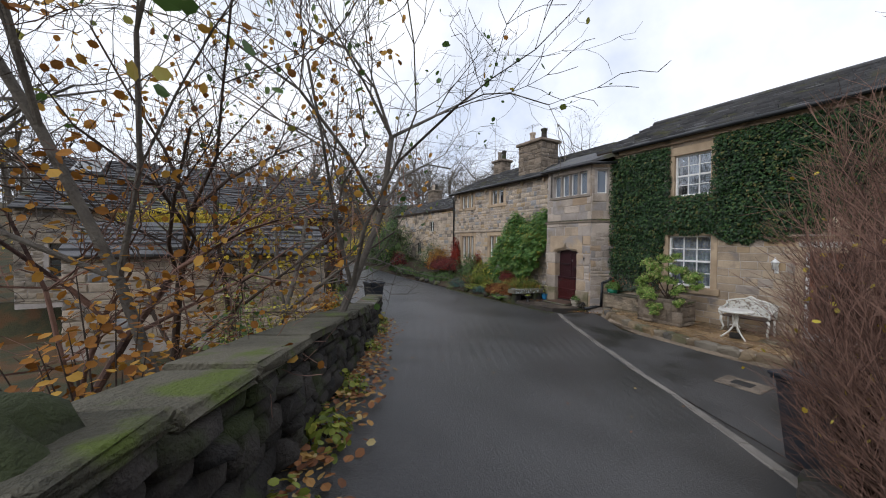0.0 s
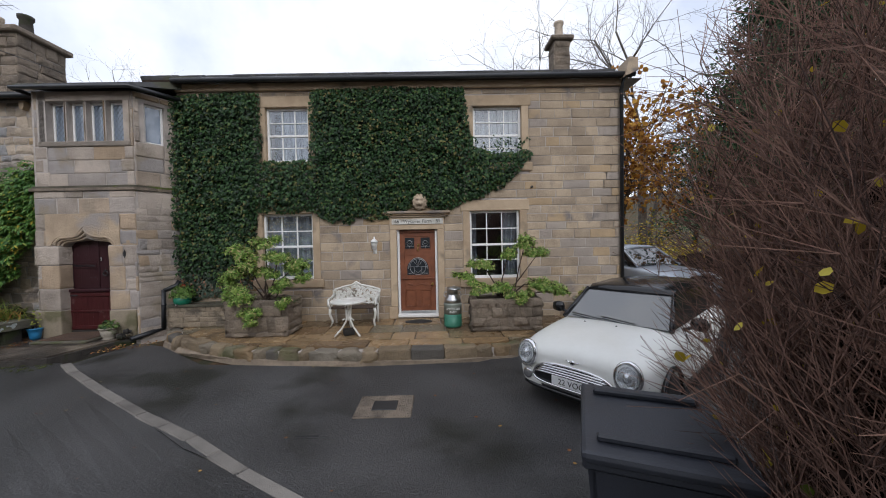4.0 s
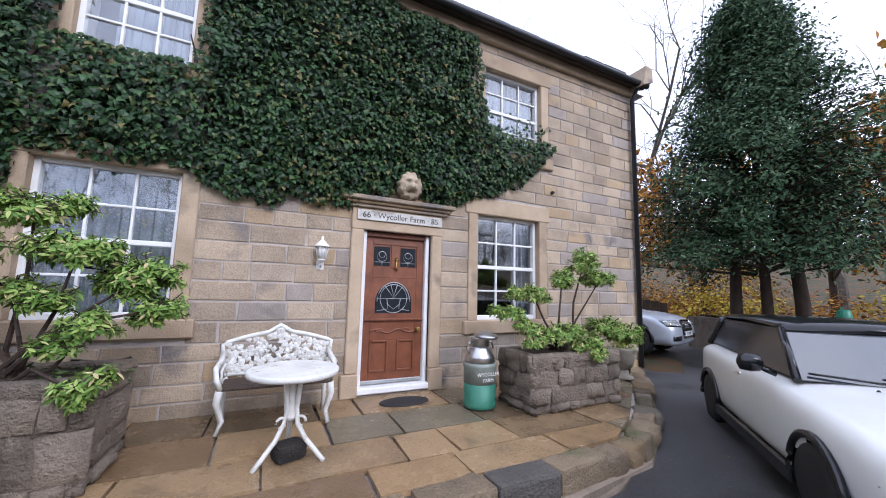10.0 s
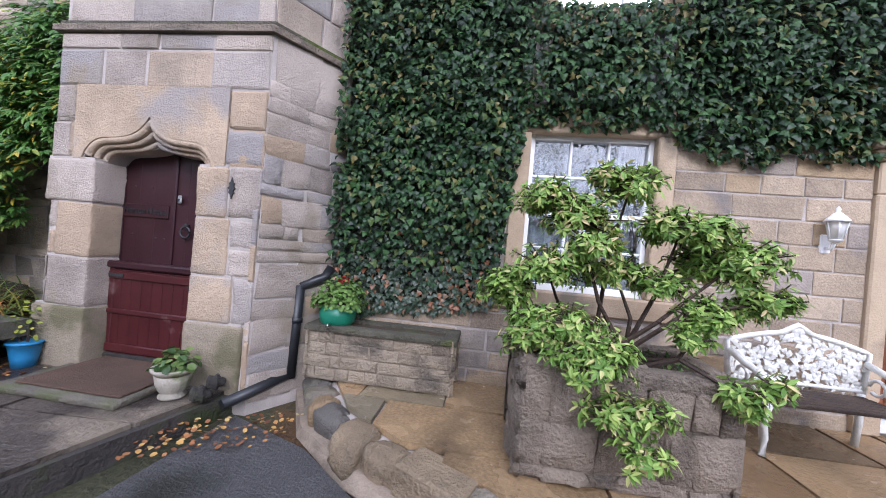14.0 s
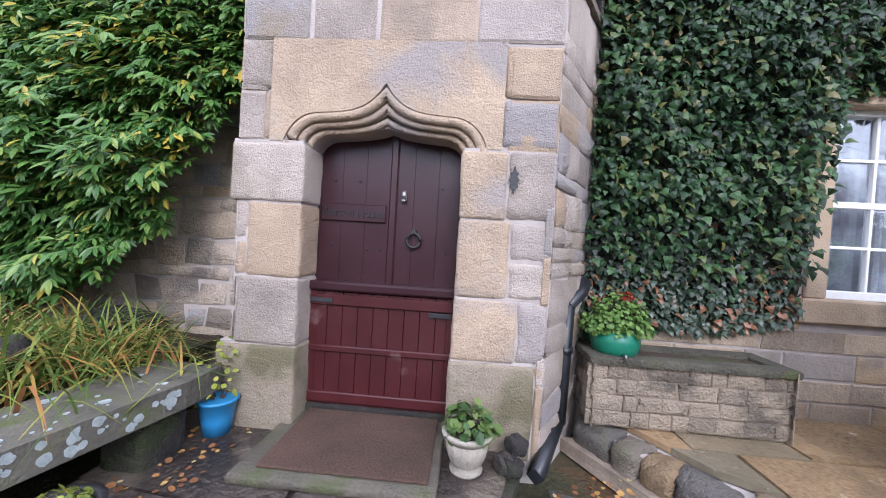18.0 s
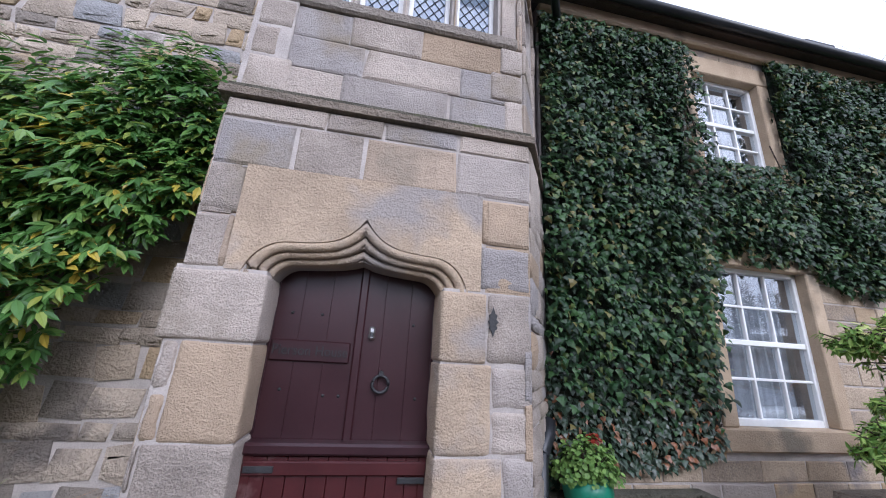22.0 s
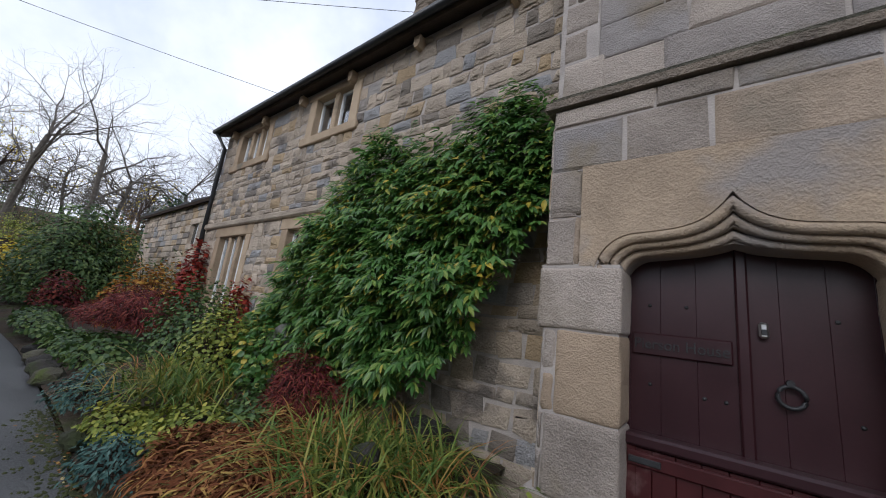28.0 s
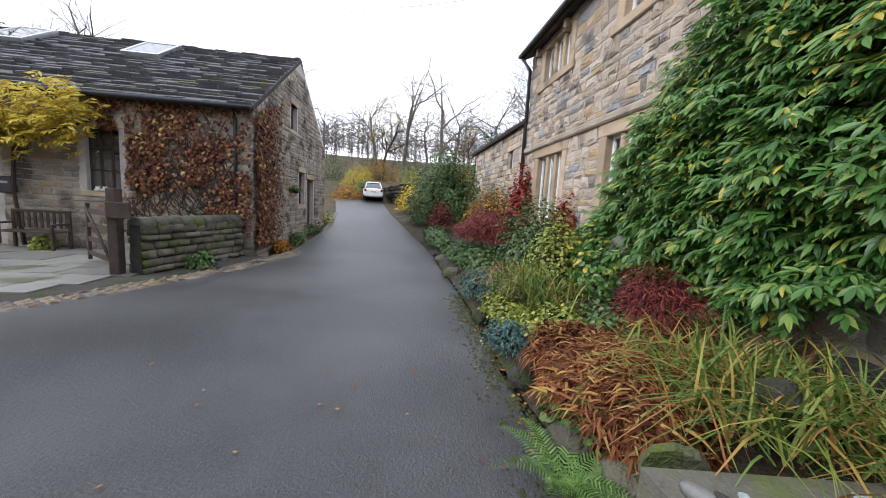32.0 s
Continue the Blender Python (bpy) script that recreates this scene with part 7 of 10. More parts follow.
for k in range(90):
    r = rnd.choice((0.008, 0.012, 0.018, 0.026)) * rnd.uniform(0.8, 1.2)
    n = 12
    if k < 52:
        c = edge_a + along * rnd.uniform(0.05, 1.2) + Vector((0, 0, rnd.uniform(0.23, 0.335)))
        u_, v_, w_ = along, Vector((0, 0, 1)), outw
    else:
        c = edge_a + along * rnd.uniform(0.05, 1.2) - outw * rnd.uniform(0.03, 0.4) + Vector((0, 0, 0.36))
        u_, v_, w_ = along, outw, Vector((0, 0, 1))
    rr = [r * rnd.uniform(0.82, 1.15) for _ in range(n)]
    f_ = [spots_bm.verts.new(c + w_ * (0.002 + 0.00004 * k) + (u_ * math.cos(6.283 * i / n) + v_ * math.sin(6.283 * i / n)) * rr[i]) for i in range(n)]
    b_ = [spots_bm.verts.new(v.co - w_ * 0.006) for v in f_]
    spots_bm.faces.new(f_)
    for i in range(n):
        spots_bm.faces.new((f_[i], f_[(i + 1) % n], b_[(i + 1) % n], b_[i]))
bmesh.ops.recalc_face_normals(spots_bm, faces=spots_bm.faces)
tagged(part("lichen", spots_bm, LICHENSPOT, slabseat), kind="stuff")
shoe = thing("shoe_ornament", "grey stone shoe-shaped ornament on the lichened slab", "ornament", (-8.95, -2.2, 0.362), 200)
bm = bmesh.new()
bmesh.ops.create_uvsphere(bm, u_segments=18, v_segments=12, radius=0.1)
for v in bm.verts:
    heel = max(0.0, -v.co.x * 9)
    v.co = Vector((v.co.x * 1.05, v.co.y * (0.42 + 0.06 * v.co.x * 10), max(v.co.z * (0.36 + 0.22 * heel), -0.02) + 0.02))
part("body", bm, GREYFLAG, shoe)
# solid dark disc standing in for the shaded hollow of the shoe
part("opening", lathe([(0.026, 0.0), (0.03, 0.006), (0.022, 0.008)], 12, m=pose(-0.045, 0, 0.068) @ Matrix.Diagonal((1.2, 0.8, 1, 1))), DARKSTONE, shoe)


def rough_slab(width, height, thick, seed, amount=0.012):
    """An upright split stone with an uneven shouldered outline."""
    rnd = random.Random(seed)
    w = width / 2
    line = [(-w, 0), (w, 0), (w * rnd.uniform(0.9, 1.05), height * 0.45), (w * rnd.uniform(0.75, 0.95), height * 0.8), (w * rnd.uniform(0.3, 0.6), height * rnd.uniform(0.92, 1.0)), (-w * rnd.uniform(0.2, 0.5), height), (-w * rnd.uniform(0.75, 0.95), height * 0.75), (-w * 1.02, height * 0.35)]
    bm = prism(line, -thick / 2, thick / 2)
    bmesh.ops.triangulate(bm, faces=[f for f in bm.faces if len(f.verts) > 4])
    bm = worn(bm, amount, 14.0, seed, 3)
    for f in bm.faces:
        f.smooth = False
    return bm


for wd, ht, th, m, mt, lb in ((0.28, 0.22, 0.05, pose(-9.28, -2.06, 0.19, 16, 4, 62), MOSSCOPE, "upright split grey stone leaning behind the slab"),
                              (0.75, 1.15, 0.14, pose(-12.35, -0.5, 0.15, 10, 28, 8), GREYFLAG, "pale leaning stone slab behind the red maple"),
                              (0.8, 0.95, 0.2, pose(-10.55, -0.35, 0.2, -12, 0, 10), TROUGHSTONE, "rough brown stone propped against the cottage wall"),
                              (0.5, 0.5, 0.26, pose(-10.75, -0.7, 0.2, -14, 6, -20), TROUGHSTONE, "mossy upright boulder under the red maple")):
    bm = rough_slab(wd, ht, th, int(wd * 100))
    st = tagged(part("standing_stone", bm, mt), lb, "stone")
    st.matrix_basis = m
orn = thing("carved_ornament", "dark weathered carved stone ornament among the irises", "ornament", (-9.46, -1.29, 0.25))
bm = lathe([(0.11, 0.0), (0.12, 0.05), (0.08, 0.1), (0.1, 0.18), (0.12, 0.25), (0.09, 0.31), (0.05, 0.35), (0.02, 0.36)], 16)
part("body", worn(bm, 0.02, 11, 5, 1), DARKSTONE, orn)
for k, (x, y, s) in enumerate(((-9.55, -2.05, 0.2), (-9.9, -2.15, 0.16), (-10.9, -2.2, 0.13), (-9.35, -1.15, 0.16), (-12.0, -2.1, 0.14), (-12.7, -2.15, 0.16), (-16.0, -2.1, 0.2), (-16.6, -2.12, 0.22), (-17.3, -2.1, 0.2), (-18.0, -2.1, 0.2), (-18.7, -2.08, 0.2), (-9.7, -0.4, 0.3), (-11.3, -1.95, 0.15), (-11.9, -1.5, 0.2), (-12.35, -2.0, 0.14), (-9.95, -2.15, 0.2))):
    bm = bmesh.new()
    bmesh.ops.create_icosphere(bm, subdivisions=2, radius=s)
    for v in bm.verts:
        v.co += v.co.normalized() * s * 0.35 * noise.noise(v.co * (2.2 / s * 0.5) + Vector((k * 3, 0, 0)))
        v.co.z *= 0.75
    bmesh.ops.translate(bm, vec=(x, y, (0.1 if y > -1.9 else -0.12) + (0.3 if s > 0.25 else 0)), verts=bm.verts)
    tagged(part("edging_stone", bm, DARKSTONE if k % 3 else MOSSCOPE), "mossy rough edging stone in the garden bed", "stone", group="garden edging stones")

for k, (x, y, n) in enumerate(((-9.5, -1.35, 150), (-9.75, -0.75, 120), (-9.2, -0.95, 90), (-10.1, -1.15, 90), (-12.9, -1.5, 120), (-12.3, -1.3, 90), (-13.4, -1.35, 80))):
    blades("iris_clump", "arching green and tawny strap leaves", (x, y, 0.28 if x > -11 else 0.2), int(n * 2.1), 90 + k, 0.9, (0.5, 0.4), BLADE)
mound("bracken", "collapsed rusty brown fern fronds", (-10.55, -1.55, 0.05), (0.95, 0.65, 0.36), 101, RUST, "blade", 0.17, 9000, flat=0.8)
mound("bracken", "collapsed rusty brown fern fronds", (-9.95, -1.75, 0.05), (0.5, 0.4, 0.34), 102, RUST, "blade", 0.16, 3400, flat=0.8)
mound("bracken", "rusty fern behind the red maple", (-10.9, -0.9, 0.25), (0.5, 0.4, 0.3), 103, RUST, "blade", 0.15, 2000, flat=0.6)
mound("japanese_maple", "small dark red cut-leaf maple", (-11.0, -0.8, 0.42), (0.62, 0.38, 0.58), 104, REDLEAF, "blade", 0.09, 4200, "shrub", 0.5)
mound("juniper", "blue-green spreading juniper on the bed edge", (-11.55, -2.1, -0.05), (0.42, 0.32, 0.3), 105, BLUEGREEN, "lance", 0.06, 900, "shrub")
mound("juniper", "blue-green spreading juniper on the bed edge", (-13.9, -1.95, -0.05), (0.6, 0.42, 0.45), 106, BLUEGREEN, "lance", 0.06, 1300, "shrub")
mound("groundcover", "lime and yellow low groundcover leaves", (-11.6, -1.45, 0.1), (0.7, 0.6, 0.28), 107, LIMELEAF, "round", 0.05, 1500)
mound("groundcover", "lime and yellow low groundcover leaves", (-12.5, -1.85, 0.0), (0.6, 0.4, 0.25), 108, LIMELEAF, "round", 0.05, 1100)
mound("groundcover", "mid-green leafy groundcover in the bed", (-11.2, -0.95, 0.2), (0.9, 0.5, 0.35), 109, MIDGREEN, "round", 0.055, 1700)
mound("groundcover", "mid-green leafy groundcover in the bed", (-10.2, -2.05, -0.1), (0.5, 0.25, 0.22), 110, MIDGREEN, "round", 0.07, 350)
mound("yellow_shrub", "yellow-leaved autumn garden shrub", (-13.2, -0.85, 0.4), (0.6, 0.5, 1.0), 111, LIMELEAF, "round", 0.055, 1700, "shrub")
mound("yellow_shrub", "yellow-green leaved shrub in the garden bed", (-12.3, -0.6, 0.4), (0.6, 0.45, 0.9), 112, CLIMBLEAF, "round", 0.08, 1100, "shrub")
mound("green_shrub", "rounded green privet-like garden shrub", (-14.6, -0.7, 0.35), (0.95, 0.75, 1.4), 113, MIDGREEN, "round", 0.06, 3200, "shrub")
mound("japanese_maple", "spreading dark red maple dome", (-17.0, -1.0, 0.7), (1.5, 0.9, 0.75), 114, REDLEAF, "blade", 0.13, 6500, "shrub", 0.6)
mound("green_shrub", "dark green shrub under the red maple", (-16.4, -1.4, 0.0), (1.3, 0.55, 0.6), 115, MIDGREEN, "round", 0.08, 1600, "shrub")
mound("groundcover", "leafy green border along the lane", (-18.3, -1.6, 0.0), (1.6, 0.45, 0.4), 116, MIDGREEN, "round", 0.08, 1500)
mound("groundcover", "leafy green border along the lane", (-22, -1.9, 0.1), (2.6, 0.5, 0.5), 117, MIDGREEN, "round", 0.09, 1500)
mound("orange_shrub", "orange-brown autumn shrub with yellow flowers", (-18.6, -0.5, 0.5), (1.1, 0.9, 1.6), 118, ORANGELEAF, "round", 0.08, 2200, "shrub")
mound("green_shrub", "grey-green mixed shrub by the low house", (-21, 0.2, 0.5), (1.7, 1.2, 1.9), 119, MIDGREEN, "lance", 0.1, 3000, "shrub")
mound("green_shrub", "tall loose green shrub on the verge", (-27, -0.9, 0.5), (2.2, 1.9, 3.9), 120, MIDGREEN, "lance", 0.2, 11000, "shrub")
mound("yellow_shrub", "golden autumn shrub on the verge", (-31.5, -2.6, 1.0), (1.5, 1.0, 1.8), 121, YELLOWLEAF, "round", 0.12, 1100, "shrub")
mound("red_shrub", "dark red shrub on the verge", (-23.5, -1.5, 0.6), (0.9, 0.6, 1.0), 122, REDLEAF, "round", 0.08, 1100, "shrub")
mound("red_creeper", "scarlet creeper on the cottage corner", (-16.9, -0.25, 1.0), (0.45, 0.3, 1.6), 123, SCARLET, "ivy", 0.1, 900, "climber")
mound("red_creeper", "scarlet creeper under the cottage windows", (-14.4, -0.25, 0.8), (0.4, 0.25, 1.0), 124, SCARLET, "ivy", 0.09, 400, "climber")
for k, (x, y, z, s) in enumerate(((-9.72, -2.38, -0.2, 0.52), (-9.5, -2.3, -0.15, 0.34), (-10.1, -2.12, -0.02, 0.36), (-10.35, -1.95, 0.1, 0.3), (-10.5, -0.85, 0.55, 0.3), (-9.95, -2.0, 0.1, 0.28))):
    rs = np.random.RandomState(200 + k)
    fern = thing("fern", "fresh green fern with arching fronds", "plant", (x, y, z))
    P, N, TP, S = [], [], [], []
    for q in range(8):
        a = q * 0.8 + rs.uniform(-0.2, 0.2)
        out = np.array([math.cos(a), math.sin(a), 0])
        side = np.array([-math.sin(a), math.cos(a), 0])
        for i in range(26):
            f = i / 26
            c = out * s * f + np.array([0, 0, s * (0.9 * f - 0.75 * f * f) + 0.03])
            for sg in (-1, 1):
                P.append(c); TP.append(side * sg + out * 0.5); N.append(np.array([0, 0, 1.0]) - out * 0.3); S.append(s * 0.27 * (1 - f * 0.9) * min(1, 0.5 + f * 3))
    stuff(leaf_cloud("fronds", P, N, TP, S, "blade"), "fronds", FERN, fern)


# ---- moss on the lane edge and round the apron ----
rnd = random.Random(29)
mv, mf = [], []
for k in range(1300):
    if k < 1050:
        x = rnd.uniform(-14.5, -9.0)
        y = float(np.interp(x, [-33, -25, -20, -14, -11.2, -9.0], [-4.0, -2.85, -2.25, -2.15, -2.25, -2.2])) - abs(rnd.gauss(0.06, 0.16))
        z = gz(x, y) + 0.014
    else:
        x, y = rnd.uniform(-9.0, -6.6), -2.2 - abs(rnd.gauss(0.1, 0.1)) - 0.1 * (x > -8.3 and x < -7.4)
        z = gz(x, y) + 0.026
    r, n = rnd.uniform(0.006, 0.022) * rnd.choice((0.6, 1, 1.3)), 8
    base = len(mv)
    mv.append((x, y, z + 0.008))
    for ring_r, dz in ((0.6, 0.006), (1.0, -0.004)):
        for i in range(n):
            q = r * ring_r * rnd.uniform(0.7, 1.3)
            mv.append((x + 1.5 * q * math.cos(6.283 * i / n), y + q * math.sin(6.283 * i / n), z + dz))
    for i in range(n):
        j = (i + 1) % n
        mf.append((base, base + 1 + i, base + 1 + j))
        mf.append((base + 1 + i, base + 1 + n + i, base + 1 + n + j, base + 1 + j))
tagged(stuff(npmesh("moss_patches", mv, mf), "moss_patches", MOSS), "green moss patches along the damp lane edge", "moss")
P, N, TP, S = [], [], [], []
for k in range(150):
    x = rnd.uniform(-14, -8.7)
    y = -2.2 - abs(rnd.gauss(0.02, 0.14))
    P.append((x, y, gz(x, y) + 0.03)); N.append((rnd.gauss(0, 0.3), rnd.gauss(0, 0.3), 1)); TP.append((rnd.gauss(0, 1), rnd.gauss(0, 1), 0)); S.append(rnd.uniform(0.02, 0.04))
tagged(stuff(leaf_cloud("edge_litter", P, N, TP, S, "round"), "edge_litter", FALLEN), "small fallen leaves along the bed edge", "leaves")


# ---- river wall on the lane ----
WALL = [(7.0, -15.3), (3.4, -13.6), (1.2, -12.6), (-2.2, -11.05), (-5.0, -9.8), (-8.6, -8.3)]
rwall = thing("lane_wall", "low dark damp dry-stone wall with mossy flat copings", "wall", kind="structure")
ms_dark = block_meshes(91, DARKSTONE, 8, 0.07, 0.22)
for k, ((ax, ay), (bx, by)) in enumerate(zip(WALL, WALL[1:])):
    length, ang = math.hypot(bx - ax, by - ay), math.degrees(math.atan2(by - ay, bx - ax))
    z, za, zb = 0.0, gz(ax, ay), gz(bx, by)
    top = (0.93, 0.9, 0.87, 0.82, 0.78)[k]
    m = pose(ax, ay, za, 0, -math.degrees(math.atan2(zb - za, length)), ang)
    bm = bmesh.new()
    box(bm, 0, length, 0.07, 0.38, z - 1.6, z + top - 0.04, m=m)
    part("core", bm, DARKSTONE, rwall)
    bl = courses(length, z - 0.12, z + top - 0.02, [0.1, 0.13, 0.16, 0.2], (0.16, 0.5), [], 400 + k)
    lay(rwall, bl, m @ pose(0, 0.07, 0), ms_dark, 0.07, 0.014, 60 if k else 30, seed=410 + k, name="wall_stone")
    rnd = random.Random(420 + k)
    u = 0.0
    while u < length - 0.02:
        w = min(rnd.uniform(0.45, 0.95), length - u)
        bm = bmesh.new()
        box(bm, u + 0.008, u + w - 0.008, -0.05, 0.46, z + top - 0.03, z + top + rnd.uniform(0.05, 0.09), 0.025, seg=2)
        for v in bm.verts:
            v.co += Vector((rnd.uniform(-0.008, 0.008), rnd.uniform(-0.02, 0.02), rnd.uniform(-0.012, 0.012)))
        bmesh.ops.transform(bm, matrix=m, verts=bm.verts)
        part("coping_stone", bm, MOSSCOPE if rnd.random() < 0.75 else KERBSTONE, rwall)
        u += w
rs = np.random.RandomState(33)
# leaf litter and weeds along the wall foot
P, N, TP, S = [], [], [], []
for k in range(1500):
    f = rs.rand()
    i = min(int(f * 5), 4)
    g = rs.rand()
    x, y = WALL[i][0] + (WALL[i + 1][0] - WALL[i][0]) * g, WALL[i][1] + (WALL[i + 1][1] - WALL[i][1]) * g
    o = abs(rs.normal(0, 0.22)) + 0.03
    x, y = x + 0.4 * o, y + 0.9 * o
    P.append((x, y, gz(x, y) + 0.03 + 0.03 * rs.rand()))
    N.append((rs.normal(0, 0.3), rs.normal(0, 0.3), 1)); TP.append((rs.normal(), rs.normal(), 0)); S.append(rs.uniform(0.05, 0.1))
tagged(stuff(leaf_cloud("leaf_litter", P, N, TP, S, "round"), "leaf_litter", FALLEN), "brown and yellow fallen leaves along the wall foot", "leaves")
P, N, TP, S = [], [], [], []
for k in range(150):
    x, y = rs.uniform(-12, 3), rs.uniform(-9.5, -2.6)
    P.append((x, y, gz(x, y) + 0.032)); N.append((rs.normal(0, 0.12), rs.normal(0, 0.12), 1)); TP.append((rs.normal(), rs.normal(), 0)); S.append(rs.uniform(0.025, 0.05))
for k in range(150):
    a = rs.uniform(0, 1)
    x, y = -6.6 + 0.9 * a + rs.normal(0, 0.1), -1.25 - rs.rand() * 0.5 + 0.5 * a
    P.append((x, y, -0.21 + 0.02 * rs.rand())); N.append((rs.normal(0, 0.25), rs.normal(0, 0.25), 1)); TP.append((rs.normal(), rs.normal(), 0)); S.append(rs.uniform(0.025, 0.055))
for k in range(60):
    x, y = rs.uniform(-8.7, -8.2), rs.uniform(-1.6, -0.8)
    P.append((x, y, -0.085)); N.append((rs.normal(0, 0.2), rs.normal(0, 0.2), 1)); TP.append((rs.normal(), rs.normal(), 0)); S.append(rs.uniform(0.025, 0.05))
tagged(stuff(leaf_cloud("fallen_leaves", P, N, TP, S, "round"), "fallen_leaves", FALLEN), "scattered fallen autumn leaves on the asphalt and apron", "leaves")
for k, (x, y) in enumerate(((0.6, -12.15), (-0.4, -11.7), (-1.6, -11.2), (-4.2, -10.1), (-6.3, -9.15), (-7.6, -8.6))):
    mound("weed", "yellowing green weeds at the wall foot", (x, y, gz(x, y)), (0.35, 0.22, 0.24), 300 + k, LIMELEAF, "round", 0.07, 130)


# ---- trees ----
def tree(name, label, at, seed, height, spread, r, levels, bark, leaf=None, n_leaf=0, leaf_size=0.07, lean=(0, 0), fork=3, shrink=0.62, up=0.55):
    t = thing(name, label, "tree", at)
    a, b, ra, rb, ends = branching(seed, (0, 0, 0), height, spread, levels, lean, r, fork, 0.0, up, shrink)
    big = ra > r * 0.33
    mesh_ob("trunk", sticks("trunk", a[big], b[big], ra[big], rb[big], 8), bark, t)
    stuff(sticks("branchwork", a[~big], b[~big], np.maximum(ra[~big], 0.004), np.maximum(rb[~big], 0.003), 3), "branchwork", bark, t)
    if leaf is not None and n_leaf:
        rs = np.random.RandomState(seed + 1)
        e = np.array([q[0] for q in ends])
        k = rs.randint(0, len(e), n_leaf)
        p = e[k] + rs.normal(0, 0.08, (n_leaf, 3))
        ok = p[:, 2] > 0.4
        p = p[ok]
        m = len(p)
        stuff(leaf_cloud("leaves", p, rs.normal(0, 1, (m, 3)) + [0, 0, 0.6], rs.normal(0, 1, (m, 3)) + [0, 0, -0.6], rs.uniform(0.7, 1.3, m) * leaf_size, "round"), "leaves", leaf, t)
    return t


ALDER = leafy("alder_leaf", [(0.0, (0.04, 0.09, 0.02)), (0.6, (0.09, 0.16, 0.04)), (0.85, (0.3, 0.28, 0.05)), (1.0, (0.45, 0.2, 0.05))], 0.5, 0.3, 0.3)
tree("riverside_tree", "slim bare alder with a few green leaves behind the wall", (-1.3, -12.95, -0.6), 501, 5.4, 0.55, 0.055, 4, BARK, ALDER, 420, 0.12, (-0.15, 0.2), 2)
tree("riverside_tree", "slim bare alder behind the wall", (-9.0, -12.6, -1.0), 502, 4.8, 0.7, 0.075, 4, DARKBARK, ALDER, 120, 0.1, (0.1, 0.05), 3)
tree("riverside_tree", "thin autumn tree with orange leaves by the river", (-3.6, -13.4, -1.3), 503, 4.2, 0.8, 0.06, 4, DARKBARK, ORANGELEAF, 700, 0.09, (0.05, 0.1), 3)
tree("riverside_tree", "multi-stemmed bare tree by the river", (-4.6, -12.2, -1.2), 504, 4.6, 0.8, 0.065, 4, BARK, ALDER, 150, 0.1, (-0.1, 0.0), 3)
tree("riverside_tree", "tangled young tree with yellow leaves by the river", (-7.6, -12.8, -1.2), 505, 3.4, 0.9, 0.07, 4, DARKBARK, YELLOWLEAF, 700, 0.1, (0.0, 0.1), 3)
tree("riverside_tree", "thicket of brown twigs by the river", (-2.6, -14.6, -1.2), 506, 3.6, 0.95, 0.06, 4, REDTWIG, ORANGELEAF, 500, 0.09, (0.05, 0.1), 3)
tree("riverside_tree", "slender ash leaning over the wall", (-2.4, -11.85, -0.6), 507, 5.0, 0.6, 0.07, 4, BARK, ALDER, 160, 0.11, (0.02, 0.06), 3)
for k, (x, y, r, h, lf) in enumerate(((-3.0, -12.6, 1.3, 1.5, ORANGELEAF), (-6.2, -12.2, 1.4, 1.6, LIMELEAF), (-8.2, -10.1, 0.7, 1.1, ORANGELEAF), (-0.2, -13.4, 1.0, 1.3, MIDGREEN), (-8.5, -9.7, 0.6, 0.9, LIMELEAF))):
    mound("undergrowth", "tangled autumn undergrowth behind the wall", (x, y, -1.0), (r, r * 0.8, h + 1.0), 520 + k, lf, "round", 0.08, 1300, "shrub")

# river-side outbuilding
outb = thing("outbuilding", "low mossy stone outbuilding with a slab roof", "outbuilding", kind="structure")
om = pose(-9.4, -16.2, 0.35, 0, 0, 90)
OL = 6.2
bm = bmesh.new()
box(bm, 0, OL, 0, 1.9, -1.0, 1.6, m=om)
part("wall", bm, MORTAR, outb)
lay(outb, courses(OL, -0.6, 1.6, [0.2, 0.25, 0.3], (0.3, 0.7), [], 531), om, block_meshes(531, RUBBLE, 6, 0.06, 0.15), 0.04, 0.014, 80, lambda b: -b[0], seed=531)
lay(outb, courses(1.9, -0.6, 1.6, [0.2, 0.25, 0.3], (0.3, 0.7), [], 532), om @ pose(OL, 0, 0, 0, 0, 90), block_meshes(532, RUBBLE, 6, 0.06, 0.15), 0.04, 0.014, 60, seed=532)
bm = bmesh.new()
prism([(0, 1.6), (1.9, 1.6), (1.9, 2.45)], 0, OL - 0.02, bm)
bmesh.ops.transform(bm, matrix=om @ Matrix(((0, 1, 0, 0), (1, 0, 0, 0), (0, 0, 1, 0), (0, 0, 0, 1))), verts=bm.verts)
bmesh.ops.recalc_face_normals(bm, faces=bm.faces)
part("gable", bm, RUBBLE, outb)
oc, osn = math.cos(math.radians(24)), math.sin(math.radians(24))
orm = om @ Matrix(((1, 0, 0, -0.1), (0, osn, oc, -0.22), (0, -oc, osn, 1.6), (0, 0, 0, 1)))
bm = bmesh.new()
box(bm, 0, OL + 0.25, 0.0, 0.06, 0, 2.4, m=orm)
part("roof", bm, DARKBARK, outb)
lay(outb, [(a, b, c0, d + 0.03) for a, b, c0, d in courses(OL + 0.25, 0, 2.4, [0.3, 0.36], (0.4, 0.9), [], 533)], orm, block_meshes(533, SLATE, 6, 0.02, 0.14, True), 0.06, 0.01, 60, seed=533, name="slate", stuff="slates")
bm = bmesh.new()
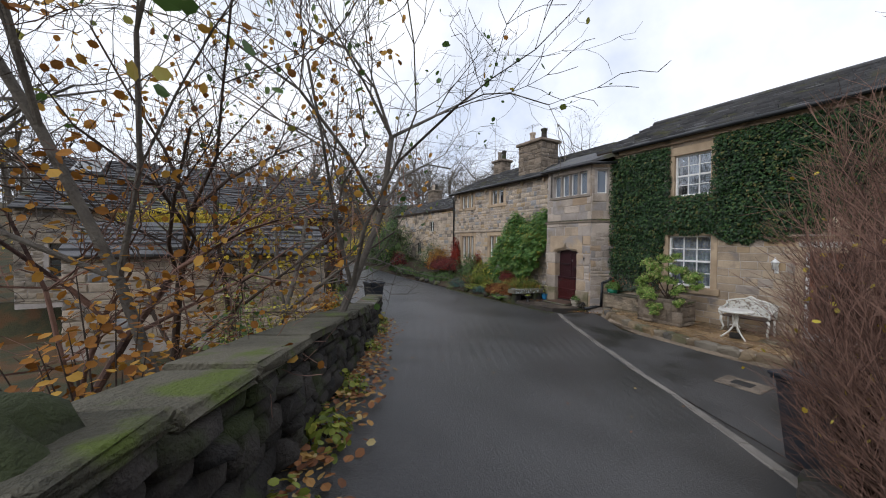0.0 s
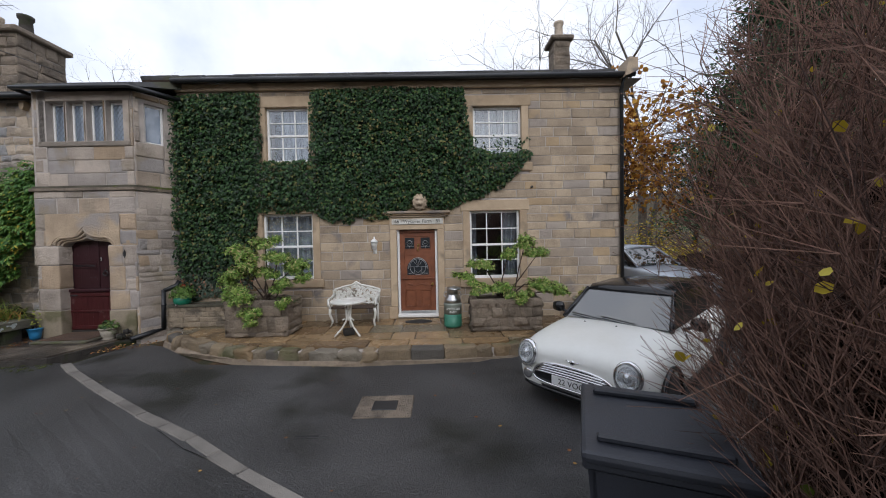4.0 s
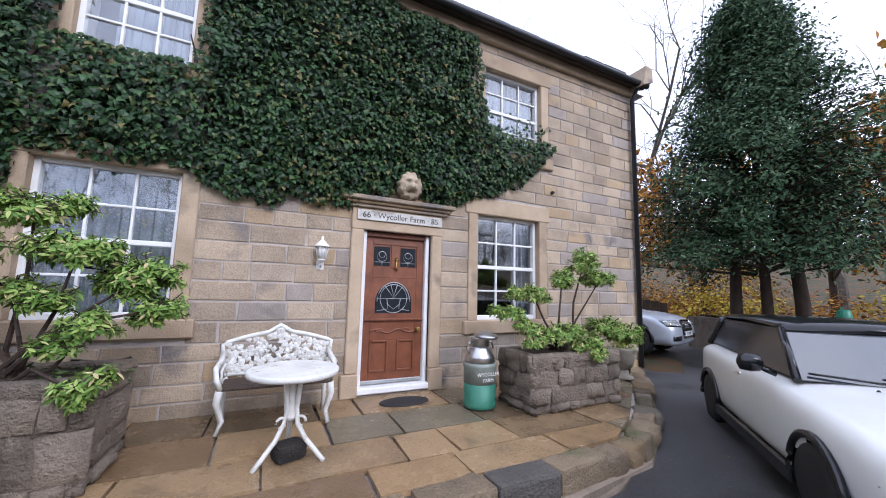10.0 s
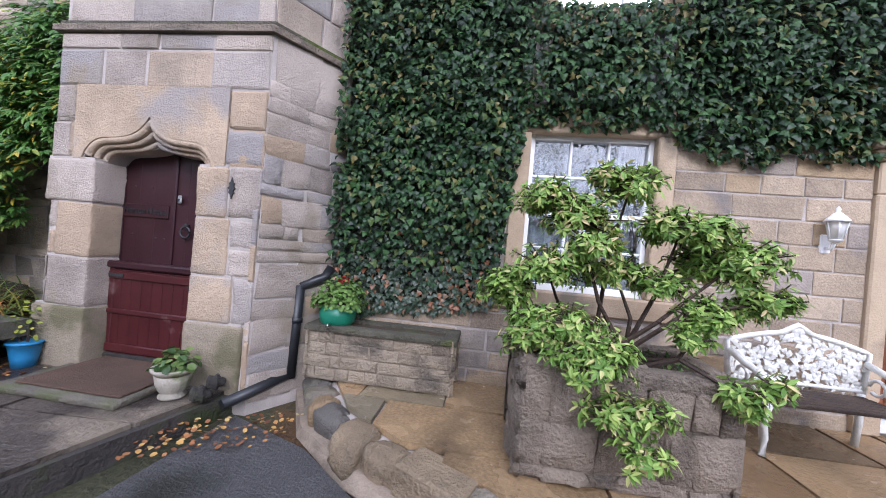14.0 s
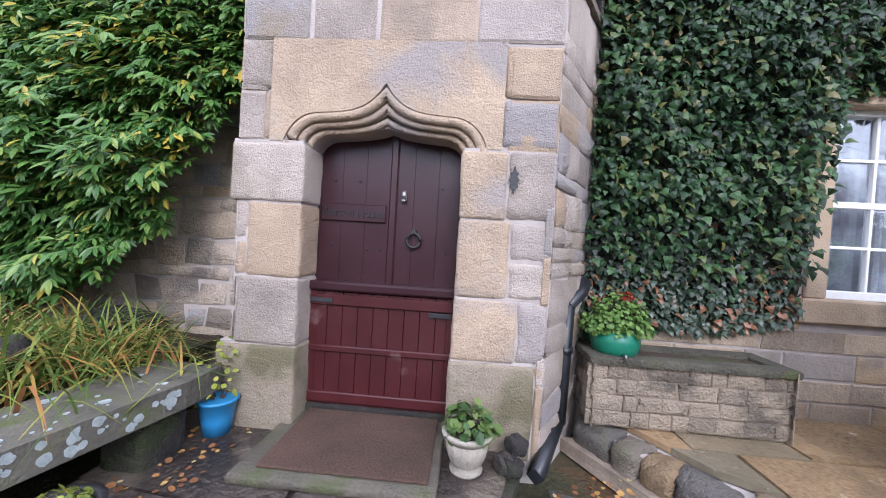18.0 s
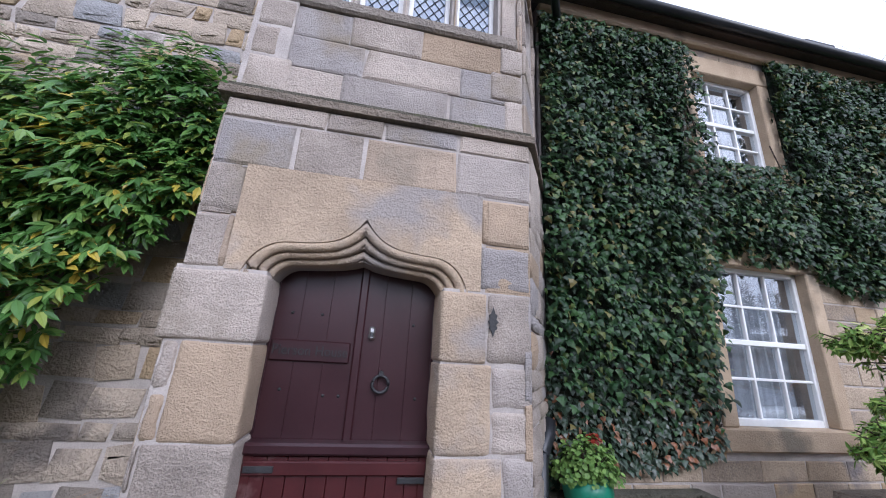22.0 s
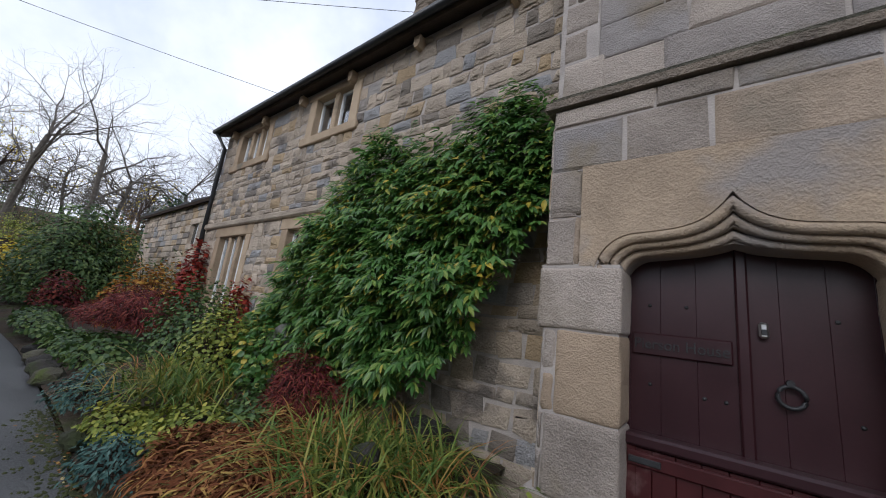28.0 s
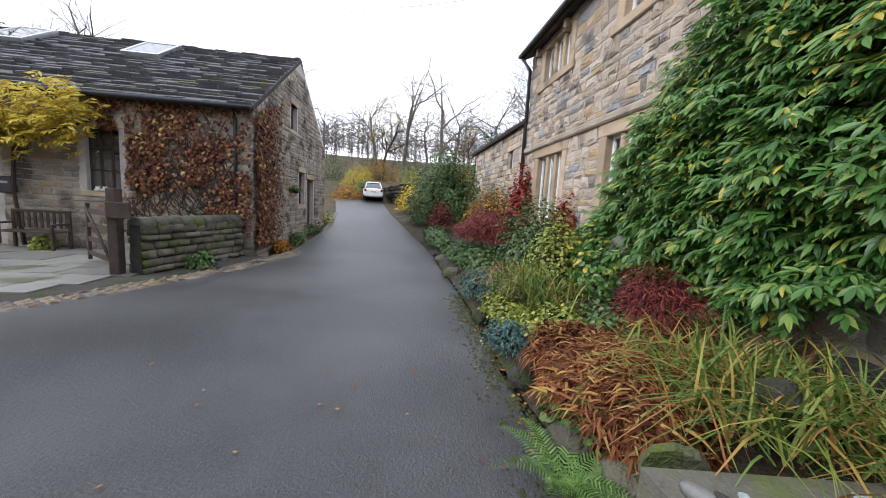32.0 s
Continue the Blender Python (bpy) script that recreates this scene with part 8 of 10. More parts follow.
bmesh.ops.create_icosphere(bm, subdivisions=4, radius=1.0)
for v in bm.verts:
    q = v.co.copy()
    v.co = Vector((q.x * 0.42, q.y * 0.34, q.z * 0.68)) + q * (0.07 * noise.noise(q * 2.5) + 0.03 * noise.noise(q * 7))
    v.co.z = max(v.co.z, -0.6)
bmesh.ops.transform(bm, matrix=pose(1.3, -12.98, gz(1.3, -12.98) + 0.38, 0, 0, 25), verts=bm.verts)
for f in bm.faces:
    f.smooth = True
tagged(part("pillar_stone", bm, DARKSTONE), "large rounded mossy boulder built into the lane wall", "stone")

# brambles and saplings on the river bank behind the wall
for k, (x, y, r, h, lf) in enumerate(((1.6, -14.0, 0.9, 1.7, MIDGREEN), (-0.5, -13.1, 0.9, 1.9, ORANGELEAF), (-2.4, -12.4, 0.8, 1.6, MIDGREEN), (-4.4, -11.6, 0.8, 1.5, YELLOWLEAF), (3.4, -15.0, 0.9, 1.6, MIDGREEN))):
    mound("bramble_thicket", "straggling bramble and sapling growth on the river bank", (x, y, gz(x, y) - 0.5), (r, r * 0.7, h), 760 + k, lf, "round", 0.06, 750, "shrub")

# big bare bush beside the yard
bush = thing("twiggy_bush", "large bare reddish-brown twiggy bush with a few yellow leaves", "bush", (3.2, -7.95, gz(3.2, -7.95) - 0.02))
rs = np.random.RandomState(41)
A, B, RA, RB = [], [], [], []
tips = []
for k in range(900):
    a0 = rs.uniform(0, 2 * np.pi)
    r0 = 1.15 * rs.uniform(0, 1) ** 0.5
    p = np.array([r0 * np.cos(a0), r0 * np.sin(a0), 0.0])
    d = np.array([np.cos(a0) * r0 * 0.36 + rs.normal(0, 0.1), np.sin(a0) * r0 * 0.36 + rs.normal(0, 0.1), 1.0])
    d /= np.linalg.norm(d)
    ln = rs.uniform(1.9, 4.3) * float(np.interp(p[0] + 0.3 * p[1], [-1.1, 0.3], [0.72, 1.15]))
    r = rs.uniform(0.0024, 0.005)
    for i in range(6):
        q = p + d * ln / 6
        if math.hypot(q[0], q[1]) > float(np.interp(q[2], [0, 0.8, 2.0, 3.2, 4.6], [1.3, 1.6, 1.72, 1.5, 1.0])):
            break
        A.append(p); B.append(q); RA.append(r); RB.append(r * 0.85)
        for s in range(rs.randint(5, 9)):
            side = unit(rs.normal(0, 1, 3)) * 0.95 + d * 1.05 + np.array([0, 0, 0.4])
            side /= np.linalg.norm(side)
            l2 = rs.uniform(0.25, 0.65)
            e = p + (q - p) * rs.rand()
            mid = e + side * l2 * 0.5
            end = mid + unit(side + rs.normal(0, 0.42, 3) + np.array([0, 0, 0.25])) * l2 * 0.5
            A += [e, mid]; B += [mid, end]; RA += [0.0022, 0.0018]; RB += [0.0018, 0.0011]
            tips.append(end)
            for z in range(2):
                s2 = unit(side + rs.normal(0, 0.4, 3))
                A.append(mid); B.append(mid + s2 * rs.uniform(0.12, 0.28)); RA.append(0.0017); RB.append(0.001)
        p = q
        d = unit(d + rs.normal(0, 0.13, 3) + np.array([0, 0, 0.05]))
        r *= 0.85
stuff(sticks("twigwork", A, B, np.array(RA), np.array(RB), 3), "twigwork", REDTWIG, bush)
tips = np.array(tips)
# near-black inner leaves, added to stand in for the bush's deep shade
BUSHSHADE = leafy("bush_shade_leaf", [(0.0, (0.008, 0.005, 0.004)), (0.6, (0.028, 0.016, 0.012)), (1.0, (0.075, 0.044, 0.032))], 0.9, 0.1, 0.0)
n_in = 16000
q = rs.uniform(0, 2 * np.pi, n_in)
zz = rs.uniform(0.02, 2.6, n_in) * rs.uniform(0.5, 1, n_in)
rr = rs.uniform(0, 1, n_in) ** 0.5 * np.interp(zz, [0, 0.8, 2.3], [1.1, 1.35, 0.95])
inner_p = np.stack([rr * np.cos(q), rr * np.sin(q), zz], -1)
stuff(leaf_cloud("withered_leaves", inner_p, rs.normal(0, 1, (n_in, 3)), rs.normal(0, 1, (n_in, 3)), rs.uniform(0.07, 0.13, n_in), "round"), "withered_leaves", BUSHSHADE, bush)
k = rs.choice(len(tips), 1000)
stuff(leaf_cloud("leaves", tips[k], rs.normal(0, 1, (1000, 3)), rs.normal(0, 1, (1000, 3)) + [0, 0, -1], rs.uniform(0.03, 0.055, 1000), "round"), "leaves", YELLOWLEAF, bush)
low_y = tips[tips[:, 2] < 0.9]
k = rs.choice(len(low_y), 320)
stuff(leaf_cloud("low_leaves", low_y[k], rs.normal(0, 1, (320, 3)), rs.normal(0, 1, (320, 3)) + [0, 0, -1], rs.uniform(0.035, 0.06, 320), "round"), "low_leaves", LIMELEAF, bush)
for k, (x, y, s) in enumerate(((2.0, -8.6, 0.26), (2.45, -9.0, 0.28), (3.05, -9.15, 0.3), (3.7, -9.1, 0.3), (1.85, -8.1, 0.22))):
    bm = bmesh.new()
    box(bm, -s, s, -s * 0.7, s * 0.7, -0.3, 0.35 + 0.05 * (k % 2), 0.08, seg=2)
    for v in bm.verts:
        v.co += Vector((noise.noise(v.co * 3 + Vector((k, 0, 0))), noise.noise(v.co * 3 + Vector((0, k, 5))), noise.noise(v.co * 3))) * 0.06
    bmesh.ops.transform(bm, matrix=pose(x, y, gz(x, y), 0, 0, -30 + 25 * k), verts=bm.verts)
    tagged(part("edging_stone", bm, DARKSTONE), "rough stone edging the foot of the bare bush", "stone", group="bush edging stones")

# three-stemmed conifer beyond the yard
con = thing("conifer_tree", "tall dark green conifer with three bare lower stems", "tree", (9.4, -0.4, -0.25))
for x, y, r in ((-0.26, 0.55, 0.17), (0.0, 0.02, 0.15), (0.24, -0.55, 0.19)):
    part("trunk", tube([(x, y, -0.1), (x + 0.02, y, 1.5), (x * 0.8, y * 0.8, 4.0), (x * 0.5, y * 0.5, 8.0)], r, 10, taper=0.05), DARKBARK, con)
rs = np.random.RandomState(61)
P, N, TP, S = [], [], [], []
A, B = [], []
for k in range(620):
    f = rs.rand() ** 0.85
    z = 2.4 + 7.2 * f
    a = rs.uniform(0, 2 * np.pi)
    reach = (3.1 * (1 - f) ** 0.65 + 0.35) * (1 + 0.3 * noise.noise(Vector((math.cos(a) * 1.5, math.sin(a) * 1.5, z * 0.5)))) * rs.uniform(0.6, 1.05)
    out = np.array([math.cos(a), math.sin(a), 0])
    A.append((out[0] * 0.3, out[1] * 0.3, z - 0.2)); B.append((out[0] * reach * 0.8, out[1] * reach * 0.8, z + 0.1))
    for q in range(120):
        g = rs.uniform(0.3, 1.0)
        c = out * reach * g + np.array([0, 0, z + 0.25 * g - 0.5 * g * g]) + rs.normal(0, 0.17, 3)
        P.append(c)
        TP.append(out * 0.6 + rs.normal(0, 0.45, 3) + [0, 0, 0.15])
        N.append(np.array([0, 0, 0.6]) + out * 0.6 + rs.normal(0, 0.5, 3))
        S.append(rs.uniform(0.07, 0.16))
stuff(leaf_cloud("crown", P, N, TP, S, "lance"), "crown", CONIFER, con)
stuff(sticks("branchwork", A, B, 0.035, 0.01, 4), "branchwork", DARKBARK, con)

# distant trees: a few built, the rest copied about the valley
protos = [tree("bare_tree", "tall bare winter tree on the valley side", (-62, 26, gz(-62, 26)), 601, 9, 0.75, 0.28, 4, BARK, None, 0, 0.1, (0, 0), 3, 0.66),
          tree("bare_tree", "tall bare winter tree on the valley side", (-58, 4, gz(-58, 4) + 0.5), 602, 8, 0.85, 0.24, 4, BARK, None, 0, 0.1, (0.1, 0), 3, 0.66),
          tree("bare_tree", "bare winter tree with some yellow leaves", (-66, -6, gz(-66, -6) + 1), 603, 7, 0.9, 0.22, 4, DARKBARK, YELLOWLEAF, 900, 0.16, (0, 0), 3, 0.66),
          tree("autumn_tree", "russet autumn tree on the wooded bank", (17, 5, 0), 604, 5, 0.9, 0.15, 4, DARKBARK, ORANGELEAF, 2600, 0.2, (0, 0), 3, 0.66)]


def hill(x, y):
    far = max(math.hypot(x + 8, y + 4) - 34, 0)
    return gz(x, y) - 0.05 + 0.16 * min(far, 130) * (1 if y > -30 else 0.6)


for p in protos[:3]:
    p.matrix_basis = pose(p.location.x, p.location.y, hill(p.location.x, p.location.y), 0, 0, 0)
rs = np.random.RandomState(77)
spots = [(-54, 1.5, 1), (-60, -3.0, 0), (-56, 11, 0), (-50, 15, 1), (-45, 13, 0), (-42, 9, 1), (-60, 18, 0), (-70, 8, 2), (-74, 20, 0), (-68, -16, 1), (-55, -20, 0), (-50, -30, 1), (-42, -28, 0), (-34, -26, 1), (-30, -30, 2), (-38, -34, 0), (-44, 24, 0), (-36, 22, 1), (-28, 24, 0), (-80, 2, 1), (-78, -8, 0), (-26, -27, 0), (-60, 30, 1),
         (14, 10, 3), (18, 1, 3), (22, 8, 0), (20, 14, 1), (15, 16, 0), (24, 0, 1), (26, -6, 0), (21, -5, 3), (28, 12, 0), (16, -4, 3), (12, 14, 3), (30, 4, 1), (10, 20, 0), (33, -12, 0), (27, 18, 3), (19, 22, 1), (23, -12, 3)]
for x, y, k in spots:
    s = rs.uniform(0.85, 1.2)
    c = copy_thing(protos[k], pose(x, y, hill(x, y), 0, 0, rs.uniform(0, 360)))
    c.scale = (s, s, s)
for k, (x, y, r, h, lf) in enumerate(((14, 4.5, 1.6, 1.6, ORANGELEAF), (12.5, 8, 1.8, 1.8, YELLOWLEAF), (15.5, 0.5, 1.8, 1.9, ORANGELEAF), (17, -3, 2.0, 2.2, ORANGELEAF), (10.5, 11, 1.6, 1.8, MIDGREEN), (13.5, -3.5, 1.5, 1.6, LIMELEAF), (18, 8, 2.2, 2.6, ORANGELEAF), (16, -7, 1.8, 2.0, MIDGREEN), (9.0, 8.5, 0.9, 1.2, YELLOWLEAF), (13.5, 2.5, 2.0, 2.6, YELLOWLEAF), (14.5, 7, 2.4, 3.2, ORANGELEAF), (16.5, 3.5, 2.4, 3.6, ORANGELEAF), (12.5, 11, 2.4, 3.4, YELLOWLEAF), (20, 6, 3.0, 4.6, ORANGELEAF), (15, -2, 2.0, 2.6, YELLOWLEAF), (19, -4, 3.0, 4.0, MIDGREEN), (11.5, -5.5, 1.4, 1.6, ORANGELEAF), (13, -9, 2.2, 2.6, ORANGELEAF))):
    mound("bank_shrub", "autumn-coloured shrub on the wooded bank", (x, y, hill(x, y) - 0.2), (r, r, h), 640 + k, lf, "round", 0.12, 1700, "shrub")
rs = np.random.RandomState(78)
A, B, R = [], [], []
for k in range(1700):
    a = rs.uniform(0, 2 * np.pi)
    d = rs.uniform(72, 150)
    x, y = -8 + d * math.cos(a), -4 + d * math.sin(a)
    z, h = hill(x, y), rs.uniform(5, 14)
    A.append((x, y, z)); B.append((x + rs.normal(0, 0.4), y, z + h)); R.append(0.1)
    for q in range(30):
        f = rs.uniform(0.15, 1.0)
        A.append((x, y, z + h * f)); B.append((x + rs.normal(0, 2.4), y + rs.normal(0, 2.4), z + h * f + rs.uniform(0.4, 2.6))); R.append(0.06)
R = np.array(R)
tagged(stuff(sticks("far_woods", A, B, R, R * 0.3, 3), "far_woods", BARK), "grey-brown bare woods on the far hillsides", "woods")
for k, (x, y, r, h, lf) in enumerate(((-46, -6.6, 2.0, 1.8, MIDGREEN), (-43, -8.2, 2.2, 1.6, ORANGELEAF), (-50, -8, 2.6, 2.6, YELLOWLEAF), (-57, -6, 4.0, 4.0, ORANGELEAF), (-52, -2, 2.6, 3.0, LIMELEAF), (-56, 3, 3.2, 4.0, ORANGELEAF), (-49, 5.5, 2.6, 3.2, YELLOWLEAF), (-60, -7, 3.5, 4.0, MIDGREEN), (-47, 9, 3.0, 4.2, MIDGREEN), (-64, 6, 4.0, 5.0, ORANGELEAF), (-38, 4.5, 2.6, 3.4, MIDGREEN), (-34, 2.6, 2.2, 3.0, ORANGELEAF), (-55, -12, 3.5, 3.5, MIDGREEN), (-68, -2, 4.5, 5.5, MIDGREEN))):
    mound("verge_thicket", "loose autumn thicket where the lane bends", (x, y, hill(x, y) - 0.4), (r, r * 0.8, h), 680 + k, lf, "lance", 0.2, 2000, "shrub")
mound("evergreen_tree", "dark evergreen tree behind the low house", (-34.5, 3.2, 0.5), (1.4, 1.4, 7.0), 660, CONIFER, "lance", 0.26, 4600, "tree", flat=-0.3)

# ---- wooden fence and gate post beyond the cars ----
fence = thing("fence", "low dark wooden rail fence with stone posts beyond the yard", "fence", kind="structure")
for k in range(4):
    x, y = 7.2 + 0.6 * k, -3.4 - 1.6 * k
    boxpart("stone_post", x - 0.15, x + 0.15, y - 0.15, y + 0.15, -0.4, 0.95, TROUGHSTONE, fence, 0.06, seg=2)
for z in (0.25, 0.62):
    part("rail", tube([(7.2, -3.4, z), (9.0, -8.2, z)], 0.06, 6), DARKBARK, fence)
can = thing("watering_can", "small green watering can standing on the wall", "watering can", (8.05, -2.05, 0.92))
part("body", lathe([(0.11, 0), (0.12, 0.02), (0.1, 0.26), (0.06, 0.3)], 16), GREEN, can)
part("spout", tube([(0.1, 0, 0.06), (0.22, 0, 0.22), (0.25, 0, 0.3)], 0.015, 6), GREEN, can)
part("handle", tube([(-0.08, 0, 0.08), (-0.18, 0, 0.2), (-0.1, 0, 0.34), (0, 0, 0.32)], 0.012, 6), GREEN, can)
bwall = thing("boundary_wall", "low rubble boundary wall below the conifer", "wall", kind="structure")
bmt = pose(7.0, -3.0, 0, 0, 0, 58)
bm = bmesh.new()
box(bm, 0, 5.0, 0.05, 0.4, -0.5, 0.85, m=bmt)
part("core", bm, TROUGHSTONE, bwall)
lay(bwall, courses(5.0, -0.3, 0.92, [0.15, 0.2, 0.26], (0.2, 0.5), [], 671), bmt @ pose(0, 0.05, 0), block_meshes(671, TROUGHSTONE, 6, 0.06, 0.2), 0.06, 0.014, 150, seed=671)
gate = thing("wooden_gate", "dark brown solid wooden gate behind the cars", "gate", (11.2, 4.6, -0.25))
for k in range(9):
    boxpart("board", -1.3 + k * 0.29, -1.03 + k * 0.29, -0.02, 0.02, 0.1, 1.3 + 0.25 * math.cos((k - 4) / 3.2), DARKBARK, gate, 0.006)
boxpart("gate_rail", -1.32, 1.32, 0.02, 0.06, 0.3, 0.42, DARKBARK, gate)
boxpart("gate_rail", -1.32, 1.32, 0.02, 0.06, 1.0, 1.12, DARKBARK, gate)
gate.matrix_basis = pose(11.2, 4.6, -0.25, 0, 0, -38)
tagb = thing("notice_board", "small yellow notice fixed on a tree stem", "sign", (9.83, -0.35, 1.15))
boxpart("board", -0.05, 0.05, -0.1, -0.08, -0.07, 0.07, surface("yellow_notice", (0.45, 0.4, 0.06), (0.6, 0.52, 0.1), 3, 30, 0.6, 0.0), tagb, 0.004, m=pose(0, 0, 0, 0, 0, -55))

# ---- overhead wires ----
wires = thing("overhead_wires", "thin overhead telephone wires", "wire")
for a, b in (((-12, 1.5, 7.9), (-34, -14, 9.5)), ((-18, 3.5, 8.3), (-30, -20, 10)), ((-9, 0.5, 6.4), (-22, -25, 10.5))):
    part("wire", tube([tuple(a[i] + (b[i] - a[i]) * f - (0.5 * math.sin(math.pi * f) if i == 2 else 0) for i in range(3)) for f in np.linspace(0, 1, 12)], 0.008, 4), GUTTER, wires)
for x, y, z, h in ((-11.5, 1.2, 7.2, 1.5), (-17.9, 3.7, 8.3, 2.4), (4.1, 3.4, 8.0, 2.6)):
    an = thing("tv_aerial", "thin television aerial on the chimney", "aerial", (x, y, z))
    part("mast", tube([(0, 0, 0), (0, 0, h)], 0.018, 5), STEEL, an)
    if h < 2:
        part("boom", tube([(-0.5, 0, h - 0.1), (0.5, 0, h - 0.1)], 0.012, 4), STEEL, an)
        for k in range(6):
            part("element", tube([(-0.45 + k * 0.18, -0.2, h - 0.1), (-0.45 + k * 0.18, 0.2, h - 0.1)], 0.006, 4), STEEL, an)


# ---- vehicles ----
from mathutils.bvhtree import BVHTree


def skin(name, rings, material, parent, close=True, smooth=True, label=""):
    """A body skinned over rings of points."""
    bm = bmesh.new()
    rows = [[bm.verts.new(p) for p in r] for r in rings]
    n = len(rings[0])
    for a, b in zip(rows, rows[1:]):
        for k in range(n if close else n - 1):
            bm.faces.new((a[k], a[(k + 1) % n], b[(k + 1) % n], b[k])).smooth = smooth
    if close:
        bm.faces.new(rows[0][::-1]).smooth = smooth
        bm.faces.new(rows[-1]).smooth = smooth
    bmesh.ops.recalc_face_normals(bm, faces=bm.faces)
    return part(name, bm, material, parent, label)


def ringpts(x, w, zb, zs, zt, n=7):
    """Half-rounded body section at x: half width w, bottom zb, shoulder zs, crown zt."""
    half = [(0.0, zb), (w * 0.82, zb), (w * 0.95, zb + 0.07), (w, zb + 0.2), (w, zs - 0.12), (w * 0.965, zs - 0.03), (w * 0.86, zs + (zt - zs) * 0.45), (w * 0.5, zt - (zt - zs) * 0.12), (0.0, zt)]
    right = [(x, -y, z) for y, z in half]
    left = [(x, y, z) for y, z in half[::-1]][1:-1]
    return right + left


def car(name, label, at, turn, spec, plate="", paint=None, roofmat=None):
    """A parked car, nose along +x: shell, greenhouse, wheels, lamps, grille, mirrors."""
    c = thing(name, label, "car", at, turn)
    L, W, H = spec["L"], spec["W"], spec["H"]
    hl, hw = L / 2, W / 2
    st = spec["stations"]
    shell = skin("body", [ringpts(x * hl, w * hw, zb, zs, zt) for x, w, zb, zs, zt in st], paint, c)
    sm = shell.modifiers.new("smooth", "SUBSURF")
    sm.levels = sm.render_levels = 2
    # greenhouse
    gh = spec["glass"]
    rows = []
    for x, w, z in gh:
        rows.append((x * hl, w * hw, z))
    (xa, wa, za), (xb, wb, zb), (xc, wc, zc), (xd, wd, zd) = rows
    def quad(nm, pts, mat, thick=0.012):
        bm = bmesh.new()
        bm.faces.new([bm.verts.new(p) for p in pts])
        bmesh.ops.subdivide_edges(bm, edges=bm.edges, cuts=5, use_grid_fill=True)
        ob = part(nm, bm, mat, c)
        ob.modifiers.new("thickness", "SOLIDIFY").thickness = thick
        return ob
    quad("windscreen", [(xa, -wa, za), (xa, wa, za), (xb, wb, zb), (xb, -wb, zb)], CARGLASS)
    quad("rear_window", [(xd, wd, zd), (xd, -wd, zd), (xc, -wc, zc), (xc, wc, zc)], CARGLASS)
    for s in (-1, 1):
        nm = "side_glass"
        quad(nm, [(xa, s * wa, za), (xb, s * wb, zb), (xc, s * wc, zc), (xd, s * wd, zd)], CARBLACK)
        part("pillar", tube([(xa + 0.02, s * wa, za - 0.01), (xb, s * wb, zb)], 0.032, 8), CARBLACK if roofmat is CARBLACK else paint, c)
        part("pillar", tube([(xd, s * wd, zd - 0.01), (xc, s * wc, zc)], 0.045, 8), CARBLACK if roofmat is CARBLACK else paint, c)
    rf = []
    for x, w, z in ((xb + 0.03, wb * 0.98, zb - 0.005), (xb - 0.12, wb * 1.02, zb + 0.04), ((xb + xc) / 2, wb * 1.04, H - 0.012), (xc + 0.1, wc * 1.03, zc + 0.05), (xc - 0.08, wc * 0.98, zc + 0.005)):
        rf.append([(x, -w, z - 0.03), (x, -w * 0.97, z + 0.012), (x, -w * 0.6, z + 0.035), (x, 0, z + 0.045), (x, w * 0.6, z + 0.035), (x, w * 0.97, z + 0.012), (x, w, z - 0.03), (x, 0, z - 0.03)])
    skin("roof", rf, roofmat, c)
    boxpart("cabin_floor", xd + 0.1, xa - 0.1, -wa * 0.9, wa * 0.9, za - 0.12, za - 0.1, CARBLACK, c)
    for y in (-0.36, 0.36):
        boxpart("seat", -0.25, 0.1, y - 0.22, y + 0.22, za - 0.1, za + 0.28, CARBLACK, c, 0.06, seg=2)
    # wheels
    r = spec["wheel"]
    for x in (spec["axles"][0] * hl, spec["axles"][1] * hl):
        for s in (-1, 1):
            y = s * (hw - 0.09)
            wm = pose(x, y, r, 90, 0, 0) if s < 0 else pose(x, y, r, -90, 0, 0)
            steer = wm
            tyre = part("tyre", lathe([(r * 0.62, -0.1), (r * 0.9, -0.1), (r, -0.07), (r, 0.07), (r * 0.9, 0.1), (r * 0.62, 0.1)], 28, m=steer), RUBBER, c)
            part("rim", lathe([(0.05, 0.05), (r * 0.3, 0.055), (r * 0.58, 0.06), (r * 0.64, 0.095), (r * 0.66, 0.08), (r * 0.6, 0.0)], 28, m=steer), STEEL, tyre)
            for k in range(8):
                bm = bmesh.new()
                box(bm, 0.03, r * 0.6, -0.022, 0.022, 0.06, 0.085, 0.006, m=steer @ pose(0, 0, 0, 0, 0, 45 * k))
                part("spoke", bm, STEEL if spec.get("bright") else CARBLACK, tyre)
            arch = [(x + (r + 0.045) * math.cos(q), s * (hw + 0.004), r + (r + 0.045) * math.sin(q)) for q in np.linspace(-0.1, math.pi + 0.1, 16)]
            part("wheel_arch", tube(arch, 0.032, 6), CARBLACK, c)
            part("wheel_well", lathe([(r + 0.03, -0.12), (r + 0.03, 0.085), (r * 0.5, 0.086)], 24, m=wm), CARBLACK, c)
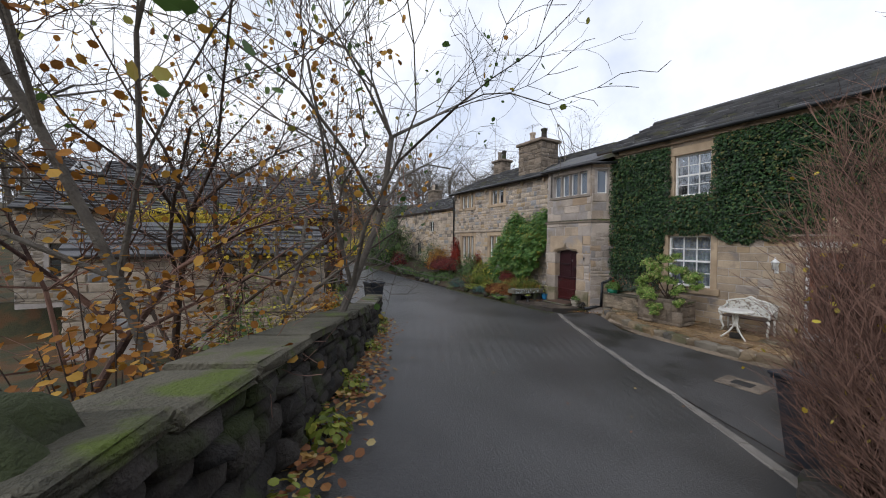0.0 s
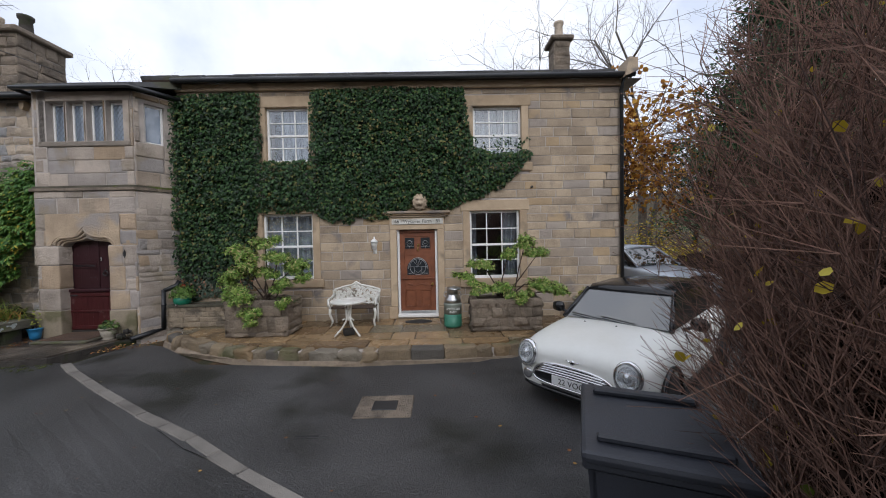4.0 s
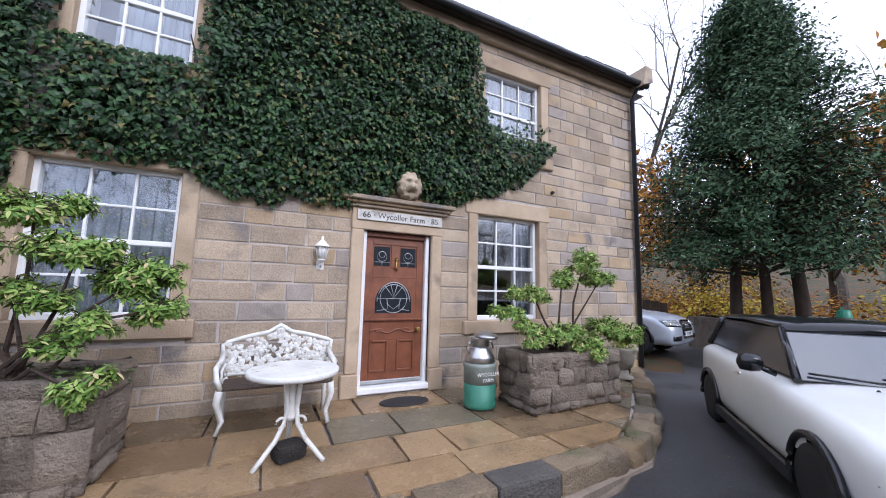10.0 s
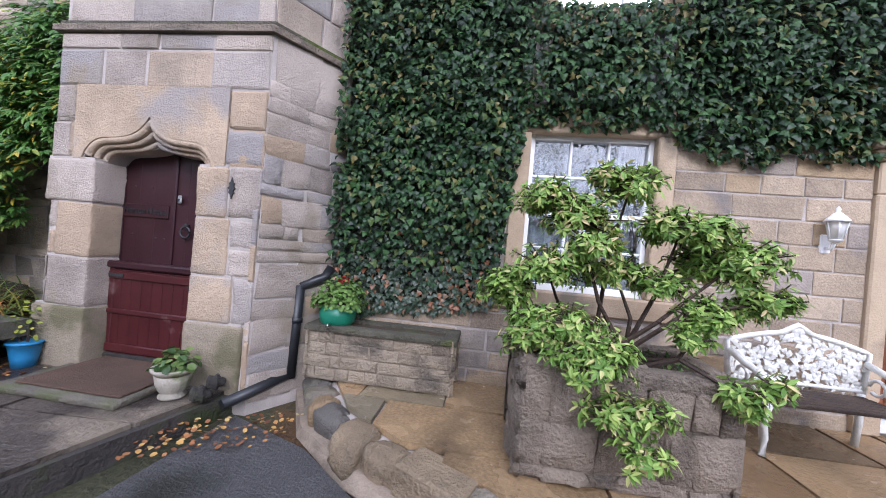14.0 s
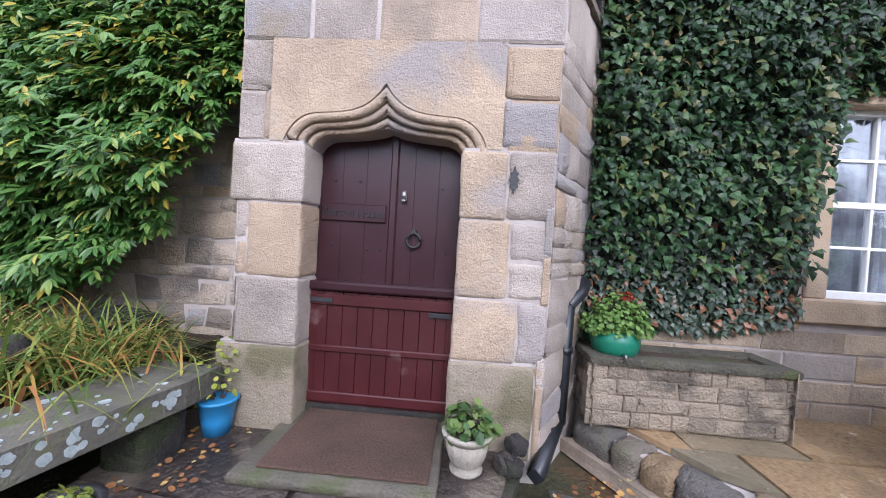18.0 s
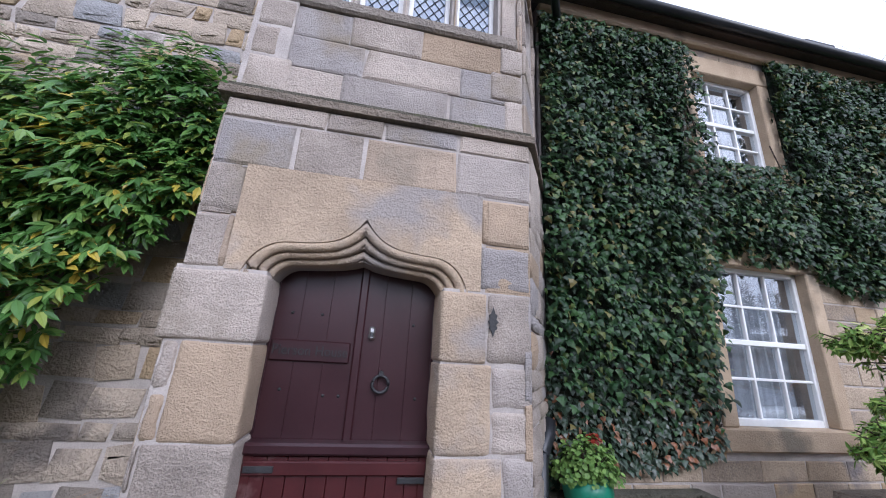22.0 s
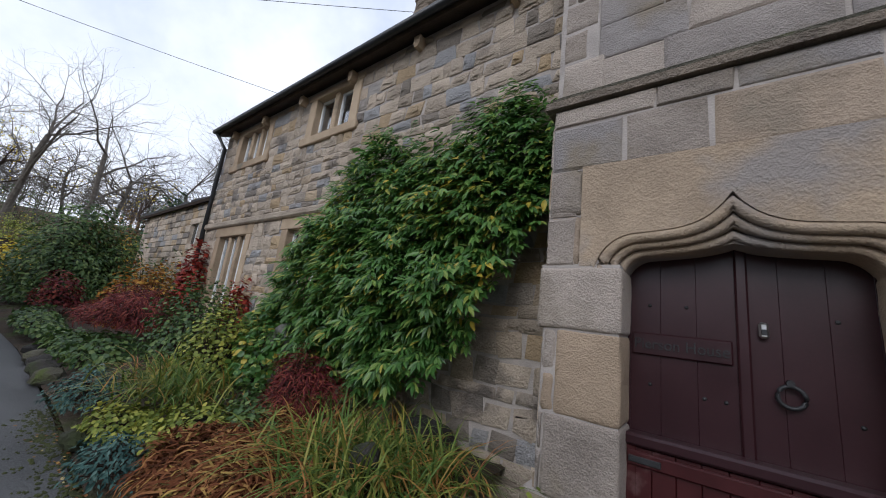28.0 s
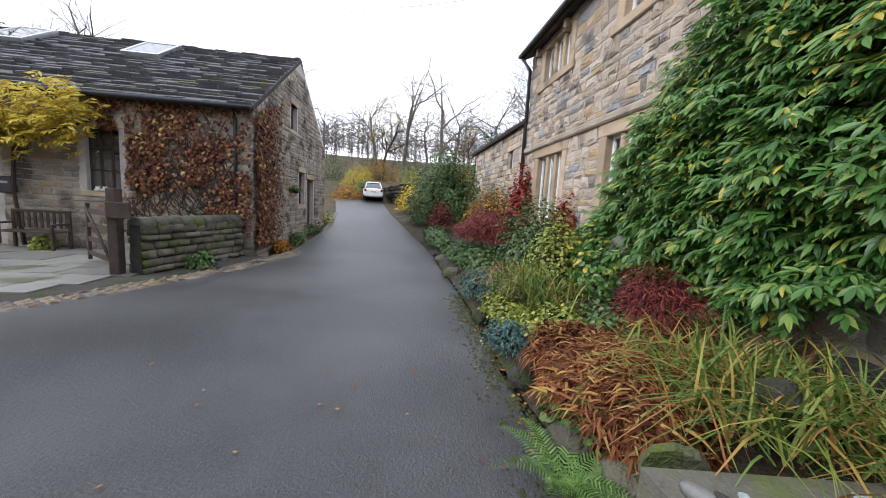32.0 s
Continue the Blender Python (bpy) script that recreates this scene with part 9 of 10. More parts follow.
    for s in (-1, 1):
        boxpart("sill", spec["axles"][1] * hl + r, spec["axles"][0] * hl - r, s * hw - 0.03, s * hw + 0.012, 0.17, 0.3, CARBLACK, c, 0.012)
        boxpart("door_handle", -0.25, -0.08, s * hw - 0.01, s * hw + 0.025, spec["belt"] - 0.12, spec["belt"] - 0.085, CHROME, c, 0.01)
        mp = lathe([(0.02, -0.1), (0.075, -0.07), (0.085, 0.0), (0.07, 0.08), (0.02, 0.1)], 14, m=pose(xa - 0.22, s * (hw + 0.1), za + 0.08, 90, 0, 0) @ Matrix.Diagonal((0.75, 1, 1, 1)))
        part("mirror", mp, CARBLACK, c)
        part("mirror_stalk", tube([(xa - 0.2, s * (hw - 0.08), za - 0.01), (xa - 0.22, s * (hw + 0.05), za + 0.05)], 0.022, 6), CARBLACK, c)
    for p in (0.1, -0.35):
        part("wiper", tube([(xa + 0.02, p + 0.2, za + 0.02), (xa - 0.03, p - 0.28, za + 0.05)], 0.01, 5), CARBLACK, c)
    return c


MINI = dict(L=3.84, W=1.73, H=1.41, wheel=0.3, axles=(0.66, -0.64), belt=0.92, bright=True,
            stations=[(1.0, 0.72, 0.28, 0.58, 0.63), (0.99, 0.85, 0.22, 0.66, 0.71), (0.955, 0.925, 0.2, 0.72, 0.79), (0.86, 0.965, 0.2, 0.775, 0.865), (0.66, 1.0, 0.19, 0.83, 0.925), (0.42, 1.0, 0.19, 0.88, 0.96), (0.3, 1.0, 0.19, 0.91, 0.95), (0.0, 1.0, 0.19, 0.93, 0.95), (-0.5, 1.0, 0.19, 0.95, 0.97), (-0.8, 0.99, 0.2, 0.95, 0.98), (-0.95, 0.93, 0.24, 0.92, 0.96), (-0.995, 0.82, 0.3, 0.85, 0.9)],
            glass=[(0.4, 0.84, 0.955), (0.13, 0.7, 1.34), (-0.78, 0.68, 1.33), (-0.93, 0.8, 0.97)])
mini = car("small_car", "white hatchback with black roof parked on the yard", (3.55, -3.33, -0.235), 221, MINI, paint=CARWHITE, roofmat=CARBLACK)
LAMPLENS = glassy("headlamp_glass", (0.9, 0.93, 0.95), 0.03, 0.8)


def nose_of(c):
    """A function that finds the front skin of a car's body, from across and up: the place and the normal there."""
    body = [o for o in c.children if o.name.startswith("body")][0]
    bpy.context.view_layer.update()
    tree_ = BVHTree.FromObject(body, bpy.context.evaluated_depsgraph_get())

    def find(y, z, lift=0.0):
        hit_, n, _, _ = tree_.ray_cast(Vector((5, y, z)), Vector((-1, 0, 0)))
        if hit_ is None:
            hit_, n = Vector((1.6, y, z)), Vector((1, 0, 0))
        return hit_ + n * lift, n
    return find


def facing(p, n, forward=0.0):
    """A turned frame at p whose z axis follows n, eased towards straight ahead."""
    n = (n * (1 - forward) + Vector((1, 0, 0)) * forward).normalized()
    x = Vector((0, 0, 1)).cross(n).cross(n).normalized() * -1
    y = n.cross(x)
    return Matrix(((x.x, y.x, n.x, p.x), (x.y, y.y, n.y, p.y), (x.z, y.z, n.z, p.z), (0, 0, 0, 1)))


def nose_patch(name, find, outline_top, outline_bottom, lift, material, parent, rows=5):
    """A panel lying on the nose between two edge lines of (across, up)."""
    bm = bmesh.new()
    grid = [[bm.verts.new(find(a[0] + (b[0] - a[0]) * k / rows, a[1] + (b[1] - a[1]) * k / rows, lift)[0]) for k in range(rows + 1)] for a, b in zip(outline_top, outline_bottom)]
    for a, b in zip(grid, grid[1:]):
        for k in range(rows):
            bm.faces.new((a[k], a[k + 1], b[k + 1], b[k])).smooth = True
    ob = part(name, bm, material, parent)
    ob.modifiers.new("thickness", "SOLIDIFY").thickness = 0.012
    return ob


nose = nose_of(mini)
for s in (-1, 1):
    p, n = nose(s * 0.63, 0.65)
    hm = facing(p, n, 0.45) @ Matrix.Diagonal((1.18, 1, 1, 1))
    part("headlight_ring", lathe([(0.13, -0.05), (0.15, 0.0), (0.148, 0.035), (0.135, 0.048), (0.12, 0.04)], 32, m=hm), CHROME, mini)
    part("headlight_bowl", lathe([(0.125, 0.038), (0.1, 0.02), (0.06, 0.015), (0.005, 0.014)], 28, m=hm), STEEL, mini)
    part("daylight_ring", lathe([(0.112, 0.036), (0.108, 0.046), (0.098, 0.046), (0.094, 0.036)], 28, m=hm), WHITE, mini)
    part("projector", lathe([(0.05, 0.015), (0.052, 0.045), (0.04, 0.056), (0.005, 0.062)], 18, m=hm), CHROME, mini)
    part("headlight_lens", lathe([(0.124, 0.044), (0.1, 0.066), (0.05, 0.078), (0.003, 0.08)], 28, m=hm), LAMPLENS, mini)
    p, n = nose(s * 0.63, 0.38)
    part("fog_light", lathe([(0.066, -0.02), (0.068, 0.012), (0.052, 0.02), (0.01, 0.026)], 22, m=facing(p, n, 0.3)), CHROME, mini)
gy = np.linspace(-0.54, 0.54, 25)
gtop = [(y, 0.4 + 0.2 * (1 - abs(y / 0.54) ** 3.2) ** 0.5) for y in gy]
gbot = [(y, 0.4 - 0.075 * (1 - abs(y / 0.54) ** 4) ** 0.5) for y in gy]
nose_patch("grille", nose, gtop, gbot, 0.012, CARBLACK, mini)
part("grille_ring", tube([tuple(nose(y, z, 0.016)[0]) for y, z in gtop + gbot[::-1] + gtop[:1]], 0.015, 8), CHROME, mini)
for k, z in enumerate((0.565, 0.535, 0.505, 0.475)):
    w = 0.4 + 0.03 * k
    part("grille_bar", tube([tuple(nose(y, z - 0.012 * (y / w) ** 2, 0.024)[0]) for y in np.linspace(-w, w, 17)], 0.012, 8), CHROME, mini)
px = max(nose(y, z)[0].x for y in (-0.2, 0, 0.2) for z in (0.36, 0.45)) + 0.02
boxpart("plate_mount", px - 0.1, px, -0.24, 0.24, 0.355, 0.445, CARBLACK, mini)
boxpart("number_plate", px, px + 0.01, -0.26, 0.26, 0.345, 0.455, PLATE, mini, 0.003)
text("22 VOO", 0.098, pose(px + 0.0115, 0, 0.398, 90, 0, 90), INK, mini, 0.001, squeeze=0.98)
ly = np.linspace(-0.42, 0.42, 13)
nose_patch("lower_intake", nose, [(y, 0.3) for y in ly], [(y, 0.255) for y in ly], 0.01, CARBLACK, mini, 2)
part("front_lip", tube([tuple(nose(y, 0.24 + 0.03 * abs(y / 0.76) ** 3, 0.0)[0]) for y in np.linspace(-0.76, 0.76, 19)], 0.028, 8), CARBLACK, mini)
p, n = nose(0, 0.655)
bmx = facing(p, n)
part("bonnet_badge", lathe([(0.03, -0.01), (0.03, 0.01), (0.008, 0.014)], 18, m=bmx), CHROME, mini)
part("badge_centre", lathe([(0.016, 0.012), (0.016, 0.017), (0.003, 0.018)], 14, m=bmx), CARBLACK, mini)
for s in (-1, 1):
    part("badge_wing", tube([tuple(nose(s * 0.03, 0.655, 0.005)[0]), tuple(nose(s * 0.085, 0.67, 0.005)[0])], 0.007, 6), CHROME, mini)
    part("bonnet_seam", tube([tuple(nose(s * yy, zz, 0.0)[0]) for yy, zz in ((0.56, 0.47), (0.66, 0.5), (0.74, 0.53), (0.8, 0.56))], 0.0035, 5), CARBLACK, mini)
for y in (-0.32, 0.12):
    part("washer_jet", lathe([(0.014, 0), (0.008, 0.012)], 8, m=pose(0.95, y, 0.945)), CARBLACK, mini)

SUV = dict(L=4.6, W=1.9, H=1.65, wheel=0.37, axles=(0.62, -0.6), belt=1.05, bright=False,
           stations=[(0.995, 0.68, 0.35, 0.6, 0.66), (0.97, 0.86, 0.27, 0.72, 0.82), (0.9, 0.95, 0.25, 0.83, 0.93), (0.75, 0.99, 0.25, 0.91, 1.0), (0.5, 1.0, 0.25, 0.97, 1.05), (0.35, 1.0, 0.25, 1.02, 1.07), (0.0, 1.0, 0.25, 1.05, 1.08), (-0.5, 1.0, 0.25, 1.07, 1.1), (-0.85, 0.98, 0.27, 1.06, 1.1), (-0.97, 0.93, 0.32, 1.0, 1.06), (-0.995, 0.86, 0.4, 0.95, 1.0)],
           glass=[(0.4, 0.84, 1.07), (0.08, 0.68, 1.58), (-0.72, 0.66, 1.56), (-0.93, 0.8, 1.1)])
audi = car("estate_car", "silver-blue sport utility car parked behind the house corner", (6.85, 2.6, -0.01), -75, SUV, paint=CARSILVER, roofmat=CARSILVER)
nose = nose_of(audi)
gy = np.linspace(-0.38, 0.38, 13)
gtop = [(y, 0.84 - 0.03 * abs(y / 0.38) ** 4) for y in gy]
gbot = [(y * 0.85, 0.44) for y in gy]
nose_patch("grille", nose, gtop, gbot, 0.012, CARBLACK, audi)
part("grille_frame", tube([tuple(nose(y, z, 0.018)[0]) for y, z in gtop + gbot[::-1] + gtop[:1]], 0.014, 6), CHROME, audi)
for k in range(4):
    part("grille_bar", tube([tuple(nose(y, 0.5 + 0.085 * k, 0.02)[0]) for y in np.linspace(-0.32, 0.32, 7)], 0.006, 5), STEEL, audi)
px = max(nose(y, z)[0].x for y in (-0.2, 0, 0.2) for z in (0.5, 0.6)) + 0.025
boxpart("plate_mount", px - 0.1, px, -0.24, 0.24, 0.5, 0.58, CARBLACK, audi)
boxpart("number_plate", px, px + 0.01, -0.26, 0.26, 0.485, 0.595, PLATE, audi, 0.004)
text("8 CWL", 0.1, pose(px + 0.0115, 0, 0.538, 90, 0, 90), INK, audi, 0.001)
bx_ = nose(0, 0.74, 0.03)[0].x
for k in range(4):
    part("badge_ring", tube([(bx_, -0.105 + 0.07 * k + 0.04 * math.cos(q), 0.73 + 0.04 * math.sin(q)) for q in np.linspace(0, 2 * math.pi, 16)], 0.006, 5), CHROME, audi)
for s in (-1, 1):
    hy = [s * q for q in np.linspace(0.46, 0.86, 9)]
    nose_patch("headlight", nose, [(y, 0.82) for y in hy], [(y, 0.72 + 0.04 * (abs(y) - 0.46)) for y in hy], 0.012, STEEL, audi, 3)
    nose_patch("headlight_lens", nose, [(y, 0.825) for y in hy], [(y, 0.715 + 0.04 * (abs(y) - 0.46)) for y in hy], 0.03, LAMPLENS, audi, 3)
    part("headlight_trim", tube([tuple(nose(y, 0.71 + 0.04 * (abs(y) - 0.46), 0.012)[0]) for y in hy], 0.012, 6), CARBLACK, audi)
    nose_patch("side_intake", nose, [(s * q, 0.5) for q in np.linspace(0.45, 0.8, 7)], [(s * q, 0.4) for q in np.linspace(0.48, 0.78, 7)], 0.008, CARBLACK, audi, 2)
far_car = car("white_car", "white hatchback parked far up the lane", (-42.5, -5.9, gz(-42.5, -5.9) + 0.02), 186, dict(SUV, L=4.3, W=1.8), paint=CARWHITE, roofmat=CARWHITE)
boxpart("rear_plate", -2.17, -2.15, -0.26, 0.26, 0.7, 0.81, surface("yellow_plate", (0.6, 0.45, 0.03), (0.65, 0.5, 0.05), 3, 30, 0.5, 0), far_car)
for s in (-1, 1):
    boxpart("tail_light", -2.16, -2.0, s * 0.72 - 0.1, s * 0.72 + 0.1, 0.75, 1.0, surface("red_lamp", (0.25, 0.01, 0.01), (0.35, 0.02, 0.02), 3, 30, 0.2, 0), far_car, 0.03)


# ---- wheelie bins ----
def wheelie_bin(at, turn, label, marked=False):
    b = thing("wheelie_bin", label, "bin", at, turn)
    bm = bmesh.new()
    lo, hi = [(-0.23, -0.26), (0.23, -0.26), (0.23, 0.24), (-0.23, 0.24)], [(-0.29, -0.35), (0.29, -0.35), (0.29, 0.33), (-0.29, 0.33)]
    v0 = [bm.verts.new((x, y, 0.04)) for x, y in lo]
    v1 = [bm.verts.new((x, y, 0.93)) for x, y in hi]
    bm.faces.new(v0[::-1])
    bm.faces.new(v1)
    for i in range(4):
        bm.faces.new((v0[i], v0[(i + 1) % 4], v1[(i + 1) % 4], v1[i]))
    bmesh.ops.bevel(bm, geom=list(bm.edges), offset=0.03, segments=2, affect="EDGES")
    part("body", bm, BINPLASTIC, b)
    boxpart("rim", -0.31, 0.31, -0.37, 0.35, 0.91, 0.955, BINPLASTIC, b, 0.012)
    bm = bmesh.new()
    box(bm, -0.315, 0.315, -0.4, 0.36, 0.957, 1.0, 0.02, seg=2)
    for v in bm.verts:
        if v.co.z > 0.98:
            v.co.z += 0.06 * (1 - (v.co.x / 0.33) ** 2) * (1 - ((v.co.y + 0.02) / 0.42) ** 2)
    lid = part("lid", bm, BINPLASTIC, b)
    boxpart("lid_ridge", -0.25, 0.25, -0.3, -0.26, 1.0, 1.035, BINPLASTIC, lid, 0.01)
    boxpart("lid_ridge", -0.25, 0.25, 0.2, 0.24, 1.0, 1.035, BINPLASTIC, lid, 0.01)
    part("handle", tube([(-0.24, 0.36, 0.92), (-0.24, 0.42, 0.94), (0.24, 0.42, 0.94), (0.24, 0.36, 0.92)], 0.018, 8), BINPLASTIC, b)
    part("axle", tube([(-0.27, 0.24, 0.1), (0.27, 0.24, 0.1)], 0.015, 6), STEEL, b)
    for s in (-1, 1):
        part("wheel", lathe([(0.03, -0.025), (0.1, -0.025), (0.1, 0.025), (0.03, 0.025)], 18, m=pose(s * 0.28, 0.24, 0.1, 0, 90, 0)), RUBBER, b)
    if marked:
        boxpart("label_plate", -0.12, 0.12, -0.345, -0.338, 0.6, 0.72, WHITE, b, m=pose(0, 0.02, 0, -4))
        boxpart("label_plate", -0.06, 0.06, -0.345, -0.338, 0.76, 0.83, surface("orange_sticker", (0.55, 0.2, 0.03), (0.6, 0.25, 0.05), 3, 30, 0.5, 0), b, m=pose(0, 0.02, 0, -4))
        for k in range(3):
            boxpart("print_bar", -0.1, 0.08, -0.348, -0.344, 0.62 + 0.03 * k, 0.632 + 0.03 * k, INK, b, m=pose(0, 0.02, 0, -4))
    return b


wheelie_bin((1.56, -7.05, gz(1.56, -7.05) + 0.022), -22, "charcoal wheelie bin beside the bare bush")
wheelie_bin((-11.0, -7.75, gz(-11.0, -7.75) + 0.014), 100, "charcoal wheelie bin with printed stickers at the lane side", True)


# ---- barn dressing ----
def barn_uv(u):
    """A place along the barn front, u from its far end."""
    return BY - BL + u


for k, h in enumerate(BH):
    u0, u1, z0, z1 = h
    y0, y1 = barn_uv(u0), barn_uv(u1)
    m = bm_front
    if k == 0:
        d = thing("door_3", "dark red barn house door with small panes", "door", kind="structure")
        bm = bmesh.new()
        box(bm, u0, u1, 0.12, 0.17, z0, z1, 0.004, m=m)
        part("leaf", bm, MAROON, d)
        for i in range(3):
            for j in range(3):
                bm = bmesh.new()
                box(bm, u0 + 0.15 + 0.24 * i, u0 + 0.35 + 0.24 * i, 0.105, 0.12, 1.0 + 0.3 * j, 1.26 + 0.3 * j, m=m)
                part("pane", bm, CARGLASS, d)
        bm = bmesh.new()
        box(bm, u1 - 0.12, u1 - 0.07, 0.08, 0.12, 0.85, 0.95, 0.01, m=m)
        part("door_handle", bm, BRASS, d)
    else:
        w = thing("window_barn", "small-paned dark window of the barn", "window", kind="structure")
        bm = bmesh.new()
        n = 3
        for i in range(n + 1):
            u = u0 + (u1 - u0) * i / n
            box(bm, u - 0.025, u + 0.025, 0.13, 0.18, z0, z1, m=m)
        for j in range(4):
            z = z0 + (z1 - z0) * j / 3
            box(bm, u0, u1, 0.135, 0.175, z - 0.025, z + 0.025, m=m)
        part("window_frame", bm, DARKBARK, w)
        for i in range(n):
            for j in range(3):
                bm = bmesh.new()
                box(bm, u0 + (u1 - u0) * i / n + 0.03, u0 + (u1 - u0) * (i + 1) / n - 0.03, 0.15, 0.155, z0 + (z1 - z0) * j / 3 + 0.03, z0 + (z1 - z0) * (j + 1) / 3 - 0.03, m=m)
                part("pane", bm, CARGLASS, w)
    bm = bmesh.new()
    box(bm, u0 - 0.15, u1 + 0.15, -0.03, 0.15, z1, z1 + 0.22, 0.015, m=m)
    part("lintel", bm, WARMSTONE, barn)
    bm = bmesh.new()
    box(bm, u0 - 0.1, u1 + 0.1, -0.07, 0.15, z0 - 0.14, z0, 0.015, m=m)
    part("sill_stone", bm, WARMSTONE, barn)
for k, h in enumerate(GH):
    u0, u1, z0, z1 = h
    w = thing("window_barn_gable", "plain dark opening with timber frame in the barn gable", "window", kind="structure")
    bm = bmesh.new()
    for q in ((u0, u0 + 0.06, z0, z1), (u1 - 0.06, u1, z0, z1), (u0 + 0.06, u1 - 0.06, z1 - 0.06, z1), (u0 + 0.06, u1 - 0.06, z0, z0 + 0.06)):
        box(bm, q[0], q[1], 0.15, 0.2, q[2], q[3], m=bm_gable)
    part("window_frame", bm, OAK if k == 1 else DARKBARK, w)
    bm = bmesh.new()
    box(bm, u0 + 0.05, u1 - 0.05, 0.17, 0.18, z0 + 0.05, z1 - 0.05, m=bm_gable)
    part("pane", bm, CARGLASS, w)
    for z0_, z1_ in ((z1, z1 + 0.2), (z0 - 0.14, z0)):
        bm = bmesh.new()
        box(bm, u0 - 0.12, u1 + 0.12, -0.03, 0.15, z0_, z1_, 0.015, m=bm_gable)
        part("lintel", bm, WARMSTONE, barn)
# creeper on the barn corner
creeper = thing("barn_creeper", "rust-red creeper over the barn corner", "climber")
rs = np.random.RandomState(88)
P, N, TP, S, A, B = [], [], [], [], [], []
k = 0
while k < 5200:
    u = rs.uniform(9.3, BL)
    z = rs.uniform(0.3, BE - 0.1)
    k += 1
    if z < 1.4 and u < 11.8 and rs.rand() < 0.85:
        continue
    if u < 9.95 and 1.1 < z < 2.9:
        continue
    if noise.noise(Vector((u * 1.1, z * 1.1, 4))) < -0.12 and rs.rand() < 0.8:
        continue
    P.append((BX + 0.05 + 0.12 * rs.rand(), barn_uv(u), z)); N.append((1, rs.normal(0, 0.4), rs.normal(0.3, 0.4))); TP.append((0.2, rs.normal(0, 0.5), -1)); S.append(rs.uniform(0.06, 0.12))
for k in range(3600):
    u = abs(rs.normal(0, 0.95))
    z = rs.uniform(0.0, BE + 0.9)
    if z > BE - 0.2 + u * 0.45 or u > 2.2:
        continue
    p = bm_gable @ Vector((u, -0.06 - 0.12 * rs.rand(), z))
    P.append(tuple(p)); N.append((rs.normal(0, 0.4), 1, rs.normal(0.3, 0.4))); TP.append((rs.normal(0, 0.5), 0.2, -1)); S.append(rs.uniform(0.06, 0.12))
stuff(leaf_cloud("leaves", P, N, TP, S, "ivy"), "leaves", CREEPER, creeper)
for k in range(110):
    u, z = rs.uniform(10.1, 13), rs.uniform(0, 1.5)
    for q in range(5):
        u2, z2 = u + rs.normal(-0.12, 0.25), z + rs.uniform(0.15, 0.55)
        if not 9.85 < u2 < 13 or z2 > BE - 0.2:
            break
        A.append((BX + 0.04, barn_uv(u), z)); B.append((BX + 0.04, barn_uv(u2), z2))
        u, z = u2, z2
stuff(sticks("stemwork", A, B, 0.014, 0.01, 4), "stemwork", DARKBARK, creeper)
# golden wisteria by the barn door
gold = thing("golden_climber", "golden-leaved climber trained over the barn door", "climber")
P, N, TP, S = [], [], [], []
for k in range(900):
    u, z = rs.uniform(3.4, 9.5), rs.normal(3.1, 0.34)
    p = np.array([BX + rs.uniform(0.1, 1.1), barn_uv(u), z + 0.25 * math.sin(u * 1.3 + 1)])
    stalk = unit(np.array([0.5, rs.normal(0, 0.8), rs.normal(-0.3, 0.4)]))
    side = unit(np.cross(stalk, [0.3, 0, 1]))
    for q in range(4):
        for sg in (-1, 1):
            P.append(p + stalk * (0.06 + 0.08 * q)); TP.append(side * sg + stalk * 0.5 + [0, 0, -0.4]); N.append(np.array([0.6, 0, 0.8]) + rs.normal(0, 0.3, 3)); S.append(rs.uniform(0.12, 0.2))
stuff(leaf_cloud("leaves", P, N, TP, S, "leaflet"), "leaves", YELLOWLEAF, gold)
mesh_ob("stemwork", sticks("stemwork", [(BX + 0.1, barn_uv(7.5), -0.2), (BX + 0.15, barn_uv(7.4), 1.2), (BX + 0.15, barn_uv(7.5), 2.4), (BX + 0.15, barn_uv(7.5), 2.4)], [(BX + 0.15, barn_uv(7.4), 1.2), (BX + 0.15, barn_uv(7.5), 2.4), (BX + 0.4, barn_uv(4.0), 3.0), (BX + 0.4, barn_uv(9.4), 3.0)], 0.05, 0.035, 6), DARKBARK, gold)
# forecourt
court = thing("forecourt", "grey flagstone forecourt with a border of rounded setts", "forecourt", kind="structure")
bedo = [(-18.1, -7.2), (-18.1, -15), (-12.2, -15), (-12.4, -9.3), (-13.6, -8.45), (-16.2, -7.45), (-18.0, -6.75)]
part("bed", slab(bedo, -0.6, -0.245), DARKSTONE, court)
rnd = random.Random(6)
x = -18.1
while x < -12.6:
    w = rnd.choice((0.6, 0.75, 0.9))
    y = -14.8
    while y < -7.2:
        ln = rnd.uniform(0.6, 1.3)
        lim = float(np.interp(x + w, [-19, -16.2, -13.6, -12.4], [-7.3, -7.95, -8.95, -9.7]))
        if y + ln > lim:
            ln = lim - y
        if ln > 0.25:
            part("flagstone", slab([(x + 0.01, y + 0.01), (x + w - 0.01, y + 0.01), (x + w - 0.01, y + ln - 0.01), (x + 0.01, y + ln - 0.01)], -0.25, -0.222 + rnd.uniform(-0.004, 0.004)), GREYFLAG, court)
        y += max(ln, 0.25)
    x += w
EDGE = [(-12.3, -9.3), (-13.6, -8.35), (-16.1, -7.25), (-19.0, -6.6), (-23, -6.65), (-26, -6.85), (-31, -7.4)]
ms_sett = block_meshes(93, KERBSTONE, 6, 0.12, 0.2)
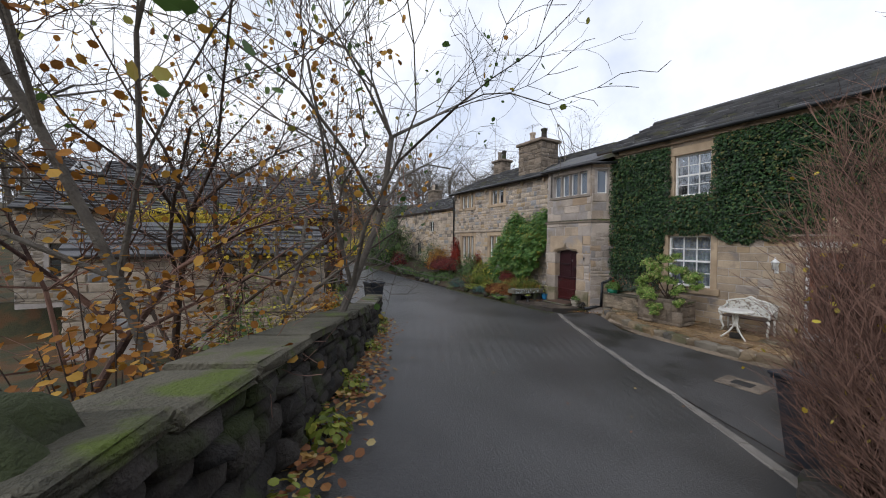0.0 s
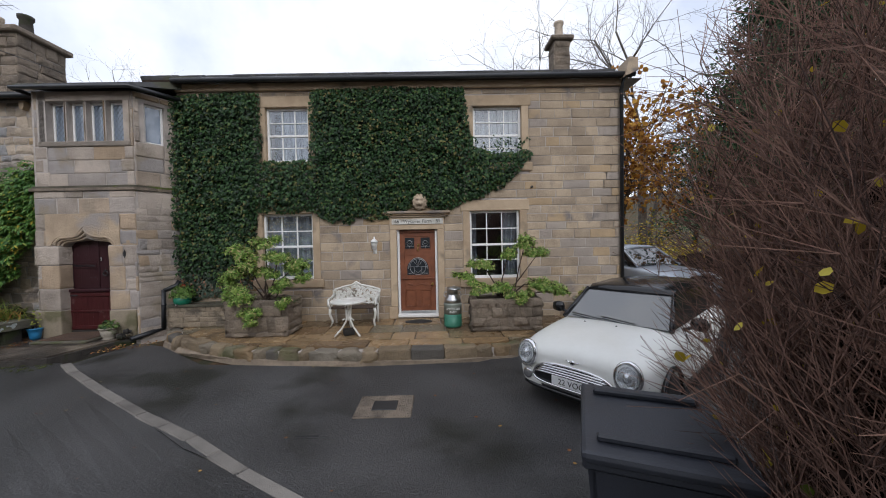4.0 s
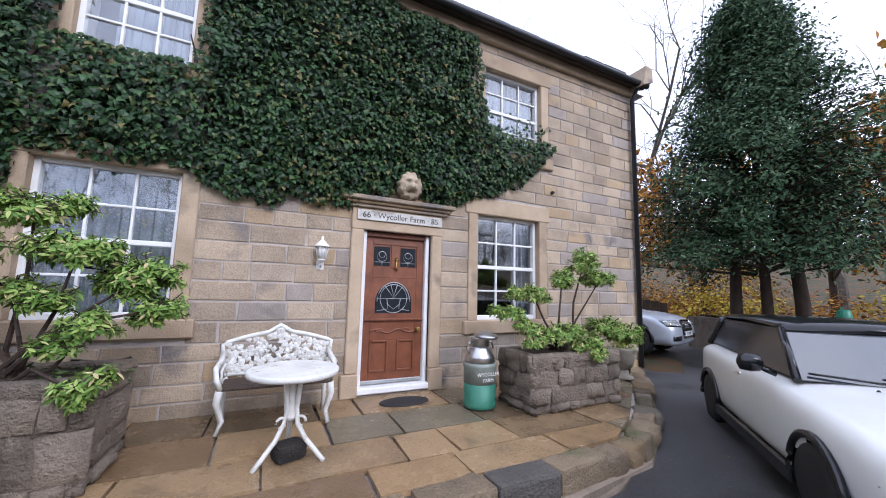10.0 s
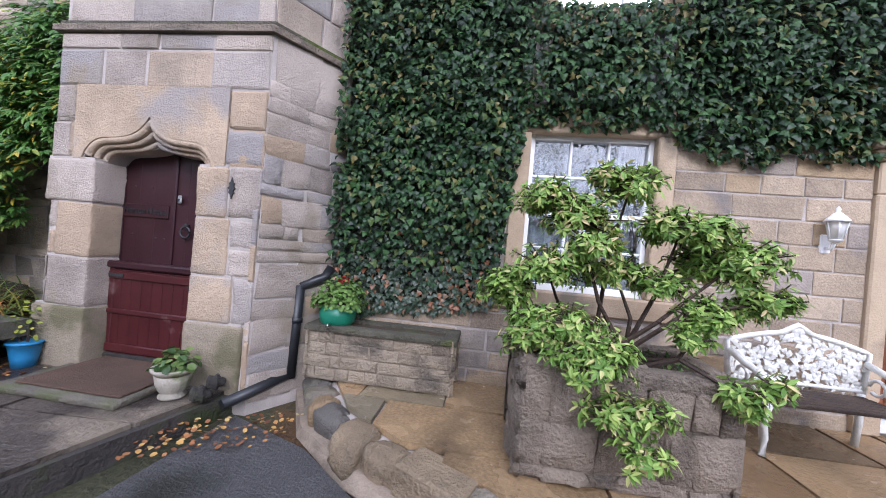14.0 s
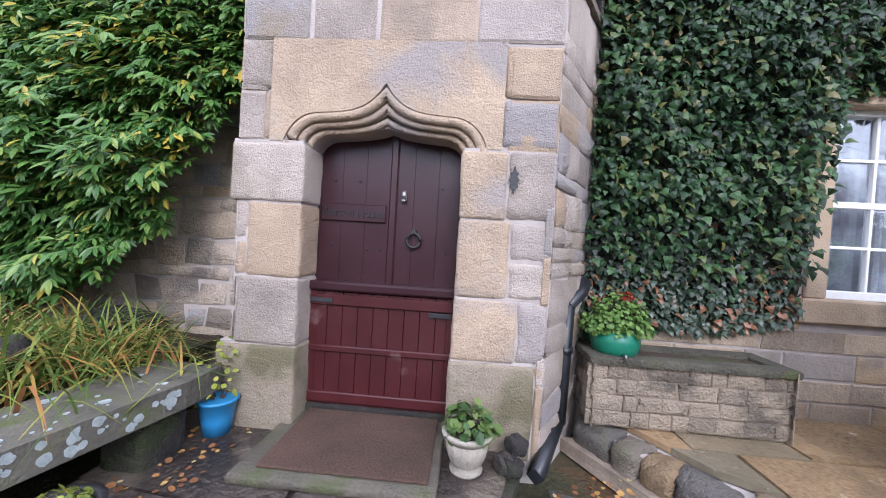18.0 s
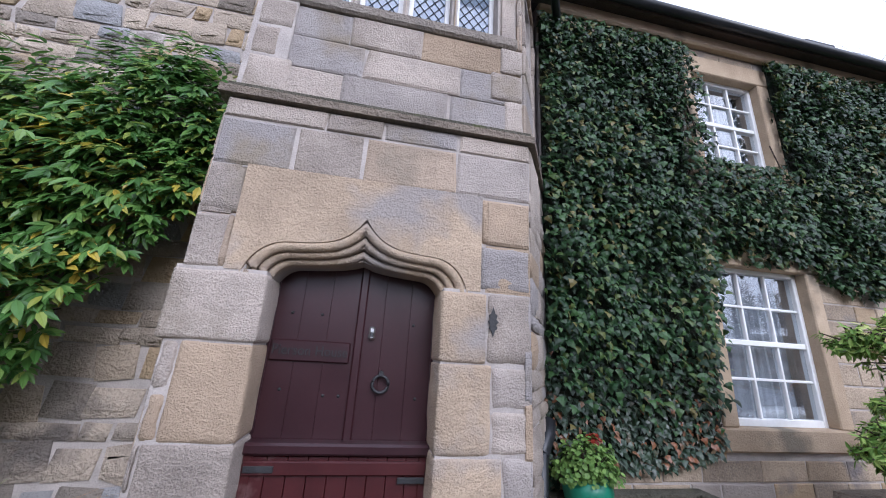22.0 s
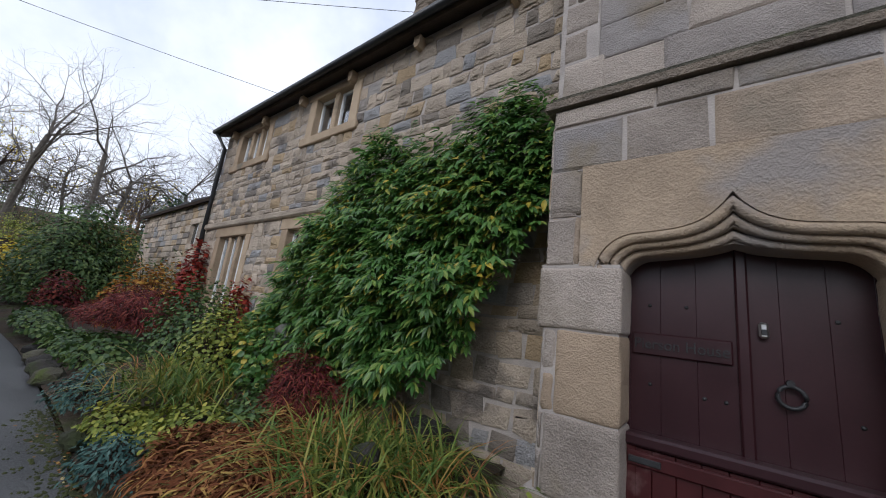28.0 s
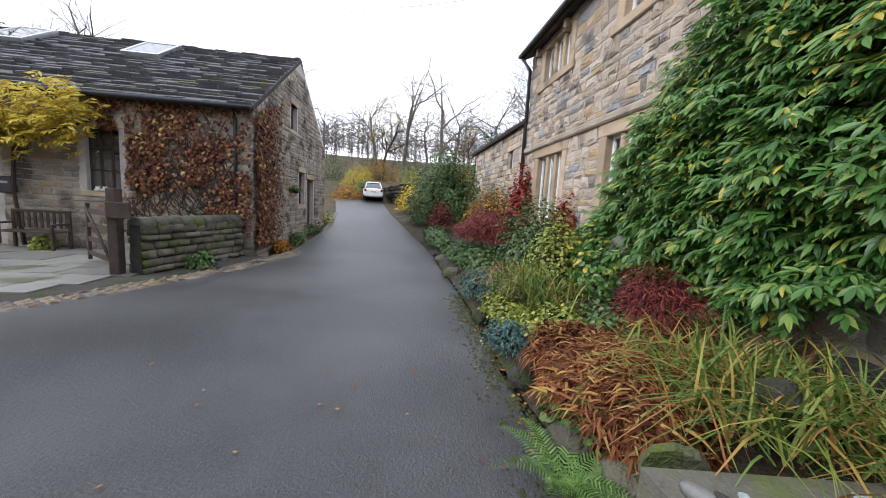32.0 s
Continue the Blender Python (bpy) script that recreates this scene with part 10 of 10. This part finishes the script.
for i, ((ax, ay), (bx, by)) in enumerate(zip(EDGE, EDGE[1:])):
    length, ang = math.hypot(bx - ax, by - ay), math.atan2(by - ay, bx - ax)
    for row in range(3 if i < 3 else 2):
        n = int(length / 0.2)
        for k in range(n):
            f = (k + 0.5) / n
            x, y = ax + (bx - ax) * f + 0.17 * row * math.sin(ang), ay + (by - ay) * f - 0.17 * row * math.cos(ang)
            ob = new("sett", rnd.choice(ms_sett))
            ob.parent = court
            ob.matrix_basis = pose(x, y, gz(x, y) - 0.02, -90, 0, 0) @ pose(0, 0, 0, 0, math.degrees(-ang), 0) @ Matrix.Diagonal((0.185, 0.045, 0.155, 1))
stub = thing("garden_wall", "short mossy stone wall with rounded coping by the barn", "wall", kind="structure")
sm_ = pose(-18.1, -7.75, 0, 0, 0, -13.5)
ln = 2.86
ms_stub = block_meshes(703, surface("mossy_walling", (0.04, 0.038, 0.024), (0.2, 0.175, 0.13), 2.0, 45, 0.9, 0.8, vary=0.4, stain=(0.09, 0.11, 0.025), stain_at=0.58, stain_scale=2.5, mid=10, depth=0.03), 10, 0.1, 0.25)
bm = bmesh.new()
box(bm, 0, ln, -0.12, 0.12, -0.5, 0.72, m=sm_)
part("core", bm, DARKSTONE, stub)
lay(stub, courses(ln, -0.25, 0.72, [0.13, 0.17, 0.2], (0.2, 0.45), [], 701), sm_ @ pose(0, -0.12, 0), ms_stub, 0.05, 0.012, 80, seed=701, name="wall_stone")
lay(stub, courses(ln, -0.25, 0.72, [0.13, 0.17, 0.2], (0.2, 0.45), [], 702), sm_ @ pose(ln, 0.12, 0, 0, 0, 180), ms_stub, 0.05, 0.012, 80, seed=702, name="wall_stone")
for k in range(9):
    bm = bmesh.new()
    lathe([(0.17, 0), (0.175, 0.3), (0.16, 0.305)], 16, bm, m=sm_ @ pose(0.01 + 0.318 * k, 0, 0.7, 0, 90, 0))
    part("coping_stone", bm, MOSSCOPE, stub)
post = thing("gate_post", "weathered timber gate post with a notice box", "post", (-15.22, -8.68, -0.25))
boxpart("post", -0.09, 0.09, -0.09, 0.09, 0, 1.65, DARKBARK, post, 0.015)
boxpart("notice_box", 0.1, 0.16, -0.05, 0.35, 1.1, 1.4, DARKBARK, post, 0.008)
bg = thing("wooden_gate", "open timber gate with diagonal braces", "gate", (-15.33, -8.8, -0.25), 231)
for k in range(4):
    boxpart("rail", 0.0, 1.5, -0.02, 0.02, 0.2 + 0.3 * k, 0.3 + 0.3 * k, DARKBARK, bg, 0.006)
part("brace", tube([(0.05, 0.03, 0.2), (1.45, 0.03, 1.2)], 0.03, 4), DARKBARK, bg)
for x in (0.0, 1.42):
    boxpart("stile", x, x + 0.08, -0.03, 0.03, 0.1, 1.3, DARKBARK, bg, 0.006)
bb = thing("garden_bench", "weathered wooden bench against the barn", "bench", (-18.5, -12.3 + 0.0, -0.22), 90)
for k in range(4):
    boxpart("seat_slat", -0.65, 0.65, -0.25 + 0.13 * k, -0.15 + 0.13 * k, 0.42, 0.45, DARKBARK, bb, 0.006)
for k in range(9):
    boxpart("back_slat", -0.6 + 0.14 * k, -0.54 + 0.14 * k, 0.25, 0.28, 0.5, 0.9, DARKBARK, bb, 0.005)
boxpart("top_rail", -0.66, 0.66, 0.24, 0.29, 0.88, 0.95, DARKBARK, bb, 0.01)
for x in (-0.62, 0.62):
    for y, h in ((-0.22, 0.62), (0.26, 0.9)):
        boxpart("leg", x - 0.03, x + 0.03, y - 0.03, y + 0.03, 0, h, DARKBARK, bb, 0.006)
    boxpart("armrest", x - 0.035, x + 0.035, -0.26, 0.28, 0.6, 0.64, DARKBARK, bb, 0.008)
bb.matrix_basis = pose(-17.7, barn_uv(8.1), -0.22, 0, 0, 90)
mb = thing("letter_box", "black letter box on the barn wall", "letter box", (BX, barn_uv(7.2), 1.1))
boxpart("box", 0.0, 0.14, -0.16, 0.16, 0, 0.42, BLACKMETAL, mb, 0.03)
boxpart("slot_plate", 0.14, 0.15, -0.08, 0.08, 0.24, 0.3, STEEL, mb, 0.004)
tp = thing("terracotta_pot", "terracotta pot with a small plant by the barn door", "pot", (-17.45, barn_uv(6.65), -0.22))
part("pot_body", lathe([(0.15, 0), (0.21, 0.28), (0.23, 0.29), (0.23, 0.35), (0.19, 0.34)], 18), surface("terracotta", (0.22, 0.08, 0.04), (0.36, 0.15, 0.08), 4, 50, 0.8, 0.3), tp)
mound("pot_plant", "small green plant in the terracotta pot", (-17.45, barn_uv(6.65), 0.1), (0.25, 0.25, 0.3), 710, MIDGREEN, "lance", 0.08, 200)
for k, (x, y, r, h, lf) in enumerate(((-17.4, -8.45, 0.6, 1.5, MIDGREEN), (-17.7, -9.3, 0.5, 0.9, MIDGREEN), (-16.3, -7.75, 0.35, 0.4, MIDGREEN), (-17.75, barn_uv(5.2), 0.5, 0.7, LIMELEAF), (-17.75, barn_uv(8.3), 0.3, 0.4, LIMELEAF), (-21.5, -7.05, 0.5, 0.45, MIDGREEN), (-23.6, -7.05, 0.7, 0.5, MIDGREEN), (-27.0, -7.25, 0.8, 0.6, LIMELEAF), (-19.6, -7.05, 0.4, 0.35, ORANGELEAF))):
    mound("barn_plant", "leafy plants along the barn foot", (x, y, gz(x, y)), (r, r * 0.7, h), 720 + k, lf, "round", 0.08, 420)
for k in range(2):
    boot = thing("boot", "pale boot standing on the barn window sill", "boot", (BX + 0.02, barn_uv(9.2 + 0.17 * k), 1.284), 20 - 40 * k, group="boots on the sill")
    part("upper", lathe([(0.045, 0.0), (0.05, 0.06), (0.045, 0.12), (0.04, 0.11)], 12), CREAMIRON, boot)
    boxpart("toe", 0.0, 0.13, -0.042, 0.042, 0.0, 0.055, CREAMIRON, boot, 0.02, seg=2)
bp = bm_gable @ Vector((3.1, -0.2, 1.55))
basket = thing("hanging_basket", "dark hanging basket of trailing greenery on the barn gable", "basket", tuple(bp))
part("bowl", lathe([(0.02, 0), (0.12, 0.04), (0.18, 0.14), (0.19, 0.16)], 14), BLACKMETAL, basket)
part("bracket", tube([(0, 0, 0.5), (0, -0.2, 0.52), (0, -0.2, 0.35)], 0.012, 5), BLACKMETAL, basket)
for q in range(3):
    part("chain", tube([(0.18 * math.cos(q * 2.1), 0.18 * math.sin(q * 2.1), 0.16), (0, 0, 0.5)], 0.005, 4), BLACKMETAL, basket)
mound("basket_plant", "trailing greenery in the hanging basket", (bp.x, bp.y, bp.z + 0.1), (0.28, 0.25, 0.22), 741, MIDGREEN, "round", 0.06, 260)
grate = thing("drain_grate", "cast iron drain grate at the lane edge", "drain", (-17.0, -6.85, gz(-17, -6.85) + 0.014))
boxpart("frame", -0.3, 0.3, -0.15, 0.15, -0.03, 0.006, BLACKMETAL, grate, 0.004)
for k in range(8):
    boxpart("bar", -0.27 + k * 0.07, -0.24 + k * 0.07, -0.13, 0.13, 0.0, 0.014, BLACKMETAL, grate)
farwall = thing("field_wall", "dry-stone field wall at the bend of the lane", "wall", kind="structure")
lay(farwall, courses(26, 1.2, 3.0, [0.25, 0.3, 0.35], (0.4, 0.9), [], 731), pose(-62, -8, 0, 0, 0, 12), block_meshes(731, DARKSTONE, 6, 0.06, 0.2), 0.3, 0.02, 0, seed=731)


# ---- stonework of the walls ----
def near_front(b):
    return abs((b[0] + b[1]) / 2 + FX0 - 0.3) + abs((b[2] + b[3]) / 2 - 1.4) * 0.8


fh = [shifted(h, FX0, 0.17, 0.2, 0.26) for k, h in HOLES.items() if k != "door"] + [(-0.67 - FX0, 0.67 - FX0, -0.4, 2.48)]
blocks = courses(FX1 - FX0, -0.25, EAVE - 0.2, [0.2, 0.21, 0.23, 0.24, 0.19], (0.28, 0.66), fh, 801)
covered = lambda b: (b[0] + b[1]) / 2 + FX0 < 2.4 and ivy_low((b[0] + b[1]) / 2 + FX0) + 0.25 < (b[2] + b[3]) / 2 < ivy_high((b[0] + b[1]) / 2 + FX0) - 0.3
lay(farm, [b for b in blocks if not covered(b)], fm, block_meshes(801, SANDSTONE, 8, 0.025, 0.06), 0.008, 0.018, 300, near_front, 802)
lay(farm, courses(7.2, -0.25, EAVE, [0.2, 0.23, 0.26], (0.3, 0.7), [], 803), pose(FX1, 0, 0, 0, 0, 90), block_meshes(803, SANDSTONE, 6, 0.035, 0.06), 0.014, 0.014, 0, None, 804)
pm = block_meshes(811, PORCHSTONE, 14, 0.03, 0.06)
ph = [(PD0 - PX0 - 0.57, PD1 - PX0 + 0.57, -0.4, 1.96), (PD0 - PX0 - 0.28, PD1 - PX0 + 0.28, 1.9, 2.68)]
pb = courses(PX1 - PX0, -0.2, 3.18, [0.36, 0.34, 0.36, 0.36, 0.38, 0.2, 0.35], (0.35, 0.8), ph, 812)
for x0_, x1_, z0_, z1_ in ((PX0 + 0.01, PD0 - 0.13, -0.3, 2.0), (PD1 + 0.13, PX1 - 0.01, -0.3, 2.0), (PX0 + 0.01, PX1 - 0.01, 2.66, 3.18)):
    boxpart("mortar_bed", x0_, x1_, PY - 0.008, PY + 0.02, z0_, z1_, MORTAR, porch)
lay(porch, courses(0.66, -0.2, 3.18, [0.3, 0.34, 0.26], (0.25, 0.5), [], 824), pose(PX0 + 0.003, PY + 0.66, 0, 0, 0, -90), pm, 0.012, 0.01, 60, None, 825)
lay(porch, courses(0.6, 3.32, 5.4, [0.3, 0.28], (0.25, 0.5), [], 826), pose(PX0 + 0.003, PY + 0.66, 0, 0, 0, -90), pm, 0.012, 0.01, 60, None, 827)
lay(porch, pb, pose(PX0, PY, 0), pm, 0.016, 0.012, 200, None, 813)
for z0, z1, side in ((1.96, 2.32, -1), (2.33, 2.67, -1), (1.97, 2.3, 1), (2.31, 2.67, 1)):
    xa, xb = (PX0, PDX - 0.81) if side < 0 else (PDX + 0.81, PX1)
    part("stone_block", worn(boxed(xa + 0.005, xb - 0.005, PY - 0.02, PY + 0.1, z0 + 0.006, z1 - 0.006, 0.02), 0.012, 6, z0 + side), PORCHSTONE, porch)
for side, cuts in ((-1, (-0.15, 0.5, 0.75, 0.99, 1.25, 1.53, 1.96)), (1, (-0.15, 0.5, 0.94, 1.2, 1.48, 1.96))):
    for z0, z1 in zip(cuts, cuts[1:]):
        k = 0 if z0 < 0.5 else (1 if z0 < 0.93 else (2 if z0 < 1.47 else 3))
        if side < 0:
            xa, xb = PX0, PD0 - (0.56, 0.44, 0.38, 0.52)[k]
        else:
            xa, xb = PD1 + (0.56, 0.42, 0.34, 0.3)[k], PX1
        if xb - xa > 0.03:
            part("stone_block", worn(boxed(xa + 0.006, xb - 0.006, PY - 0.022, PY + 0.1, z0 + 0.008, z1 - 0.008, 0.02), 0.012, 6, z0 + 2 * side), PORCHSTONE, porch)
lay(porch, courses(CL, -0.2, 3.18, [0.3, 0.14, 0.2, 0.11, 0.26, 0.16, 0.34], (0.16, 0.5), [], 814), pose(PX1, PY, 0, 0, 0, CANT), block_meshes(815, PORCHSTONE, 14, 0.08, 0.28), 0.016, 0.01, 100, None, 815)
lay(porch, courses(PX1 - PX0 - 0.06, 3.3, 5.4, [0.3, 0.28, 0.3, 0.28], (0.4, 0.9), [(0.1, PX1 - PX0 - 0.12, 4.18, 5.4)], 816), pose(PX0 + 0.03, UY, 0), pm, 0.018, 0.009, 100, None, 817)
lay(porch, courses(0.8, 3.3, 5.4, [0.3, 0.33, 0.36], (0.3, 0.6), [(0.1, 0.68, 4.2, 5.3)], 818), pose(PX1 - 0.03, UY, 0, 0, 0, CANT), pm, 0.02, 0.014, 60, None, 819)
for k, (za, zb) in enumerate(((3.3, 3.62), (3.62, 3.9), (3.9, 4.18), (4.18, 4.6), (4.6, 5.0), (5.0, 5.41))):
    for xa, xb in ((PX0 + 0.03, PX0 + (0.34, 0.22, 0.3)[k % 3] if k < 3 else PX0 + 0.12), (PX1 - (0.2, 0.32, 0.24)[k % 3] if k < 3 else PX1 - 0.08, PX1 - 0.035)):
        part("quoin", worn(boxed(xa + 0.004, xb - 0.004, UY - 0.034, UY + 0.05, za + 0.005, zb - 0.005, 0.012), 0.006, 6, k + xa), PORCHSTONE, porch)
boxpart("window_sill", PX0 + 0.12, PX1 - 0.08, UY - 0.05, UY + 0.02, 4.18, 4.3, RUBBLE, porch, 0.02)
boxpart("window_head", PX0 + 0.12, PX1 - 0.08, UY - 0.03, UY + 0.02, 5.2, 5.4, PORCHSTONE, porch, 0.015)
for k in range(5):
    x = (PX0 + 0.12, PW[0][1], PW[1][1], PW[2][1], PW[3][1])[k]
    x1 = (PW[0][0], PW[1][0], PW[2][0], PW[3][0], PX1 - 0.08)[k]
    bm = slab([(x, UY + 0.1), (x + 0.03, UY - 0.03), (x1 - 0.03, UY - 0.03), (x1, UY + 0.1)], 4.3, 5.2)
    part("mullion", bm, PORCHSTONE, porch)
sl = thing("window_porch_side", "single leaded light on the canted porch side", "window", kind="structure")
cm = pose(PX1 - 0.03, UY, 0, 0, 0, CANT)
bm = bmesh.new()
for q in ((0.2, 0.245, 4.3, 5.2), (0.535, 0.58, 4.3, 5.2), (0.245, 0.535, 5.155, 5.2), (0.245, 0.535, 4.3, 4.345)):
    box(bm, q[0], q[1], 0.08, 0.13, q[2], q[3], 0.004, m=cm)
part("window_frame", bm, WHITE, sl)
bm = bmesh.new()
box(bm, 0.24, 0.54, 0.105, 0.11, 4.34, 5.16, m=cm)
part("pane", bm, SKYGLASS, sl)
ch = [shifted(h, CX0, 0.2, 0.16, 0.22) for h in CW]
cb = courses(CX1 - CX0, -0.2, 2.96, [0.13, 0.17, 0.2, 0.25], (0.14, 0.42), ch, 821) + courses(CX1 - CX0, 3.1, CE - 0.05, [0.12, 0.16, 0.2, 0.24], (0.14, 0.4), ch, 822)
lay(cottage, cb, pose(CX0, CY, 0), block_meshes(821, RUBBLE, 18, 0.15, 0.42), 0.02, 0.016, 300, lambda b: -b[0], 823)
gb = courses(BL, -0.3, BE - 0.05, [0.13, 0.2, 0.16, 0.25], (0.18, 0.55), [(h[0] - 0.16, h[1] + 0.16, h[2] - 0.14, h[3] + 0.22) for h in BH], 831)
lay(barn, gb, bm_front, block_meshes(831, BARNSTONE, 12, 0.1, 0.3), 0.02, 0.016, 150, lambda b: -b[0], 832)
gb = courses(BG, -0.3, BE, [0.13, 0.2, 0.16, 0.25], (0.18, 0.55), [(h[0] - 0.13, h[1] + 0.13, h[2] - 0.14, h[3] + 0.2) for h in GH], 833)
lay(barn, gb, bm_gable, block_meshes(833, BARNSTONE, 12, 0.1, 0.3), 0.02, 0.016, 150, lambda b: b[0], 834)
gb = [b for b in courses(BG, BE, BE + BR - 0.1, [0.13, 0.2, 0.16, 0.25], (0.18, 0.55), [(3.02, 3.98, 3.66, 4.92)], 835) if abs((b[0] + b[1]) / 2 - BG / 2) + (b[1] - b[0]) / 2 < (BE + BR - b[3]) / BR * BG / 2]
lay(barn, gb, bm_gable, block_meshes(835, BARNSTONE, 12, 0.1, 0.3), 0.02, 0.016, 0, None, 836)
lay(far_house, [b for b in courses(13.6, 0, 4.85, [0.25, 0.3], (0.4, 0.8), [shifted(h, -31) for h in FH], 841)], pose(-31, 1.5, 0), block_meshes(841, RUBBLE, 6, 0.05, 0.1), 0.03, 0.016, 0, None, 842)
